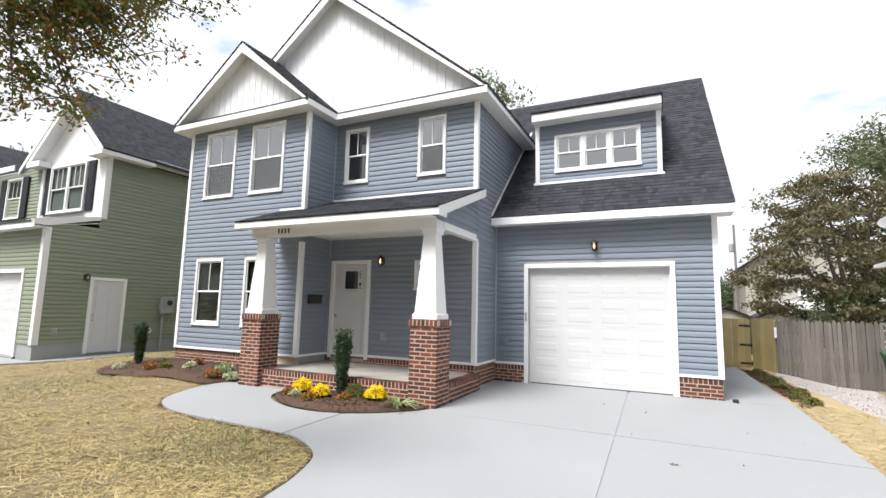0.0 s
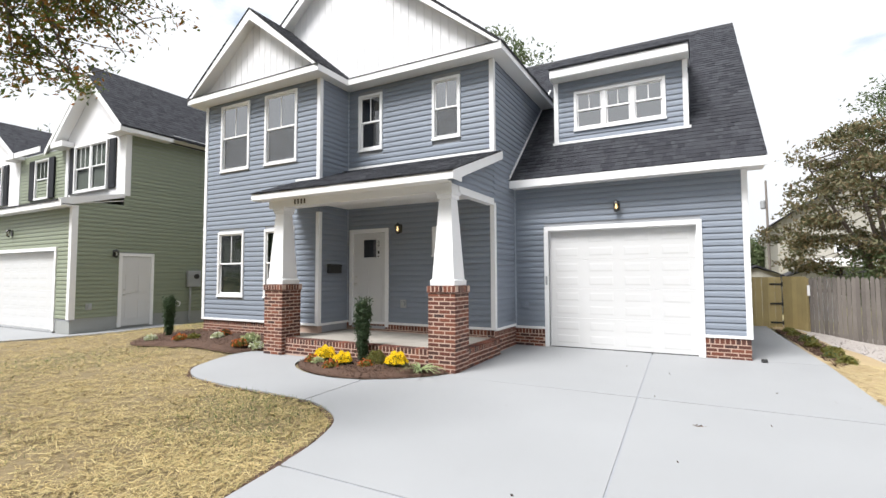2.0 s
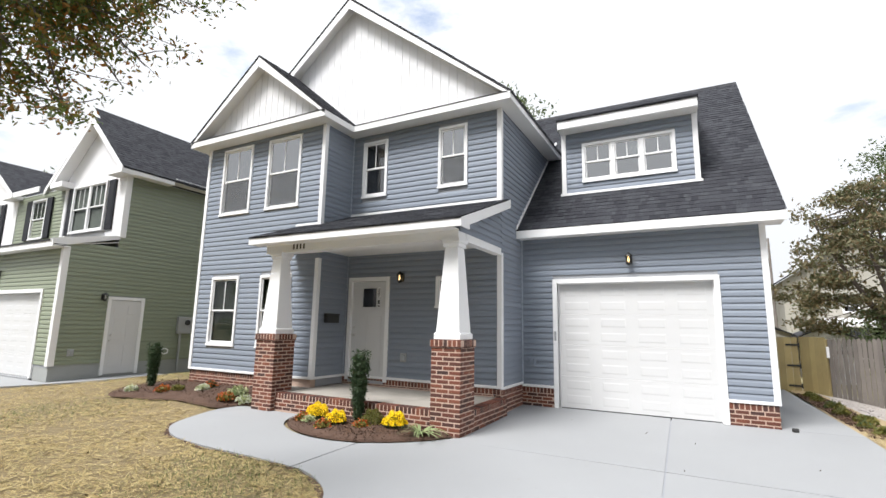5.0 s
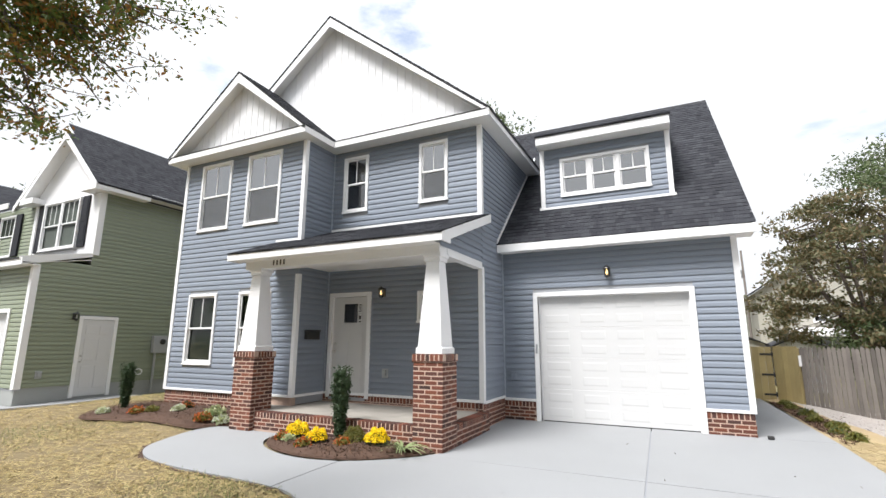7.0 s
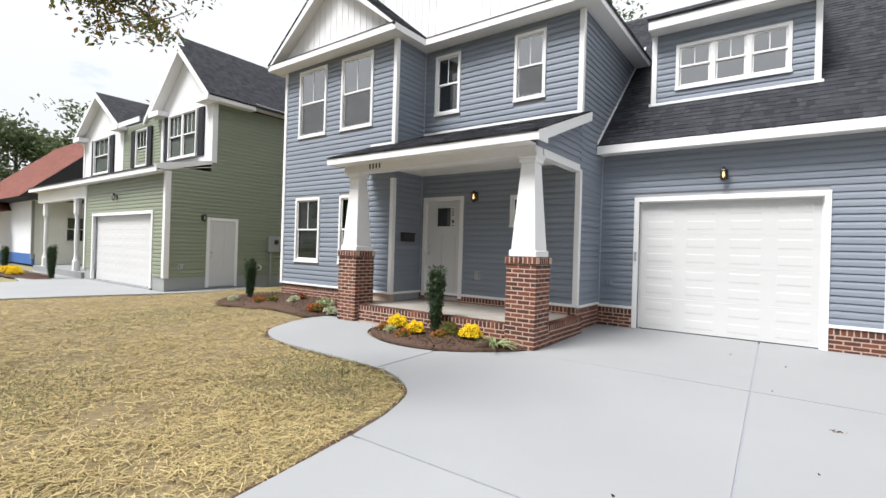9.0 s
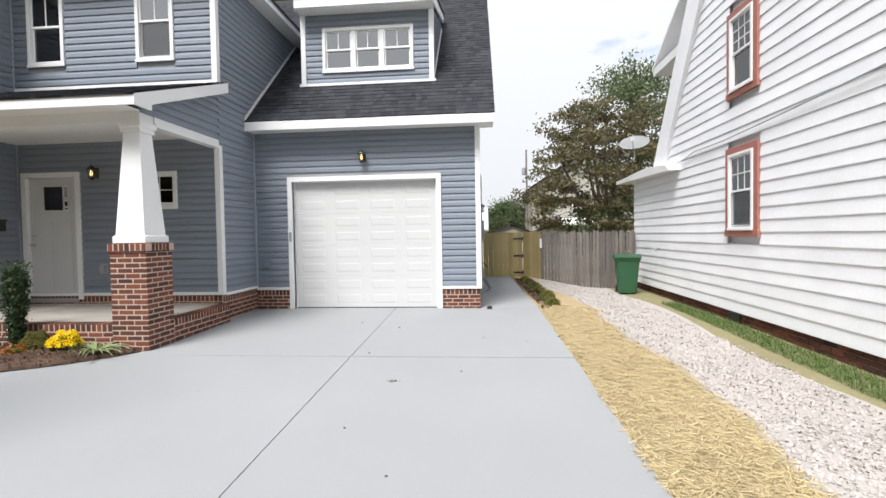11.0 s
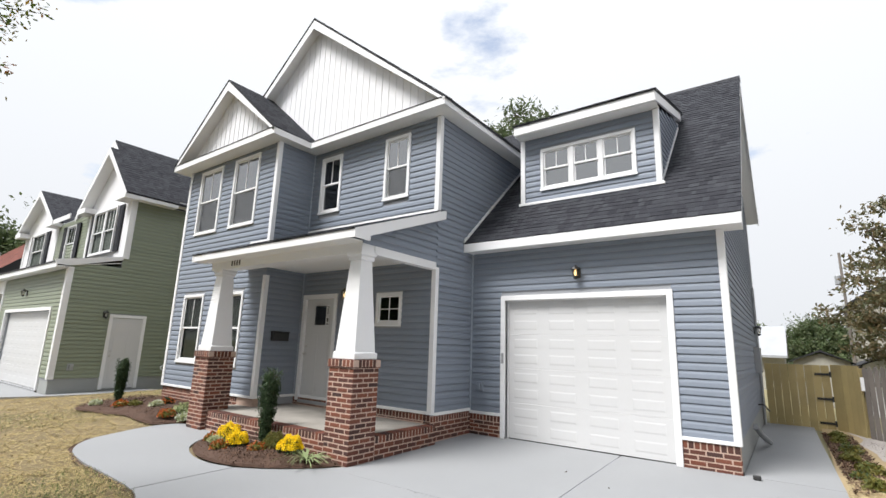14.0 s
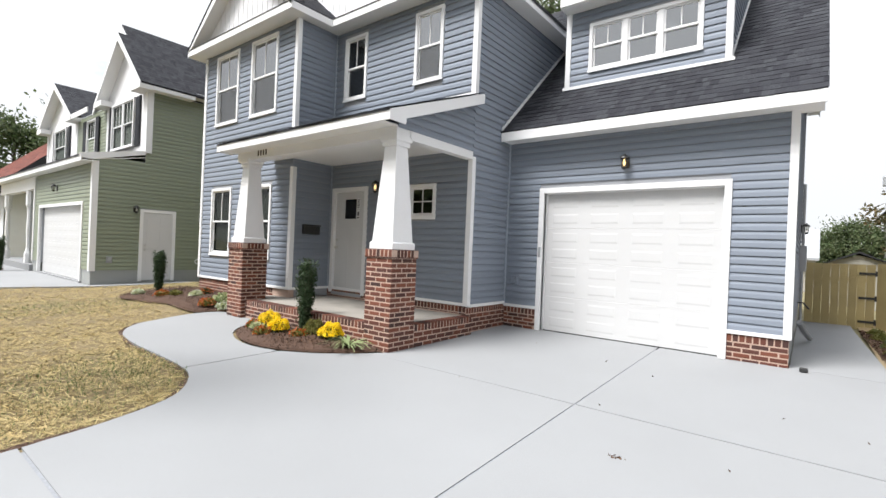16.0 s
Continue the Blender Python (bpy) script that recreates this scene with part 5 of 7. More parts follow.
mum("yellow chrysanthemum with some orange blooms in mulch", -3.02, -3.32, zb1(-3.02, -3.32), 0.181, M_PETAL_Y, 1)
mum("round yellow chrysanthemum in the mulch bed", -2.45, -3.52, zb1(-2.45, -3.52), 0.163, M_PETAL_Y, 2)
mum("round yellow chrysanthemum beside the brick pier", -1.54, -3.26, zb1(-1.54, -3.26), 0.181, M_PETAL_Y, 3)
mum("olive chrysanthemum just coming into bud", -1.98, -3.22, zb1(-1.98, -3.22), 0.172, M_LEAF_OLIVE, 4, M_LEAF_OLIVE, 0.5)
low_plant("pansy", "small orange-red flower in the mulch", -2.50, -3.76, zb1(-2.50, -3.76), 0.13, M_LEAF_OLIVE, 5, M_PETAL_O)
low_plant("pansy", "small red flower at the foot of the holly", -2.02, -3.48, zb1(-2.02, -3.48), 0.13, M_LEAF_OLIVE, 6, M_PETAL_O)
low_plant("pansy", "orange flower beside the yellow one", -3.12, -3.52, zb1(-3.12, -3.52), 0.13, M_LEAF_OLIVE, 7, M_PETAL_O)
low_plant("cabbage_plant", "pale green leafy bedding plant", -2.95, -3.58, zb1(-2.95, -3.58), 0.12, M_LEAF_LIRI, 8)
holly("dark green upright holly before the porch", -2.31, -3.17, zb1(-2.31, -3.17), 1.1, 9)
tuft("striped grass tuft beside the brick pier", -1.04, -3.38, zb1(-1.04, -3.38), 46, 0.60, M_LEAF_LIRI, 10)
holly("dark green upright holly at the end of the bay bed", -7.95, -3.12, zb2(-7.95, -3.12), 0.92, 11)
low_plant("cabbage_plant", "white ornamental cabbage in the mulch", -7.9, -3.55, zb2(-7.9, -3.55), 0.13, M_LEAF_LIRI, 12, M_PETAL_W)
low_plant("pansy", "orange flower in the bay bed", -7.15, -3.35, zb2(-7.15, -3.35), 0.15, M_LEAF_OLIVE, 13, M_PETAL_O)
low_plant("pansy", "olive and orange plant in the bay bed", -6.95, -3.15, zb2(-6.95, -3.15), 0.14, M_LEAF_OLIVE, 14)
low_plant("cabbage_plant", "white ornamental cabbage by the bay wall", -6.45, -2.95, zb2(-6.45, -2.95), 0.14, M_LEAF_LIRI, 15, M_PETAL_W)
low_plant("pansy", "dark orange plant by the bay wall", -6.55, -2.7, zb2(-6.55, -2.7), 0.15, M_LEAF_HOLLY, 16, M_PETAL_O)
low_plant("pansy", "red flower near the brick pier", -5.42, -3.2, zb2(-5.42, -3.2), 0.16, M_LEAF_OLIVE, 17, M_PETAL_O)
low_plant("cabbage_plant", "green leafy plant near the brick pier", -5.55, -2.85, zb2(-5.55, -2.85), 0.2, M_LEAF_LIRI, 18)
low_plant("cabbage_plant", "white edged leafy plant near the brick pier", -5.18, -2.98, zb2(-5.18, -2.98), 0.16, M_LEAF_LIRI, 19, M_PETAL_W)


# ---- the side lot ----
def side_z(x, y):
    return ground_z(x, y) - 0.012 + 0.016 * lump(x, y, 2.2) + 0.008 * lump(x, y, 7)


def strip(name, label, category, left, right, material, z_of, lift, cols=14):
    """A sheet between two edge lines of equal count."""
    v, f = [], []
    for (xa, ya), (xb, yb) in zip(left, right):
        for c in range(cols + 1):
            s = c / cols
            x, y = xa + (xb - xa) * s, ya + (yb - ya) * s
            v.append((x, y, z_of(x, y) + lift))
    for r in range(len(left) - 1):
        for c in range(cols):
            k = r * (cols + 1) + c
            f.append((k, k + 1, k + cols + 2, k + cols + 1))
    me = bpy.data.meshes.new(name)
    me.from_pydata(v, [], f)
    me.materials.append(material)
    return tagged(new(name, me), label, category, kind="structure")


ys = [-18 + 0.35 * i for i in range(75)]
edge1 = lambda y: (4.72 if y < -6 else 4.68) + (0 if y > -7 else (-7 - y) * 0.03)
edge2 = lambda y: 5.75 + 0.10 * math.sin(y * 1.3) + 0.06 * math.sin(y * 3.7) + (0.02 * (-3 - y) if y < -3 else -0.12 * max(0, y - 0.5))
strip("verge", "verge of straw over bare earth beside the driveway", "verge", [(edge1(y) - 0.05, y) for y in ys], [(edge2(y), y) for y in ys], M_EARTH, side_z, 0.0)
strip("gravel_lot", "pale pinkish gravel parking strip", "gravel", [(edge2(y) - 0.03, y) for y in ys], [(7.45 + 0.12 * math.sin(y * 0.9), y) for y in ys], M_GRAVEL, side_z, 0.004)
strip("grass_margin", "green grass margin along the white house", "grass", [(7.42 + 0.12 * math.sin(y * 0.9), y) for y in ys], [(8.3, y) for y in ys], M_YARD, side_z, 0.002)
verge_poly = [(edge1(y), y) for y in ys if y < 0.6] + [(edge2(y) + 0.05, y) for y in ys[::-1] if y < 0.6]
scatter("straw", "yellow straw spread along the driveway", "straw", points_in(verge_poly, 60000, 21, side_z, lambda x, y: dense(x + 1.5, y)), blades((0.03, 0.09), (0.003, 0.006), 0.12, (0.003, 0.012)), M_GOLD)
gravel_poly = [(edge2(y) + 0.02, y) for y in ys if y < 5.8] + [(7.4, y) for y in ys[::-1] if y < 5.8]
scatter("gravel_stones", "pale loose gravel stones", "gravel", points_in(gravel_poly, 46000, 22, side_z, lambda x, y: dense(x - 1, y)), blades((0.008, 0.030), (0.008, 0.022), 0.4, (0.002, 0.009)), M_STONE)
margin = [(7.5, -9), (8.15, -9), (8.15, 2.6), (7.75, 2.6)]
scatter("grass", "short green grass along the white house", "grass", points_in(margin, 22000, 23, side_z), blades((0.03, 0.08), (0.003, 0.006), 1.0, (0.0, 0.01)), M_GRASS)
for i, (x, y, r) in enumerate(((4.98, 0.45, 0.15), (4.88, 1.0, 0.12), (5.02, 1.6, 0.17), (4.86, 2.4, 0.14), (4.92, 3.3, 0.17), (4.82, 4.3, 0.14), (4.85, 5.2, 0.15))):
    low_plant("border_plant", "yellow-green border plant beside the concrete walk", x, y, side_z(x, y), r * 1.05, M_LEAF_OLIVE, 30 + i, M_LEAF_GREEN if i % 3 == 1 else M_LEAF_OLIVE)
scatter("mulch_chips", "dark soil crumbs in the side border", "soil", points_in([(4.72, -0.2), (4.9, 0.1), (5.12, 0.7), (5.2, 2.4), (5.1, 5.6), (4.6, 5.6)], 4200, 24, side_z, lambda x, y: np.clip((y + 0.3) / 2.0, 0.05, 1) * np.clip((5.3 - x) / 0.4, 0, 1)), blades((0.02, 0.06), (0.008, 0.02), 0.4, (0.004, 0.014)), M_CHIP)


def fence_panel(name, label, a, b, z0, z1, board, material, pointed, rails=True, seed=0, uneven=0.0):
    """Upright boards on two rails between two points of the plan."""
    rng = random.Random(seed)
    A, B = Vector((*a, 0)), Vector((*b, 0))
    d = (B - A).normalized()
    ang = math.degrees(math.atan2(d.y, d.x))
    f = thing(name, label, "fence", pose(a[0], a[1], 0, 0, 0, ang), group="fences")
    n = max(1, int((B - A).length / board))
    w = (B - A).length / n
    h = z1 - z0
    bm = bmesh.new()
    g = w - (0.006 if pointed else 0.008)
    if pointed:
        prism(bm, [(0.004, 0, 0), (g, 0, 0), (g, 0, h - 0.06), (g - 0.03, 0, h), (0.034, 0, h), (0.004, 0, h - 0.06)], (0, 0.02, 0))
    else:
        box(bm, 0.002, g + 0.004, 0, 0.02, 0, h)
    me = mesh_of("board", bm, material)
    for i in range(n):
        o = part("board", me, None, f)
        o.matrix_basis = pose(i * w, rng.uniform(-0.004, 0.004), z0 + rng.uniform(-uneven, uneven), 0, rng.uniform(-0.6, 0.6) * (0.7 if uneven else 0.2), 0)
    if rails:
        for z in (z0 + 0.3, z1 - 0.35):
            part("rail", boxes((0, (B - A).length, 0.022, 0.06, z - 0.045, z + 0.045)), material, f)
    for u in (0.0, (B - A).length - 0.09):
        part("post", boxes((u, u + 0.09, 0.03, 0.12, z0 - 0.2, z1 - 0.05), bevel=0.004), material, f)
    return f


gate = fence_panel("gate", "new treated-pine board gate with black hinges", (3.66, 6.6), (4.90, 6.6), -0.12, 1.40, 0.14, M_CEDAR, False, seed=1)
ret = fence_panel("board_fence", "new treated-pine fence panel beside the gate", (4.92, 6.58), (5.36, 5.95), -0.2, 1.42, 0.14, M_CEDAR, False, seed=2)
for z in (0.12, 0.65, 1.2):
    part("hinge", boxes((0.96, 1.26, -0.015, -0.003, z - 0.025, z + 0.025), (1.23, 1.27, -0.025, -0.003, z - 0.06, z + 0.06)), M_BLACK, gate, "black strap hinge")
fence_panel("picket_fence", "weathered grey dog-eared picket fence", (5.42, 5.95), (8.15, 5.75), -0.42, 1.40, 0.094, M_OLDWOOD, True, seed=3, uneven=0.03)
tag_ob = thing("fence_tag", "white paper tag stapled to the fence end", "tag", pose(5.37, 5.9, 1.05))
part("paper", boxes((0, 0.06, 0, 0.003, -0.14, 0.14)), M_WHITE, tag_ob)

# wheeled bin
wb = thing("wheeled_bin", "dark green wheeled rubbish bin with a closed lid", "bin", pose(7.55, 4.55, -0.33, 0, 0, -12))
bb = bmesh.new()
rings = []
for z, w, d in ((0.05, 0.22, 0.25), (0.92, 0.30, 0.36), (0.93, 0.32, 0.38), (0.99, 0.32, 0.38)):
    rings.append([bb.verts.new((sx * w, sy * d, z)) for sx, sy in ((-1, -1), (1, -1), (1, 1), (-1, 1))])
for a, b in zip(rings, rings[1:]):
    for i in range(4):
        bb.faces.new((a[i], a[(i + 1) % 4], b[(i + 1) % 4], b[i]))
bb.faces.new(rings[0][::-1]); bb.faces.new(rings[-1])
bmesh.ops.bevel(bb, geom=[e for e in bb.edges if abs(e.verts[0].co.z - e.verts[1].co.z) > 0.3], offset=0.04, segments=2, affect="EDGES")
part("body", bb, M_BIN, wb)
part("lid", prism(bmesh.new(), [(-0.34, -0.41, 0.99), (-0.34, 0.40, 0.99), (-0.34, 0.40, 1.02), (-0.34, 0.0, 1.08), (-0.34, -0.41, 1.03)], (0.68, 0, 0)), M_BIN, wb)
part("handle", tube(bmesh.new(), [(0.36, 0.38, 0.95), (0.40, 0.45, 0.98), (0.40, 0.45, 1.06)], [0.016] * 3, 6), M_BIN, wb)
for s in (-1, 1):
    wh = lathe(bmesh.new(), [(0.04, -0.02), (0.105, -0.025), (0.12, -0.01), (0.12, 0.01), (0.105, 0.025), (0.04, 0.02)], 16)
    bmesh.ops.rotate(wh, verts=wh.verts, cent=(0, 0, 0), matrix=Matrix.Rotation(radians(90), 3, "Y"))
    bmesh.ops.translate(wh, verts=wh.verts, vec=(s * 0.25, 0.30, 0.10))
    part("wheel", wh, M_RUBBER, wb)

# ---- the white lap-sided house ----
wh = thing("white_house", "old white lap-sided gambrel house with faded red window trim", "house")
WX, WB, WR = 8.2, -0.12, 6.0
slope = lambda z: 6.0 if z < 2.9 else 4.0 - (z - 2.9) * 0.62
prof = [(-9.0, WB), (WR, WB), (WR, 2.9), (3.9, 2.9), (1.35, 7.0), (-2.0, 9.0), (-5.4, 7.0), (-9.0, 2.9)]
ww = part("wall", prism(bmesh.new(), [(WX + 0.06, y, z) for y, z in prof], (7.0, 0, 0)), M_LAP, wh, "white lap-board wall")
NW = [(-0.55, 0.48, 1.26, 2.83), (-0.53, 0.44, 3.72, 5.23)]
siding(ww, WX, "-x", -9, WR, WB, 8.4, NW, material=M_LAP, course=0.205, deep=0.016, ends=lambda z: (-9.0, WR) if z < 2.9 else (-8.0, max(slope(z), -7.9)))
for n, (a, b, c, d) in enumerate(NW):
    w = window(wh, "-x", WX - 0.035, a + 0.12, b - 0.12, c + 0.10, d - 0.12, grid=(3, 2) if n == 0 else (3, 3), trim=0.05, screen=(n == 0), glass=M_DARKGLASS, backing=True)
    for r in ((WX - 0.055, WX - 0.003, a, a + 0.12, c, d), (WX - 0.055, WX - 0.003, b - 0.12, b, c, d), (WX - 0.055, WX - 0.003, a + 0.12, b - 0.12, d - 0.12, d), (WX - 0.06, WX - 0.003, a - 0.02, b + 0.02, c - 0.02, c + 0.10)):
        part("casing", boxes(r, bevel=0.005), M_REDTRIM, w)
    for o in w.children:
        if o.name.startswith("casing"):
            o.matrix_parent_inverse = w.matrix_basis.inverted()
rk = prism(bmesh.new(), [(WX - 0.10, 4.15, 2.95), (WX - 0.10, 3.45, 2.95), (WX - 0.10, 0.75, 7.05), (WX - 0.10, 1.5, 7.05)], (0.09, 0, 0))
part("rake_board", rk, M_LAP, wh, "wide white gambrel rake board")
part("eave_box", prism(bmesh.new(), [(WX - 0.27, 2.6, 2.76), (WX - 0.27, 6.95, 2.87), (WX - 0.27, 6.95, 2.96), (WX - 0.27, 4.1, 3.02), (WX - 0.27, 2.8, 2.90)], (7.5, 0, 0)), M_SOFFIT, wh, "white boxed eave")
part("roof", prism(bmesh.new(), [(WX + 0.1, 6.9, 2.99), (WX + 0.1, 4.1, 3.08), (WX + 0.1, 1.45, 7.05), (WX + 0.1, 1.4, 6.95), (WX + 0.1, 3.95, 3.0), (WX + 0.1, 6.9, 2.96)], (7.2, 0, 0)), M_ROOF, wh)
part("dormer", prism(bmesh.new(), [(WX + 0.5, 1.6, 5.6), (WX + 0.5, 4.2, 5.6), (WX + 0.5, 4.2, 3.2), (WX + 0.5, 3.5, 3.2)], (6.0, 0, 0)), M_LAP, wh)
part("dormer_eave", boxes((WX + 0.12, 14.0, 2.7, 4.7, 5.55, 5.75)), M_SOFFIT, wh)
part("dormer_roof", prism(bmesh.new(), [(WX + 0.1, 4.75, 5.75), (WX + 0.1, 1.6, 7.6), (WX + 0.1, 1.6, 7.5), (WX + 0.1, 4.75, 5.68)], (6.0, 0, 0)), M_LAP, wh)
part("chimney", boxes((WX + 2.0, WX + 2.7, 1.6, 2.3, 6.5, 8.6)), M_BRICK, wh)
fb = part("foundation", boxes((WX + 0.05, 15.0, -9, WR - 0.05, -0.75, WB)), M_MORTAR, wh, "red brick foundation")
for i in range(3):
    for k in range(62):
        o = part("brick", brick_mesh(0.2, 0.09, 0.065), None, fb)
        o.matrix_basis = pose(WX + 0.08, -7.2 + k * 0.213 + (0.1 if i % 2 else 0), -0.36 + i * 0.075, 0, 0, 90)
part("vent", boxes((WX + 0.01, WX + 0.06, 0.1, 0.5, -0.34, -0.16)), M_BLACK, wh)
cab = thing("wall_cable", "thin grey cable strung along the white wall", "cable")
part("wire", tube(bmesh.new(), [(WX - 0.05, 2.4, 2.93), (WX - 0.05, 1.8, 3.03), (WX - 0.05, 0.6, 3.02), (WX - 0.05, -1.2, 3.08), (WX - 0.05, -6, 3.3)], [0.012] * 5, 6), M_GREYMETAL, cab)
tap = thing("garden_tap", "small grey tap on the white wall", "tap", pose(WX - 0.03, 3.9, 0.92))
part("spout", tube(bmesh.new(), [(0.05, 0, 0), (-0.06, 0, 0), (-0.10, 0, -0.06)], [0.014] * 3, 6), M_GREYMETAL, tap)
part("wheel", lathe(bmesh.new(), [(0.03, 0.02), (0.03, 0.03)], 10, (-0.05, 0, 0)), M_WHITE, tap)

dish = thing("satellite_dish", "grey satellite dish on a bracket at the eave", "satellite dish", pose(8.0, 5.3, 3.85, 40, 0, -24) @ Matrix.Scale(0.86, 4))
dd = bmesh.new()
rings = []
for i in range(6):
    r = 0.42 * i / 5
    rings.append([dd.verts.new((math.cos(k * math.tau / 24) * max(r, 0.01) * 1.12, math.sin(k * math.tau / 24) * max(r, 0.01), 0.45 * r * r)) for k in range(24)])
for a, b in zip(rings, rings[1:]):
    for k in range(24):
        dd.faces.new((a[k], a[(k + 1) % 24], b[(k + 1) % 24], b[k]))
bmesh.ops.solidify(dd, geom=dd.faces[:], thickness=0.012)
part("reflector", dd, M_DISH, dish)
part("feed_arm", tube(bmesh.new(), [(0, -0.40, 0.06), (0, -0.32, 0.30), (0, -0.1, 0.42)], [0.014] * 3, 6), M_GREYMETAL, dish)
part("bracket", tube(bmesh.new(), [(0, 0, -0.01), (0, -0.12, -0.2), (0, -0.55, -0.28)], [0.022] * 3, 6), M_GREYMETAL, dish)

# ---- the green house ----
gh = thing("green_house", "new sage-green sided house with white gables and black shutters", "house")
GX, GF, GB = -11.85, -3.40, -2.15
DOORH = [(-2.235, -1.24, -1, 2.16)]
gside = part("wall", boxes((GX - 0.14, GX, GB, 9.0, 0.36, 5.72), (GX - 0.14, GX, GF, GB, 0.36, 3.45)), M_SHEATH, gh, "sage-green sided wall")
siding(gside, GX, "+x", GF, 9.0, 0.36, 5.70, DOORH, material=M_GREEN, ends=lambda z: (GF if z < 3.52 else GB, 5.0))
gfront = part("wall", solid_wall(bmesh.new(), GF, "x", -18.3, GX, 0.30, 3.40, [(-17.45, -12.7, -1, 2.2)], 0.14), M_SHEATH, gh)
siding(gfront, GF, "-y", -18.3, GX, 0.36, 3.35, [(-17.55, -12.62, -1, 2.3)], material=M_GREEN)
part("foundation", boxes((GX - 0.16, GX - 0.004, GF + 0.2, 9.0, -0.3, 0.36), (-12.6, GX - 0.004, GF + 0.004, GF + 0.2, -0.3, 0.36), (-18.3, -17.55, GF + 0.004, GF + 0.2, -0.3, 0.36)), M_BLOCK, gh, "grey block foundation")
part("wall", boxes((-23.0, GX - 0.15, GB + 0.02, 9.0, 0.0, 5.72)), M_GREEN, gh)
for r in ((GX - 0.10, GX + 0.045, GF - 0.045, GF + 0.10, 0.34, 3.40), (-18.33, -18.2, GF - 0.045, GF + 0.09, 0.34, 3.40)):
    part("corner_board", boxes(r), M_WHITE, gh)
casing("door_casing", gh, "-y", GF, -17.55, -12.62, 0, 2.3, 0.1)
garage_door(gh, GF + 0.10, -17.45, -12.72, 0.0, 2.2, 4, 8)
casing("door_casing", gh, "+x", GX, -2.235, -1.24, 0.03, 2.16, 0.09)
sd = new("side_door")
sd.parent = gh
sd.matrix_basis = pose(GX + 0.022, -2.145, 0.06, 0, 0, 90)
sm = boxes((0, 0.815, 0, 0.04, 0, 2.0))
for x0, x1 in ((0.10, 0.36), (0.455, 0.715)):
    for z0, z1 in ((0.2, 0.78), (0.92, 1.5), (1.62, 1.86)):
        part("door_panel", boxes((x0, x1, -0.008, 0.001, z0, z1), bevel=0.006), M_DOOR, sd)
part("slab", sm, M_DOOR, sd, "white six-panel door slab")
for z in (0.9, 1.05):
    kb = lathe(bmesh.new(), [(0.03, 0), (0.012, 0.015), (0.026, 0.04), (0.012, 0.06)], 10)
    bmesh.ops.rotate(kb, verts=kb.verts, cent=(0, 0, 0), matrix=Matrix.Rotation(radians(90), 3, "X"))
    bmesh.ops.translate(kb, verts=kb.verts, vec=(0.06, 0, z))
    part("knob", kb, M_NICKEL, sd)

# garage and porch roof of the green house
part("fascia", boxes((-24.4, GX + 0.12, GF - 0.34, GF - 0.31, 3.34, 3.52)), M_WHITE, gh)
part("soffit", boxes((-24.4, GX + 0.10, GF - 0.31, GF + 0.05, 3.36, 3.38)), M_SOFFIT, gh)
pent = part("pent_roof", prism(bmesh.new(), [(-24.4, GF - 0.36, 3.52), (-24.4, GB, 3.86), (-24.4, GB, 3.80), (-24.4, GF - 0.36, 3.48)], (24.4 + GX + 0.02, 0, 0)), M_ROOF, gh)
part("rake_board", prism(bmesh.new(), [(GX + 0.025, GF - 0.34, 3.42), (GX + 0.025, GF - 0.37, 3.55), (GX + 0.025, GB, 3.89), (GX + 0.025, GB, 3.78), (GX + 0.025, GF + 0.02, 3.44)], (0.035, 0, 0)), M_WHITE, gh)
part("rake_soffit", prism(bmesh.new(), [(GX - 0.02, GF - 0.3, 3.39), (GX - 0.02, GB, 3.70), (GX - 0.02, GB, 3.68), (GX - 0.02, GF - 0.3, 3.37)], (0.045, 0, 0)), M_SOFFIT, gh)
part("porch_beam", boxes((-24.2, -18.3, GF - 0.05, GF + 0.2, 2.9, 3.34)), M_WHITE, gh)
for x in (-23.4, -19.5):
    part("porch_post", lathe(bmesh.new(), [(0.13, 0.0), (0.13, 0.5), (0.10, 0.55), (0.07, 0.7), (0.09, 1.4), (0.07, 2.1), (0.10, 2.25), (0.13, 2.3), (0.13, 2.9)], 8, (x, GF + 0.08, 0.05)), M_WHITE, gh)
part("porch_floor", boxes((-24.4, -18.3, GF - 0.1, GB, -0.3, 0.18)), M_CONCRETE, gh)
window(gh, "-y", GB - 0.055, -21.6, -20.4, 0.9, 2.4, glass=M_DARKGLASS, backing=True)


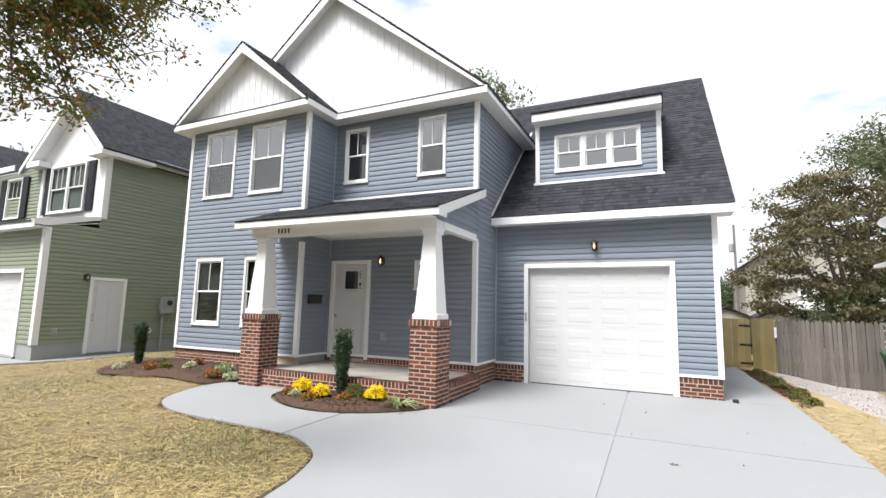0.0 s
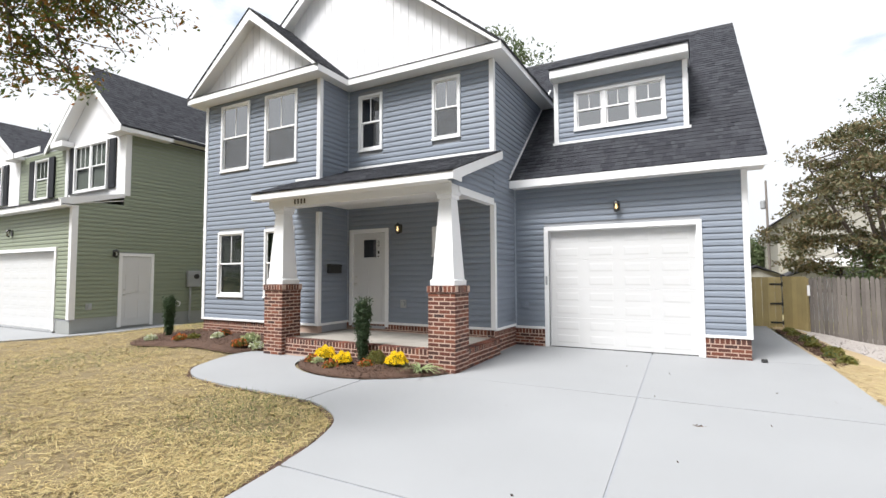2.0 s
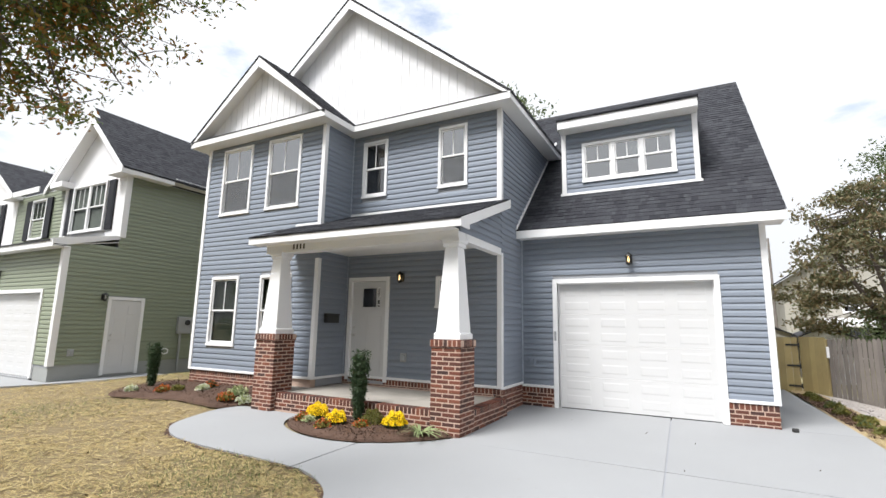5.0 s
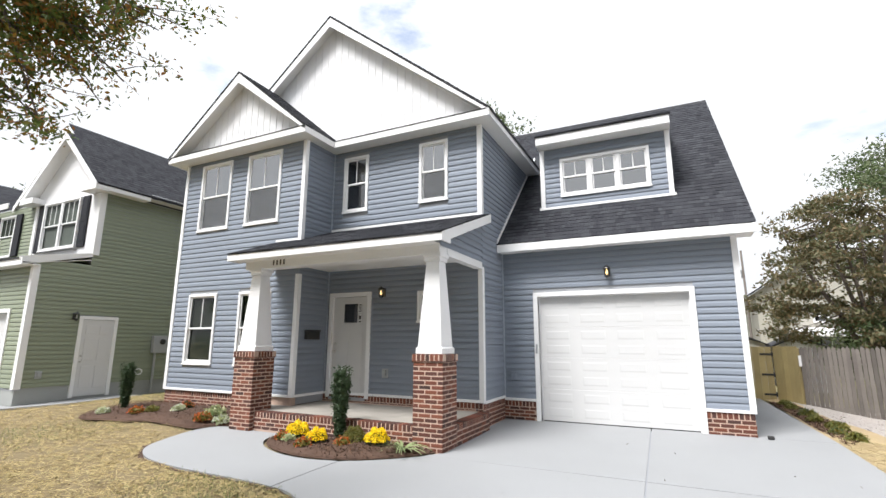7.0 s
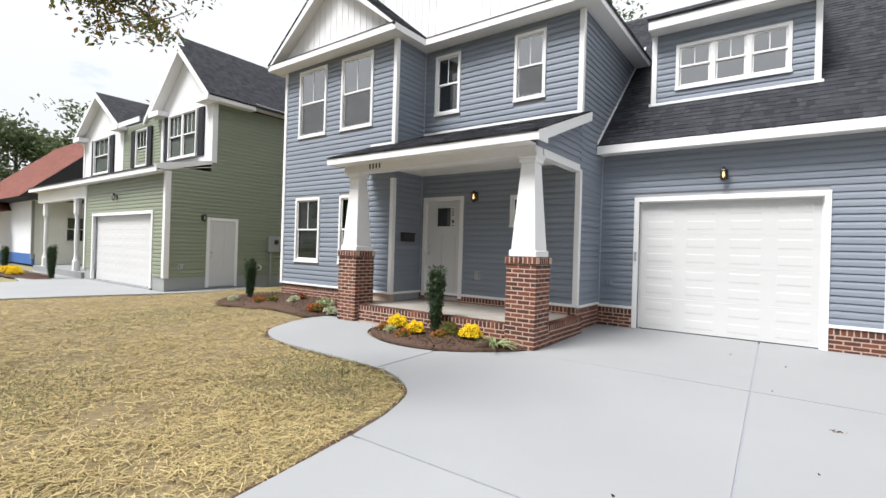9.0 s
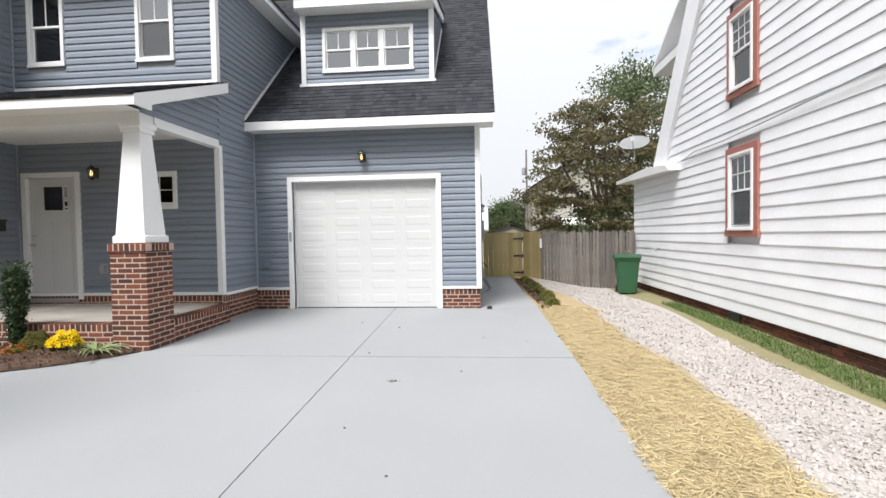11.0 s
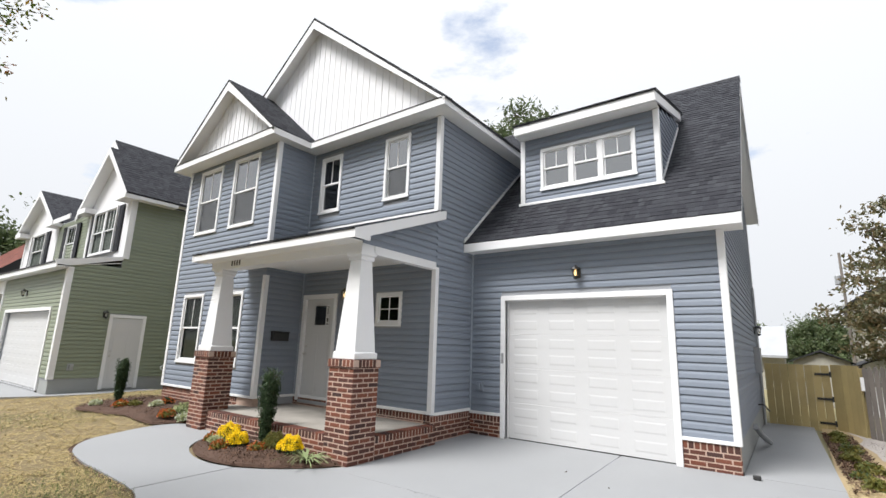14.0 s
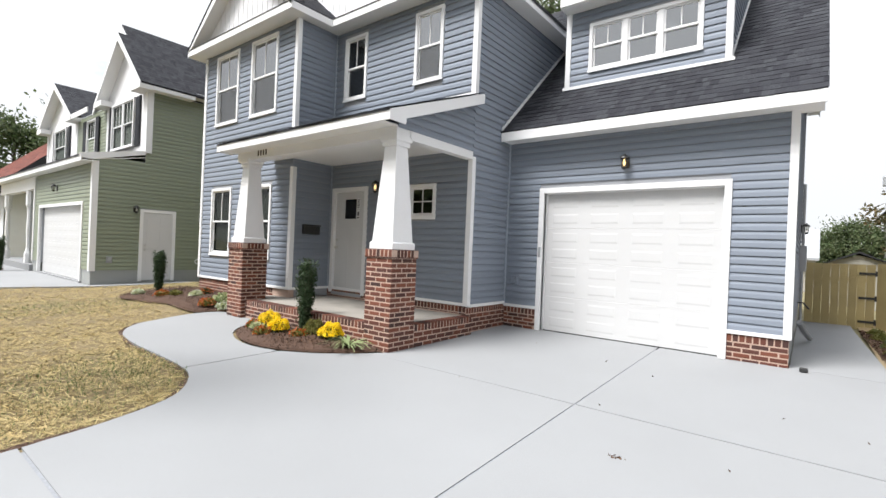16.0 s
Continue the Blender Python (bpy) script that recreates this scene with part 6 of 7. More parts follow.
def green_gable(xl, xr, y, peak, window_x, big):
    """A white gabled front with a sash pair between black shutters, its roof running back."""
    xp = (xl + xr) / 2
    z0 = 5.72
    g = part("gable_front", prism(bmesh.new(), [(xl, y, 3.84), (xr, y, 3.84), (xr, y, z0 + 0.27), (xp, y, peak - 0.03), (xl, y, z0 + 0.27)], (0, 0.15, 0)), M_GABLE, gh, "white gable front")
    wl, wr = window_x
    window(gh, "-y", y - 0.055, wl, wr, 4.12, 5.63, units=2 if big else 1, grid=(3, 1), glass=M_BLACKGLASS, screen=False, backing=True)
    for a, b in ((wl - 0.38, wl - 0.03), (wr + 0.03, wr + 0.38)):
        sh = part("shutter", boxes((a, b, y - 0.05, y - 0.005, 4.12, 5.63), bevel=0.006), M_SHUTTER, gh)
        part("shutter_panel", boxes((a + 0.05, b - 0.05, y - 0.06, y - 0.049, 4.27, 4.78), (a + 0.05, b - 0.05, y - 0.06, y - 0.049, 4.86, 5.54), bevel=0.006), M_SHUTTER, sh)
    o = 0.32
    for s, xe, xw in ((-1, xl - o, xl), (1, xr + o, xr)):
        ze = z0 - 0.02 + 0.12
        part("roof", prism(bmesh.new(), [(xe, y - o, ze), (xp, y - o, peak + 0.12), (xp, y - o, peak + 0.07), (xe, y - o, ze - 0.05)], (0, 7.0, 0)), M_ROOF, gh)
        d = Vector((xp - xe, 0, peak + 0.12 - ze))
        if s > 0:
            shingles(gh, (xe, y - o - 0.01, ze + 0.003), (0, 1, 0), d, 7.0, d.length, name="roof_shingles", seed=40 + int(big))
        part("rake_board", prism(bmesh.new(), [(xe, y - o - 0.025, ze - 0.03), (xp, y - o - 0.025, peak + 0.09), (xp, y - o - 0.025, peak - 0.13), (xe + s * -0.02, y - o - 0.025, ze - 0.17)], (0, 0.025, 0)), M_WHITE, gh)
        part("rake_soffit", prism(bmesh.new(), [(xe, y - o, ze - 0.10), (xp, y - o, peak + 0.0), (xp, y - o, peak - 0.02), (xe, y - o, ze - 0.12)], (0, o, 0)), M_SOFFIT, gh)
        part("eave_return", boxes((xe - 0.01, xe + s * -0.75, y - o - 0.03, y + 0.02, z0 - 0.08, z0 + 0.10)), M_WHITE, gh)
        part("eave", boxes((min(xe, xw) - 0.005, max(xe, xw), y + 0.0, y + 1.2, z0 - 0.06, z0 + 0.08)), M_WHITE, gh)
    for x in (xl, xr - 0.1):
        part("corner_board", boxes((x - 0.03, x + 0.13, y - 0.03, y + 0.1, 3.84, z0)), M_WHITE, gh)


green_gable(-15.25, -11.80, GB, 7.60, (-14.62, -12.68), True)
green_gable(-23.0, -18.6, GB, 7.35, (-21.6, -19.9), False)
# the main roof behind it, with its own gable end
gmid = part("wall", boxes((-18.55, -15.3, GB + 0.0, GB + 0.02, 3.84, 5.75)), M_SHEATH, gh, "sage-green sided wall between the gables")
siding(gmid, GB, "-y", -18.55, -15.3, 3.86, 5.72, material=M_GREEN)
window(gh, "-y", GB - 0.03, -17.35, -16.35, 4.12, 5.5, grid=(3, 1), glass=M_BLACKGLASS, screen=False, backing=True)
for a, b in ((-17.73, -17.38), (-16.32, -15.97)):
    part("shutter", boxes((a, b, GB - 0.08, GB - 0.03, 4.12, 5.5), bevel=0.006), M_SHUTTER, gh)
part("fascia", boxes((-18.6, -16.4, GB - 0.32, GB - 0.29, 5.66, 5.84)), M_WHITE, gh)
GRX, GRZ_, GRE, GRF = -14.1, 8.22, 5.835, GB - 0.06
part("gable_front", prism(bmesh.new(), [(GX - 0.16, GB + 0.26, 5.7), (GRX, GB + 0.26, GRZ_ - 0.12), (-16.4, GB + 0.26, 5.7)], (0, 0.1, 0)), M_GABLE, gh, "white gable end")
for xe in (GX + 0.32, 2 * GRX - GX - 0.32):
    part("roof", prism(bmesh.new(), [(xe, GRF, GRE), (GRX, GRF, GRZ_), (GRX, GRF, GRZ_ - 0.06), (xe, GRF, GRE - 0.06)], (0, 11.2, 0)), M_ROOF, gh)
    part("rake_board", prism(bmesh.new(), [(xe, GRF - 0.025, GRE - 0.05), (GRX, GRF - 0.025, GRZ_ - 0.04), (GRX, GRF - 0.025, GRZ_ - 0.26), (xe, GRF - 0.025, GRE - 0.22)], (0, 0.025, 0)), M_WHITE, gh)
    part("rake_soffit", prism(bmesh.new(), [(xe, GRF, GRE - 0.10), (GRX, GRF, GRZ_ - 0.10), (GRX, GRF, GRZ_ - 0.12), (xe, GRF, GRE - 0.12)], (0, 0.33, 0)), M_SOFFIT, gh)
d = Vector((GRX - GX - 0.32, 0, GRZ_ - GRE))
shingles(gh, (GX + 0.33, GRF - 0.01, GRE + 0.005), (0, 1, 0), d, 11.2, d.length, name="roof_shingles", seed=44)
part("eave", boxes((GX, GX + 0.32, GB + 1.25, 9.0, 5.76, 5.90)), M_WHITE, gh)
wall_lantern("black wall lantern beside the green house's side door", (GX + 0.018, -2.36, 2.14), "+x", False)
wall_lantern("black wall lantern over the green house's garage door", (-15.4, GF - 0.018, 2.8), "-y", False)
outlet_box("grey outlet cover on the green wall", (GX + 0.018, -2.97, 0.66), "+x", M_GREYMETAL)
mt = thing("electric_meter", "grey electric meter box with a conduit below", "meter", pose(GX + 0.02, 0.02, 1.4, 0, 0, 90))
part("box", boxes((-0.22, 0.22, -0.13, 0, -0.26, 0.26), bevel=0.012), M_GREYMETAL, mt)
dial = lathe(bmesh.new(), [(0.085, 0.0), (0.085, 0.03), (0.07, 0.05)], 16)
bmesh.ops.rotate(dial, verts=dial.verts, cent=(0, 0, 0), matrix=Matrix.Rotation(radians(90), 3, "X"))
bmesh.ops.translate(dial, verts=dial.verts, vec=(0.06, -0.13, 0.08))
part("dial", dial, M_BLACK, mt)
part("conduit", tube(bmesh.new(), [(-0.1, -0.06, -0.26), (-0.1, -0.06, -1.4)], [0.035, 0.035], 8), M_GREYMETAL, mt)
hose = thing("hose_reel", "coiled white hose on a wall hook", "hose", pose(GX + 0.06, -0.55, 0.62, 0, 0, 90))
part("coil", tube(bmesh.new(), [(math.cos(k * 0.6) * 0.11, -0.04 - 0.002 * k, math.sin(k * 0.6) * 0.08) for k in range(24)], [0.012] * 24, 6), M_WHITE, hose)
gd = thing("neighbour_driveway", "pale concrete driveway of the green house", "driveway", kind="structure")
part("concrete_slab", outline_sheet(bmesh.new(), [(-10.7, -1.0), (-10.9, -2.6), (-11.5, -3.5), (-12.2, -5.0), (-12.9, -7.0), (-13.2, -18.0), (-18.2, -18.0), (-18.2, -5.2), (-24.4, -4.4), (-24.4, -3.42), (-11.84, -3.42), (-11.84, -1.0)], ground_z, 0.1, 0.012), M_CONCRETE, gd)
part("concrete_slab", boxes((-17.45, -12.72, GF - 0.02, GF + 0.2, -0.3, -0.002)), M_CONCRETE, gd)
mulch_bed("mulch bed along the green house's porch", [(-25.2, -4.1), (-25.2, -5.0), (-23.0, -5.1), (-20.6, -5.05), (-18.8, -4.75), (-18.5, -4.3), (-19.5, -3.95), (-22.0, -3.9)])
for i, (x, y) in enumerate(((-22.6, -4.7), (-21.9, -4.6), (-21.2, -4.75))):
    mum("yellow chrysanthemum by the green house's porch", x, y, ground_z(x, y), 0.26, M_PETAL_Y, 60 + i)
holly("upright holly by the green house's garage", -18.9, -4.2, ground_z(-18.9, -4.2), 1.25, 65)
holly("upright holly by the green house's porch", -24.6, -4.4, ground_z(-24.6, -4.4), 1.1, 66)

# ---- farther houses, car, pole ----
rh = thing("red_roofed_house", "white house with a red-brown shingle roof and blue base trim", "house")
part("wall", boxes((-42.0, -29.0, -2.5, 6.5, 0.0, 3.4)), M_LAP, rh)
part("base_band", boxes((-42.05, -28.95, -2.56, -2.44, 0.0, 0.55)), M_BLUEPAINT, rh, "blue painted base board")
rr = part("roof", prism(bmesh.new(), [(-27.6, -3.4, 3.35), (-27.6, 1.8, 8.2), (-27.6, 7.2, 3.35)], (-15.3, 0, 0)), M_ROOF, rh)
d = Vector((0, 5.2, 4.85))
shingles(rh, (-42.9, -3.42, 3.37), (1, 0, 0), d, 15.3, d.length, name="roof_shingles", material=M_RED_SHINGLE, exposure=0.2, seed=50)
part("porch_roof", prism(bmesh.new(), [(-33.5, -5.6, 2.9), (-36.0, -5.6, 4.3), (-38.5, -5.6, 2.9)], (0, 3.2, 0)), M_RED_SHINGLE, rh)
part("porch_gable", prism(bmesh.new(), [(-33.8, -5.64, 2.85), (-36.0, -5.64, 4.1), (-38.2, -5.64, 2.85)], (0, 0.04, 0)), M_WHITE, rh)
part("downspout", boxes((-28.99, -28.88, -2.62, -2.5, 0.3, 3.3)), M_GREYMETAL, rh)
window(rh, "+x", -28.945, -1.2, -0.2, 1.2, 2.6, glass=M_DARKGLASS, backing=True)
car = thing("parked_car", "blue parked car, mostly hidden", "car", pose(-33.0, -5.0, ground_z(-33, -5)))
cb = prism(bmesh.new(), [(-2.1, -0.85, 0.35), (2.1, -0.85, 0.35), (2.15, -0.85, 0.8), (1.1, -0.85, 0.95), (0.5, -0.85, 1.42), (-1.2, -0.85, 1.42), (-1.9, -0.85, 0.98), (-2.15, -0.85, 0.8)], (0, 1.7, 0))
bmesh.ops.bevel(cb, geom=cb.edges[:], offset=0.06, segments=2, affect="EDGES")
part("body", cb, M_CAR, car)
for x in (-1.3, 1.35):
    for y in (-0.86, 0.86):
        wl_ = lathe(bmesh.new(), [(0.2, -0.09), (0.31, -0.09), (0.33, 0), (0.31, 0.09), (0.2, 0.09)], 16)
        bmesh.ops.rotate(wl_, verts=wl_.verts, cent=(0, 0, 0), matrix=Matrix.Rotation(radians(90), 3, "X"))
        bmesh.ops.translate(wl_, verts=wl_.verts, vec=(x, y, 0.33))
        part("wheel", wl_, M_RUBBER, car)
part("side_window", boxes((-1.05, 0.35, -0.87, 0.87, 1.0, 1.33)), M_DARKGLASS, car)


def far_house(label, x0, x1, y0, y1, h, peak, wall, roof, wins=(), over=0.35):
    f = thing("far_house", label, "house", group="houses behind the fence")
    xm = (x0 + x1) / 2
    part("wall", prism(bmesh.new(), [(x0, y0, -0.6), (x1, y0, -0.6), (x1, y0, h), (xm, y0, peak - 0.1), (x0, y0, h)], (0, y1 - y0, 0)), wall, f)
    for xe in (x0 - over, x1 + over):
        part("roof", prism(bmesh.new(), [(xe, y0 - over, h - 0.3 * over), (xm, y0 - over, peak + 0.03), (xm, y0 - over, peak - 0.22 * over), (xe, y0 - over, h - 0.52 * over)], (0, y1 - y0 + 2 * over, 0)), roof, f)
    for a, b, c, e in wins:
        window(f, "-y", y0 - 0.055, a, b, c, e, glass=M_DARKGLASS, screen=False, backing=True)
    return f


# The second, wide window is added as dark panes for the shade under the awning.
far_house("cream house behind the fence, half hidden by trees", 7.0, 14.2, 24.0, 32.0, 4.5, 7.0, M_FARWALL, M_ROOF, ((9.6, 10.35, 2.65, 3.4), (9.2, 11.4, 0.2, 1.95)))
far_house("white garden shed behind the grey fence", 6.1, 7.7, 14.0, 16.5, 1.40, 1.80, M_LAP, M_ROOF, over=0.15)
far_house("low pale shed behind the pine gate", 4.2, 5.8, 14.0, 16.5, 1.48, 1.84, M_FARWALL, M_ROOF, over=0.15)
gy = thing("far_house", "house with a pale grey shingle roof behind the gate", "house", group="houses behind the fence")
part("wall", boxes((-4.0, 3.8, 22.4, 27.6, -0.6, 1.7)), M_FARWALL, gy)
for y0, y1 in ((22.0, 25.0), (28.0, 25.0)):
    part("roof", prism(bmesh.new(), [(-4.2, y0, 1.68), (-4.2, y1, 3.3), (-4.2, y1, 3.2), (-4.2, y0, 1.56)], (8.15, 0, 0)), M_PALEROOF, gy)
awn = thing("porch_awning", "white porch roof on the cream house", "awning")
part("sheet", prism(bmesh.new(), [(8.6, 22.4, 2.02), (8.6, 24.0, 2.38), (8.6, 24.0, 2.30), (8.6, 22.4, 1.90)], (4.4, 0, 0)), M_WHITE, awn)
for x in (8.8, 12.8):
    part("post", boxes((x, x + 0.1, 22.5, 22.6, -0.6, 1.96)), M_WHITE, awn)
pole = thing("utility_pole", "tall grey utility pole with a transformer", "pole")
part("shaft", tube(bmesh.new(), [(6.8, 26.0, -0.6), (6.75, 26.0, 7.4)], [0.085, 0.06], 8), M_OLDWOOD, pole)
part("transformer", lathe(bmesh.new(), [(0.12, 0), (0.14, 0.04), (0.14, 0.5), (0.09, 0.56)], 12, (6.56, 26, 5.6)), M_GREYMETAL, pole)

# conduits on the garage's side wall
sl = wall_lantern("black wall lantern on the garage side wall", (XG + 0.018 - SK * 5.9, 5.9, 2.16), "+x", False)
pipe = thing("wall_conduit", "grey conduit and meter on the garage side wall", "conduit")
part("pipe", tube(bmesh.new(), [(XG - 0.01, 6.1, 0.0), (XG - 0.01, 6.1, 3.2)], [0.03, 0.03], 8), M_GREYMETAL, pipe)
part("box", boxes((XG - 0.05, XG + 0.08, 5.0, 5.35, 1.2, 1.75), bevel=0.01), M_GREYMETAL, pipe)
hw = thing("hose_bib", "black hose bib low on the garage side wall", "tap", pose(XG - 0.04, 4.8, 0.55))
part("spout", tube(bmesh.new(), [(0, 0, 0), (0.1, 0, 0), (0.2, -0.05, -0.12)], [0.016] * 3, 6), M_BLACK, hw)
dsp = thing("splash_pipe", "grey corrugated pipe at the garage side wall", "pipe")
part("pipe", tube(bmesh.new(), [(XG + 0.07, 1.9, 0.42), (XG + 0.12, 2.3, 0.25), (XG + 0.2, 2.9, 0.06)], [0.045] * 3, 8), M_GREYMETAL, dsp)
stop = thing("door_stop", "small black rubber block on the concrete", "block", pose(3.78, -0.12, 0.0))
part("block", boxes((-0.045, 0.045, -0.03, 0.03, 0.0, 0.055), bevel=0.01), M_RUBBER, stop)
scatter("debris", "dry leaf bits scattered on the driveway", "leaves", points_in([(-0.2, -9), (4.6, -9), (4.6, -1), (0, -1)], 26, 71, lambda x, y: ground_z(x, y) + 0.006), leafy(0.035), M_CHIP)
cr = np.random.default_rng(5).normal(0, 0.02, (16, 3)) * np.array([1.6, 0.8, 0.0]) + np.array([2.81, -4.18, ground_z(0, -4.18) + 0.004])
scatter("debris", "crushed dry leaf on the driveway", "leaves", cr, leafy(0.03), M_CHIP)


# ---- trees ----
def tree(label, base, height, spread, low, material, seed, limbs=11, twigs=7, per=70, size=0.16, clump=0.55, trunk=0.22, category="tree"):
    """A tapered trunk, limbs that fork into twigs, and clumps of leaves at their ends, with gaps."""
    rng = np.random.default_rng(seed)
    t = thing("tree", label, category, pose(*base), group="trees")
    wood = bmesh.new()
    lean = rng.normal(0, 0.04, 2)
    tr = [(lean[0] * height * s + 0.12 * math.sin(s * 5 + seed), lean[1] * height * s + 0.1 * math.cos(s * 4 + seed), height * 0.82 * s - (0.3 if s == 0 else 0)) for s in (0, 0.15, 0.35, 0.55, 0.75, 1)]
    tube(wood, tr, [trunk * k for k in (1.25, 0.95, 0.75, 0.55, 0.35, 0.12)], 9)
    part("trunk", wood, M_BARK, t)
    pts = []
    for k in range(limbs):
        s = low + (0.95 - low) * (k + 0.5) / limbs
        i = min(int(s * 5), 4)
        a = k * 2.4 + rng.uniform(-0.4, 0.4)
        p0 = np.array(tr[i]) * (1 - (s * 5 - i)) + np.array(tr[i + 1]) * (s * 5 - i)
        r = spread * math.sin(math.pi * min(0.28 + 0.68 * (s - low) / (1 - low), 0.97)) * rng.uniform(0.7, 1.15)
        end = p0 + np.array([math.cos(a) * r, math.sin(a) * r, r * rng.uniform(0.25, 0.6)])
        mid = (p0 + end) / 2 + np.array([0, 0, r * 0.12]) + rng.normal(0, 0.08 * r, 3)
        limb = bmesh.new()
        w = trunk * 0.38 * (1 - 0.5 * s)
        tube(limb, [p0, mid, end], [w, w * 0.6, w * 0.2], 6)
        for q in range(twigs):
            f = rng.uniform(0.35, 1.0)
            b = p0 * (1 - f) ** 2 + 2 * mid * f * (1 - f) + end * f * f
            e = b + rng.normal(0, 1, 3) * np.array([1, 1, 0.55]) * spread * 0.22
            tube(limb, [b, (b + e) / 2 + rng.normal(0, 0.05, 3), e], [w * 0.3, w * 0.2, w * 0.08], 4)
            n = int(per * rng.uniform(0.5, 1.4))
            u = rng.uniform(0.3, 1.1, n)[:, None]
            pts.append(b * (1 - u) + e * u + rng.normal(0, clump, (n, 3)) * np.array([1, 1, 0.5]))
        part("limb", limb, M_BARK, t)
    scatter("crown", "", "", np.concatenate(pts), leafy(size), material, t)
    return t


def layered_tree(label, base, seed):
    """Several bare stems that carry flat shelves of leaves, with sky between the shelves."""
    rng = np.random.default_rng(seed)
    t = thing("tree", label, "tree", pose(*base), group="trees")
    pts = []
    stems = []
    for k in range(5):
        a = k * 1.26 + 0.5
        out = 0.5 + 0.5 * (k % 3)
        path = [np.array(p) for p in ((0.1 * math.cos(a), 0.1 * math.sin(a), -0.3), (0.25 * math.cos(a), 0.25 * math.sin(a), 1.2), (0.5 * out * math.cos(a) - 0.2, 0.5 * out * math.sin(a), 3.0), (out * math.cos(a) - 0.4, out * math.sin(a), 5.0), (1.3 * out * math.cos(a) - 0.5, 1.3 * out * math.sin(a), 6.4))]
        part("trunk", tube(bmesh.new(), path, [0.13, 0.11, 0.085, 0.05, 0.02], 7), M_BARK, t)
        stems.append(path)
    for k in range(50):
        f = (k + rng.uniform(0, 1)) / 50
        z = 2.5 + 4.9 * f
        reach = 3.3 * math.sin(math.pi * (0.36 + 0.50 * f)) ** 0.7 * rng.uniform(0.35, 1.0) * (0.8 if f < 0.25 else 1)
        a = k * 2.399 + rng.uniform(-0.3, 0.3)
        e = np.array([math.cos(a) * reach - 0.4, math.sin(a) * reach, z - 0.22 * reach])
        path = stems[k % 5]
        b = path[2] * (1 - f) + path[4] * f if f > 0.3 else path[2]
        mid = (b + e) / 2 + np.array([0, 0, 0.25])
        limb = part("limb", tube(bmesh.new(), [b, mid, e], [0.035, 0.022, 0.006], 5), M_BARK, t)
        for q in range(6):
            o = e + rng.normal(0, 1, 3) * np.array([0.48, 0.48, 0.17])
            n = int(rng.uniform(30, 120))
            pts.append(o + rng.normal(0, 1, (n, 3)) * np.array([0.22, 0.22, 0.09]))
            s_ = mid * 0.3 + e * 0.7
            part("twig", tube(bmesh.new(), [s_, (s_ + o) / 2, o], [0.012, 0.008, 0.003], 4), M_BARK, limb)
    scatter("crown", "", "", np.concatenate(pts), leafy(0.17), M_LEAF_RUST, t)
    return t


layered_tree("spreading tree with flat shelves of rusty leaves behind the fence", (9.0, 12.5, -0.5), 3)
tree("dark green bushy tree close behind the fence", (9.4, 11.8, -0.5), 4.0, 2.0, 0.1, M_LEAF_GREEN, 4, limbs=12, twigs=8, per=95, size=0.14, clump=0.3, trunk=0.12)
tree("taller green tree behind the rusty one", (11.5, 16.0, -0.5), 12.4, 3.6, 0.45, M_LEAF_GREEN, 5, limbs=15, twigs=9, per=110, size=0.18, clump=0.34)
tree("dense green tree in the back yard distance", (6.2, 33.0, -0.6), 5.6, 2.3, 0.1, M_LEAF_GREEN, 8, limbs=13, twigs=9, per=150, size=0.2, clump=0.42)
tree("dense green bush beyond the pine gate", (8.8, 30.0, -0.6), 5.0, 2.6, 0.1, M_LEAF_GREEN, 9, limbs=12, twigs=9, per=150, size=0.2, clump=0.42)
tree("low dense green tree beyond the pine gate", (4.4, 34.0, -0.6), 4.6, 1.8, 0.1, M_LEAF_GREEN, 10, limbs=11, twigs=8, per=120, size=0.2, clump=0.4)
tree("small green tree behind the pale roof", (2.3, 29.5, -0.6), 5.2, 1.5, 0.55, M_LEAF_GREEN, 11, limbs=8, twigs=6, per=70, size=0.18, clump=0.3)
tree("tall tree whose top shows over the roof", (-7.3, 14.2, -0.3), 18.4, 2.4, 0.74, M_LEAF_GREEN, 12, limbs=12, twigs=8, per=60, size=0.26, clump=0.45, trunk=0.3)
for i, (x, y, h) in enumerate(((-44, 14, 15.0), (-50, 9, 16.0), (-38, 20, 15.5), (-57, 2, 15.0), (-33, 24, 12.0))):
    tree("broad green tree beyond the red-roofed house", (x, y, -0.3), h, 6.0, 0.2, M_LEAF_GREEN, 20 + i, limbs=14, twigs=8, per=110, size=0.5, clump=0.9, trunk=0.35)

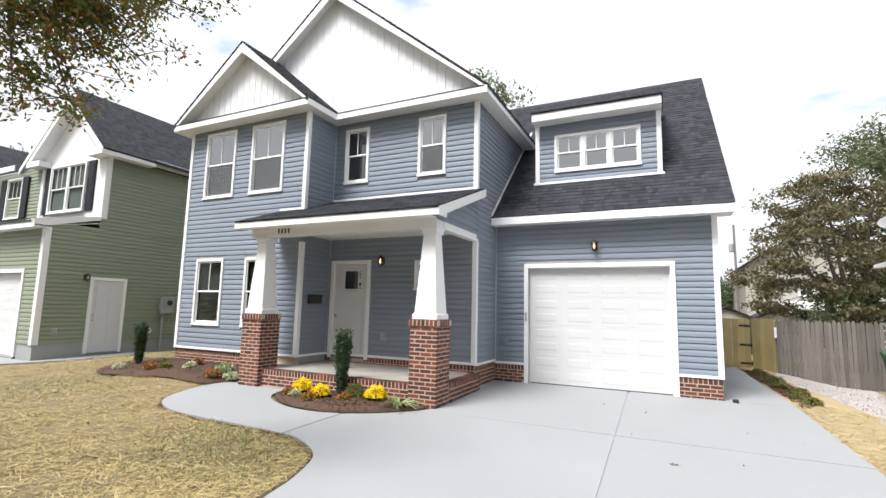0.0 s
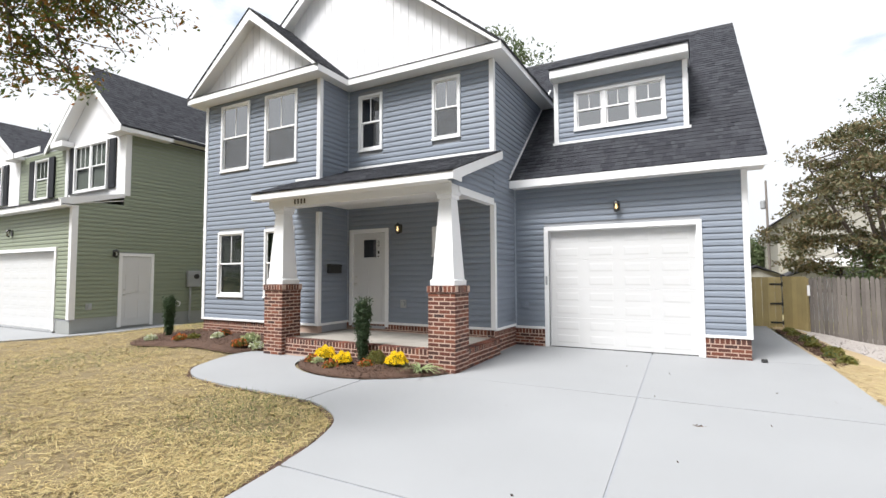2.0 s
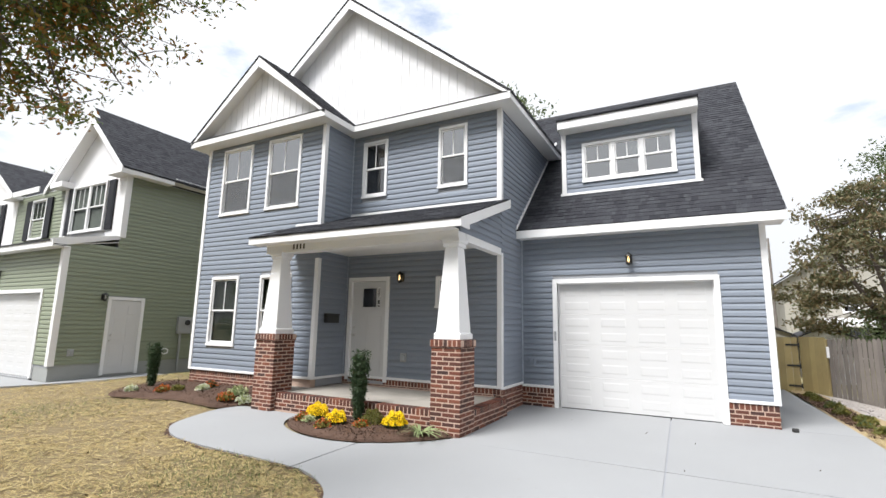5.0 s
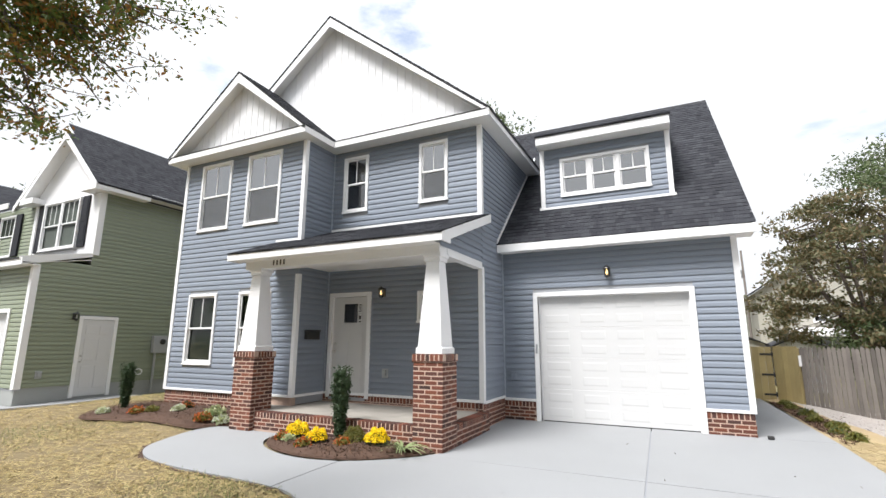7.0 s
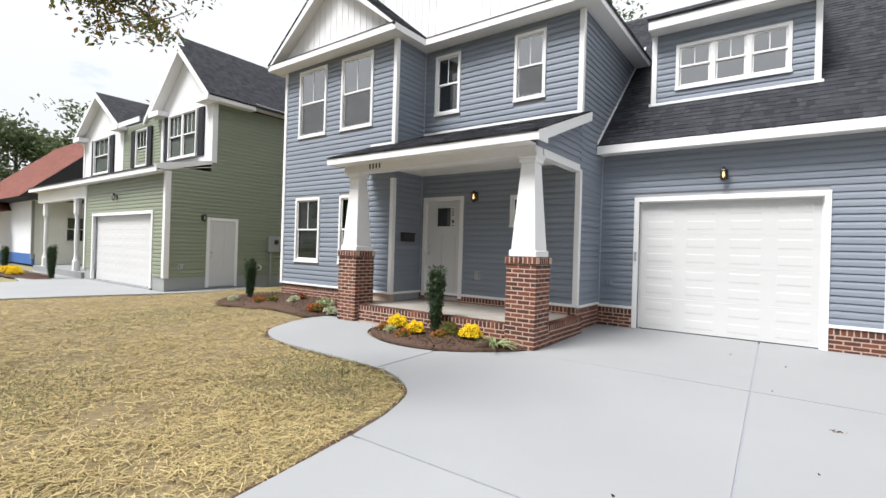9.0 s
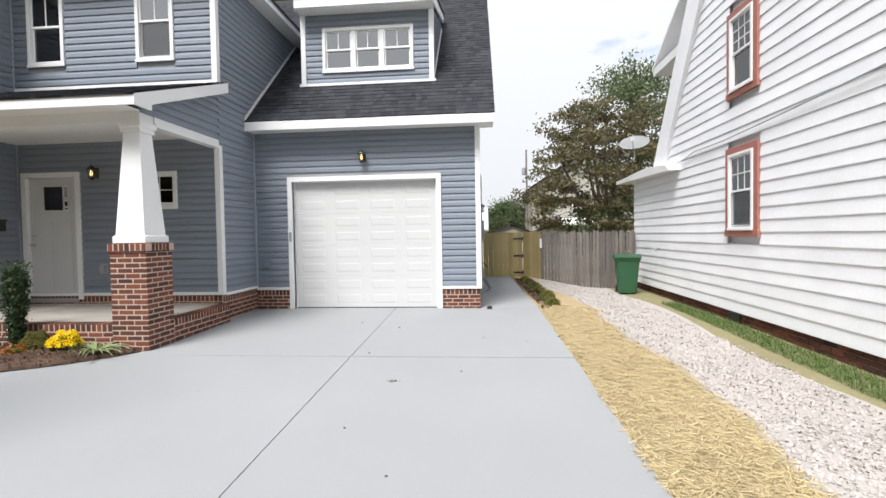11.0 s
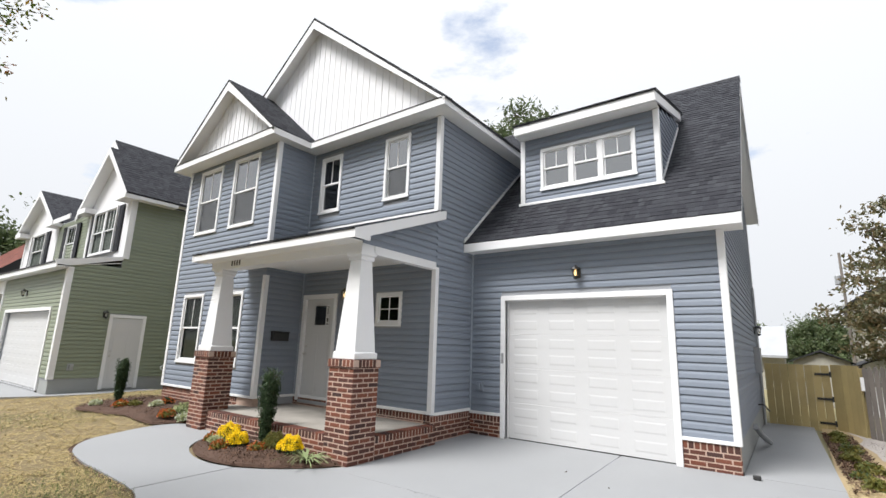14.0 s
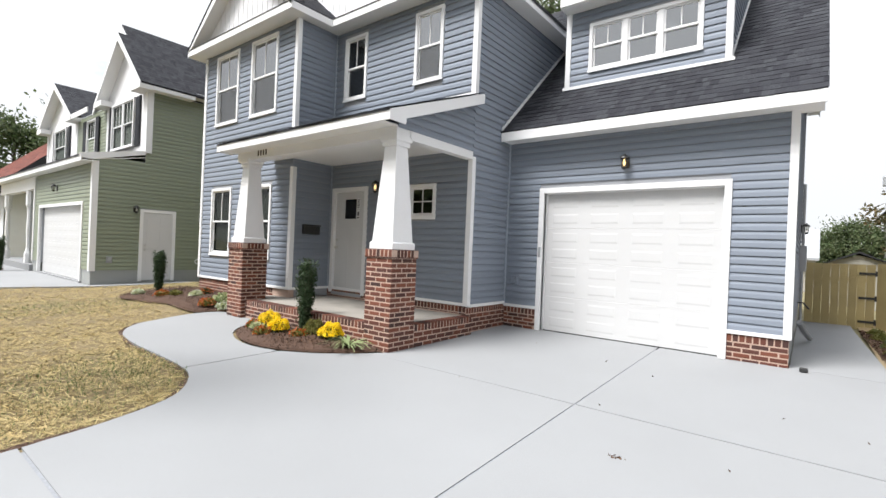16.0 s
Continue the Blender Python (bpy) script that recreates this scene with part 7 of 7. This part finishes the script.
# the oak whose branches reach over the lawn
oak = tree("oak beside the lawn, turning at the tips", (-7.0, -13.0, -0.25), 11.0, 5.0, 0.42, M_LEAF_OAK, 31, limbs=9, twigs=6, per=60, size=0.09, clump=0.4, trunk=0.32)
rng = np.random.default_rng(77)
bough = thing("oak_bough", "low oak bough with small green and rusty leaves", "branch")
wood = bmesh.new()
root = np.array([-6.9, -12.9, 4.6])
tube(wood, [root, (-5.2, -10.8, 5.3), (-3.6, -9.0, 5.2), (-2.6, -7.9, 4.7)], [0.12, 0.09, 0.06, 0.03], 8)
part("limb", wood, M_BARK, bough)
tips = [tuple(np.array([2.55, -9.48, 1.49]) + (np.array(p) - np.array([2.55, -9.48, 1.49])) * 0.88 + np.array([0.0, 0.1, 0.1])) for p in [(-2.39, -7.59, 4.27), (-2.17, -7.24, 4.37), (-2.48, -7.18, 3.75), (-2.74, -7.43, 3.34), (-2.67, -7.69, 3.77), (-1.84, -6.91, 4.61), (-2.34, -8.03, 4.75), (-1.96, -7.61, 4.92), (-3.1, -7.9, 3.5), (-3.2, -7.6, 4.3), (-1.6, -7.3, 5.1), (-2.9, -8.4, 4.2)]] + [(-2.1, -7.6, 3.15), (-1.42, -7.2, 4.25), (-1.85, -7.2, 3.85), (-1.65, -7.5, 4.05)]
pts = []
for n, e in enumerate(tips):
    e = np.array(e)
    b = np.array([-3.6, -9.0, 5.2]) if n % 2 else np.array([-2.75, -8.1, 4.8])
    tw = bmesh.new()
    mid = (b + e) / 2 + np.array([0, 0, 0.12])
    tube(tw, [b, mid, e], [0.03, 0.016, 0.005], 5)
    stem = part("twig", tw, M_BARK, bough)
    for q in range(11):
        f = rng.uniform(0.45, 1.0)
        s = b * (1 - f) ** 2 + 2 * mid * f * (1 - f) + e * f * f
        o = s + rng.normal(0, 0.32, 3) * np.array([1, 1, 0.45])
        part("side_twig", tube(bmesh.new(), [s, (s + o) / 2 + rng.normal(0, 0.03, 3), o], [0.007, 0.005, 0.002], 4), M_BARK, stem)
        m = int(rng.uniform(25, 135))
        u = rng.uniform(0.15, 1.05, m)[:, None]
        pts.append(s * (1 - u) + o * u + rng.normal(0, 0.06, (m, 3)))
scatter("foliage", "", "", np.concatenate(pts), leafy(0.058), M_LEAF_OAK, bough)

# dark line of trees across the street, behind the viewer
for i, (x, y, h) in enumerate(((-15, -27, 17), (-6, -29, 18), (3, -27, 17), (12, -28, 18), (21, -26, 17), (-25, -25, 17), (-11, -34, 19), (-1, -35, 19), (8, -34, 19), (17, -34, 19))):
    tree("street tree across the road", (x, y, -0.7), h * 0.72, 6.0, 0.08, M_LEAF_GREEN, 50 + i, limbs=15, twigs=8, per=90, size=0.85, clump=1.0, trunk=0.35)
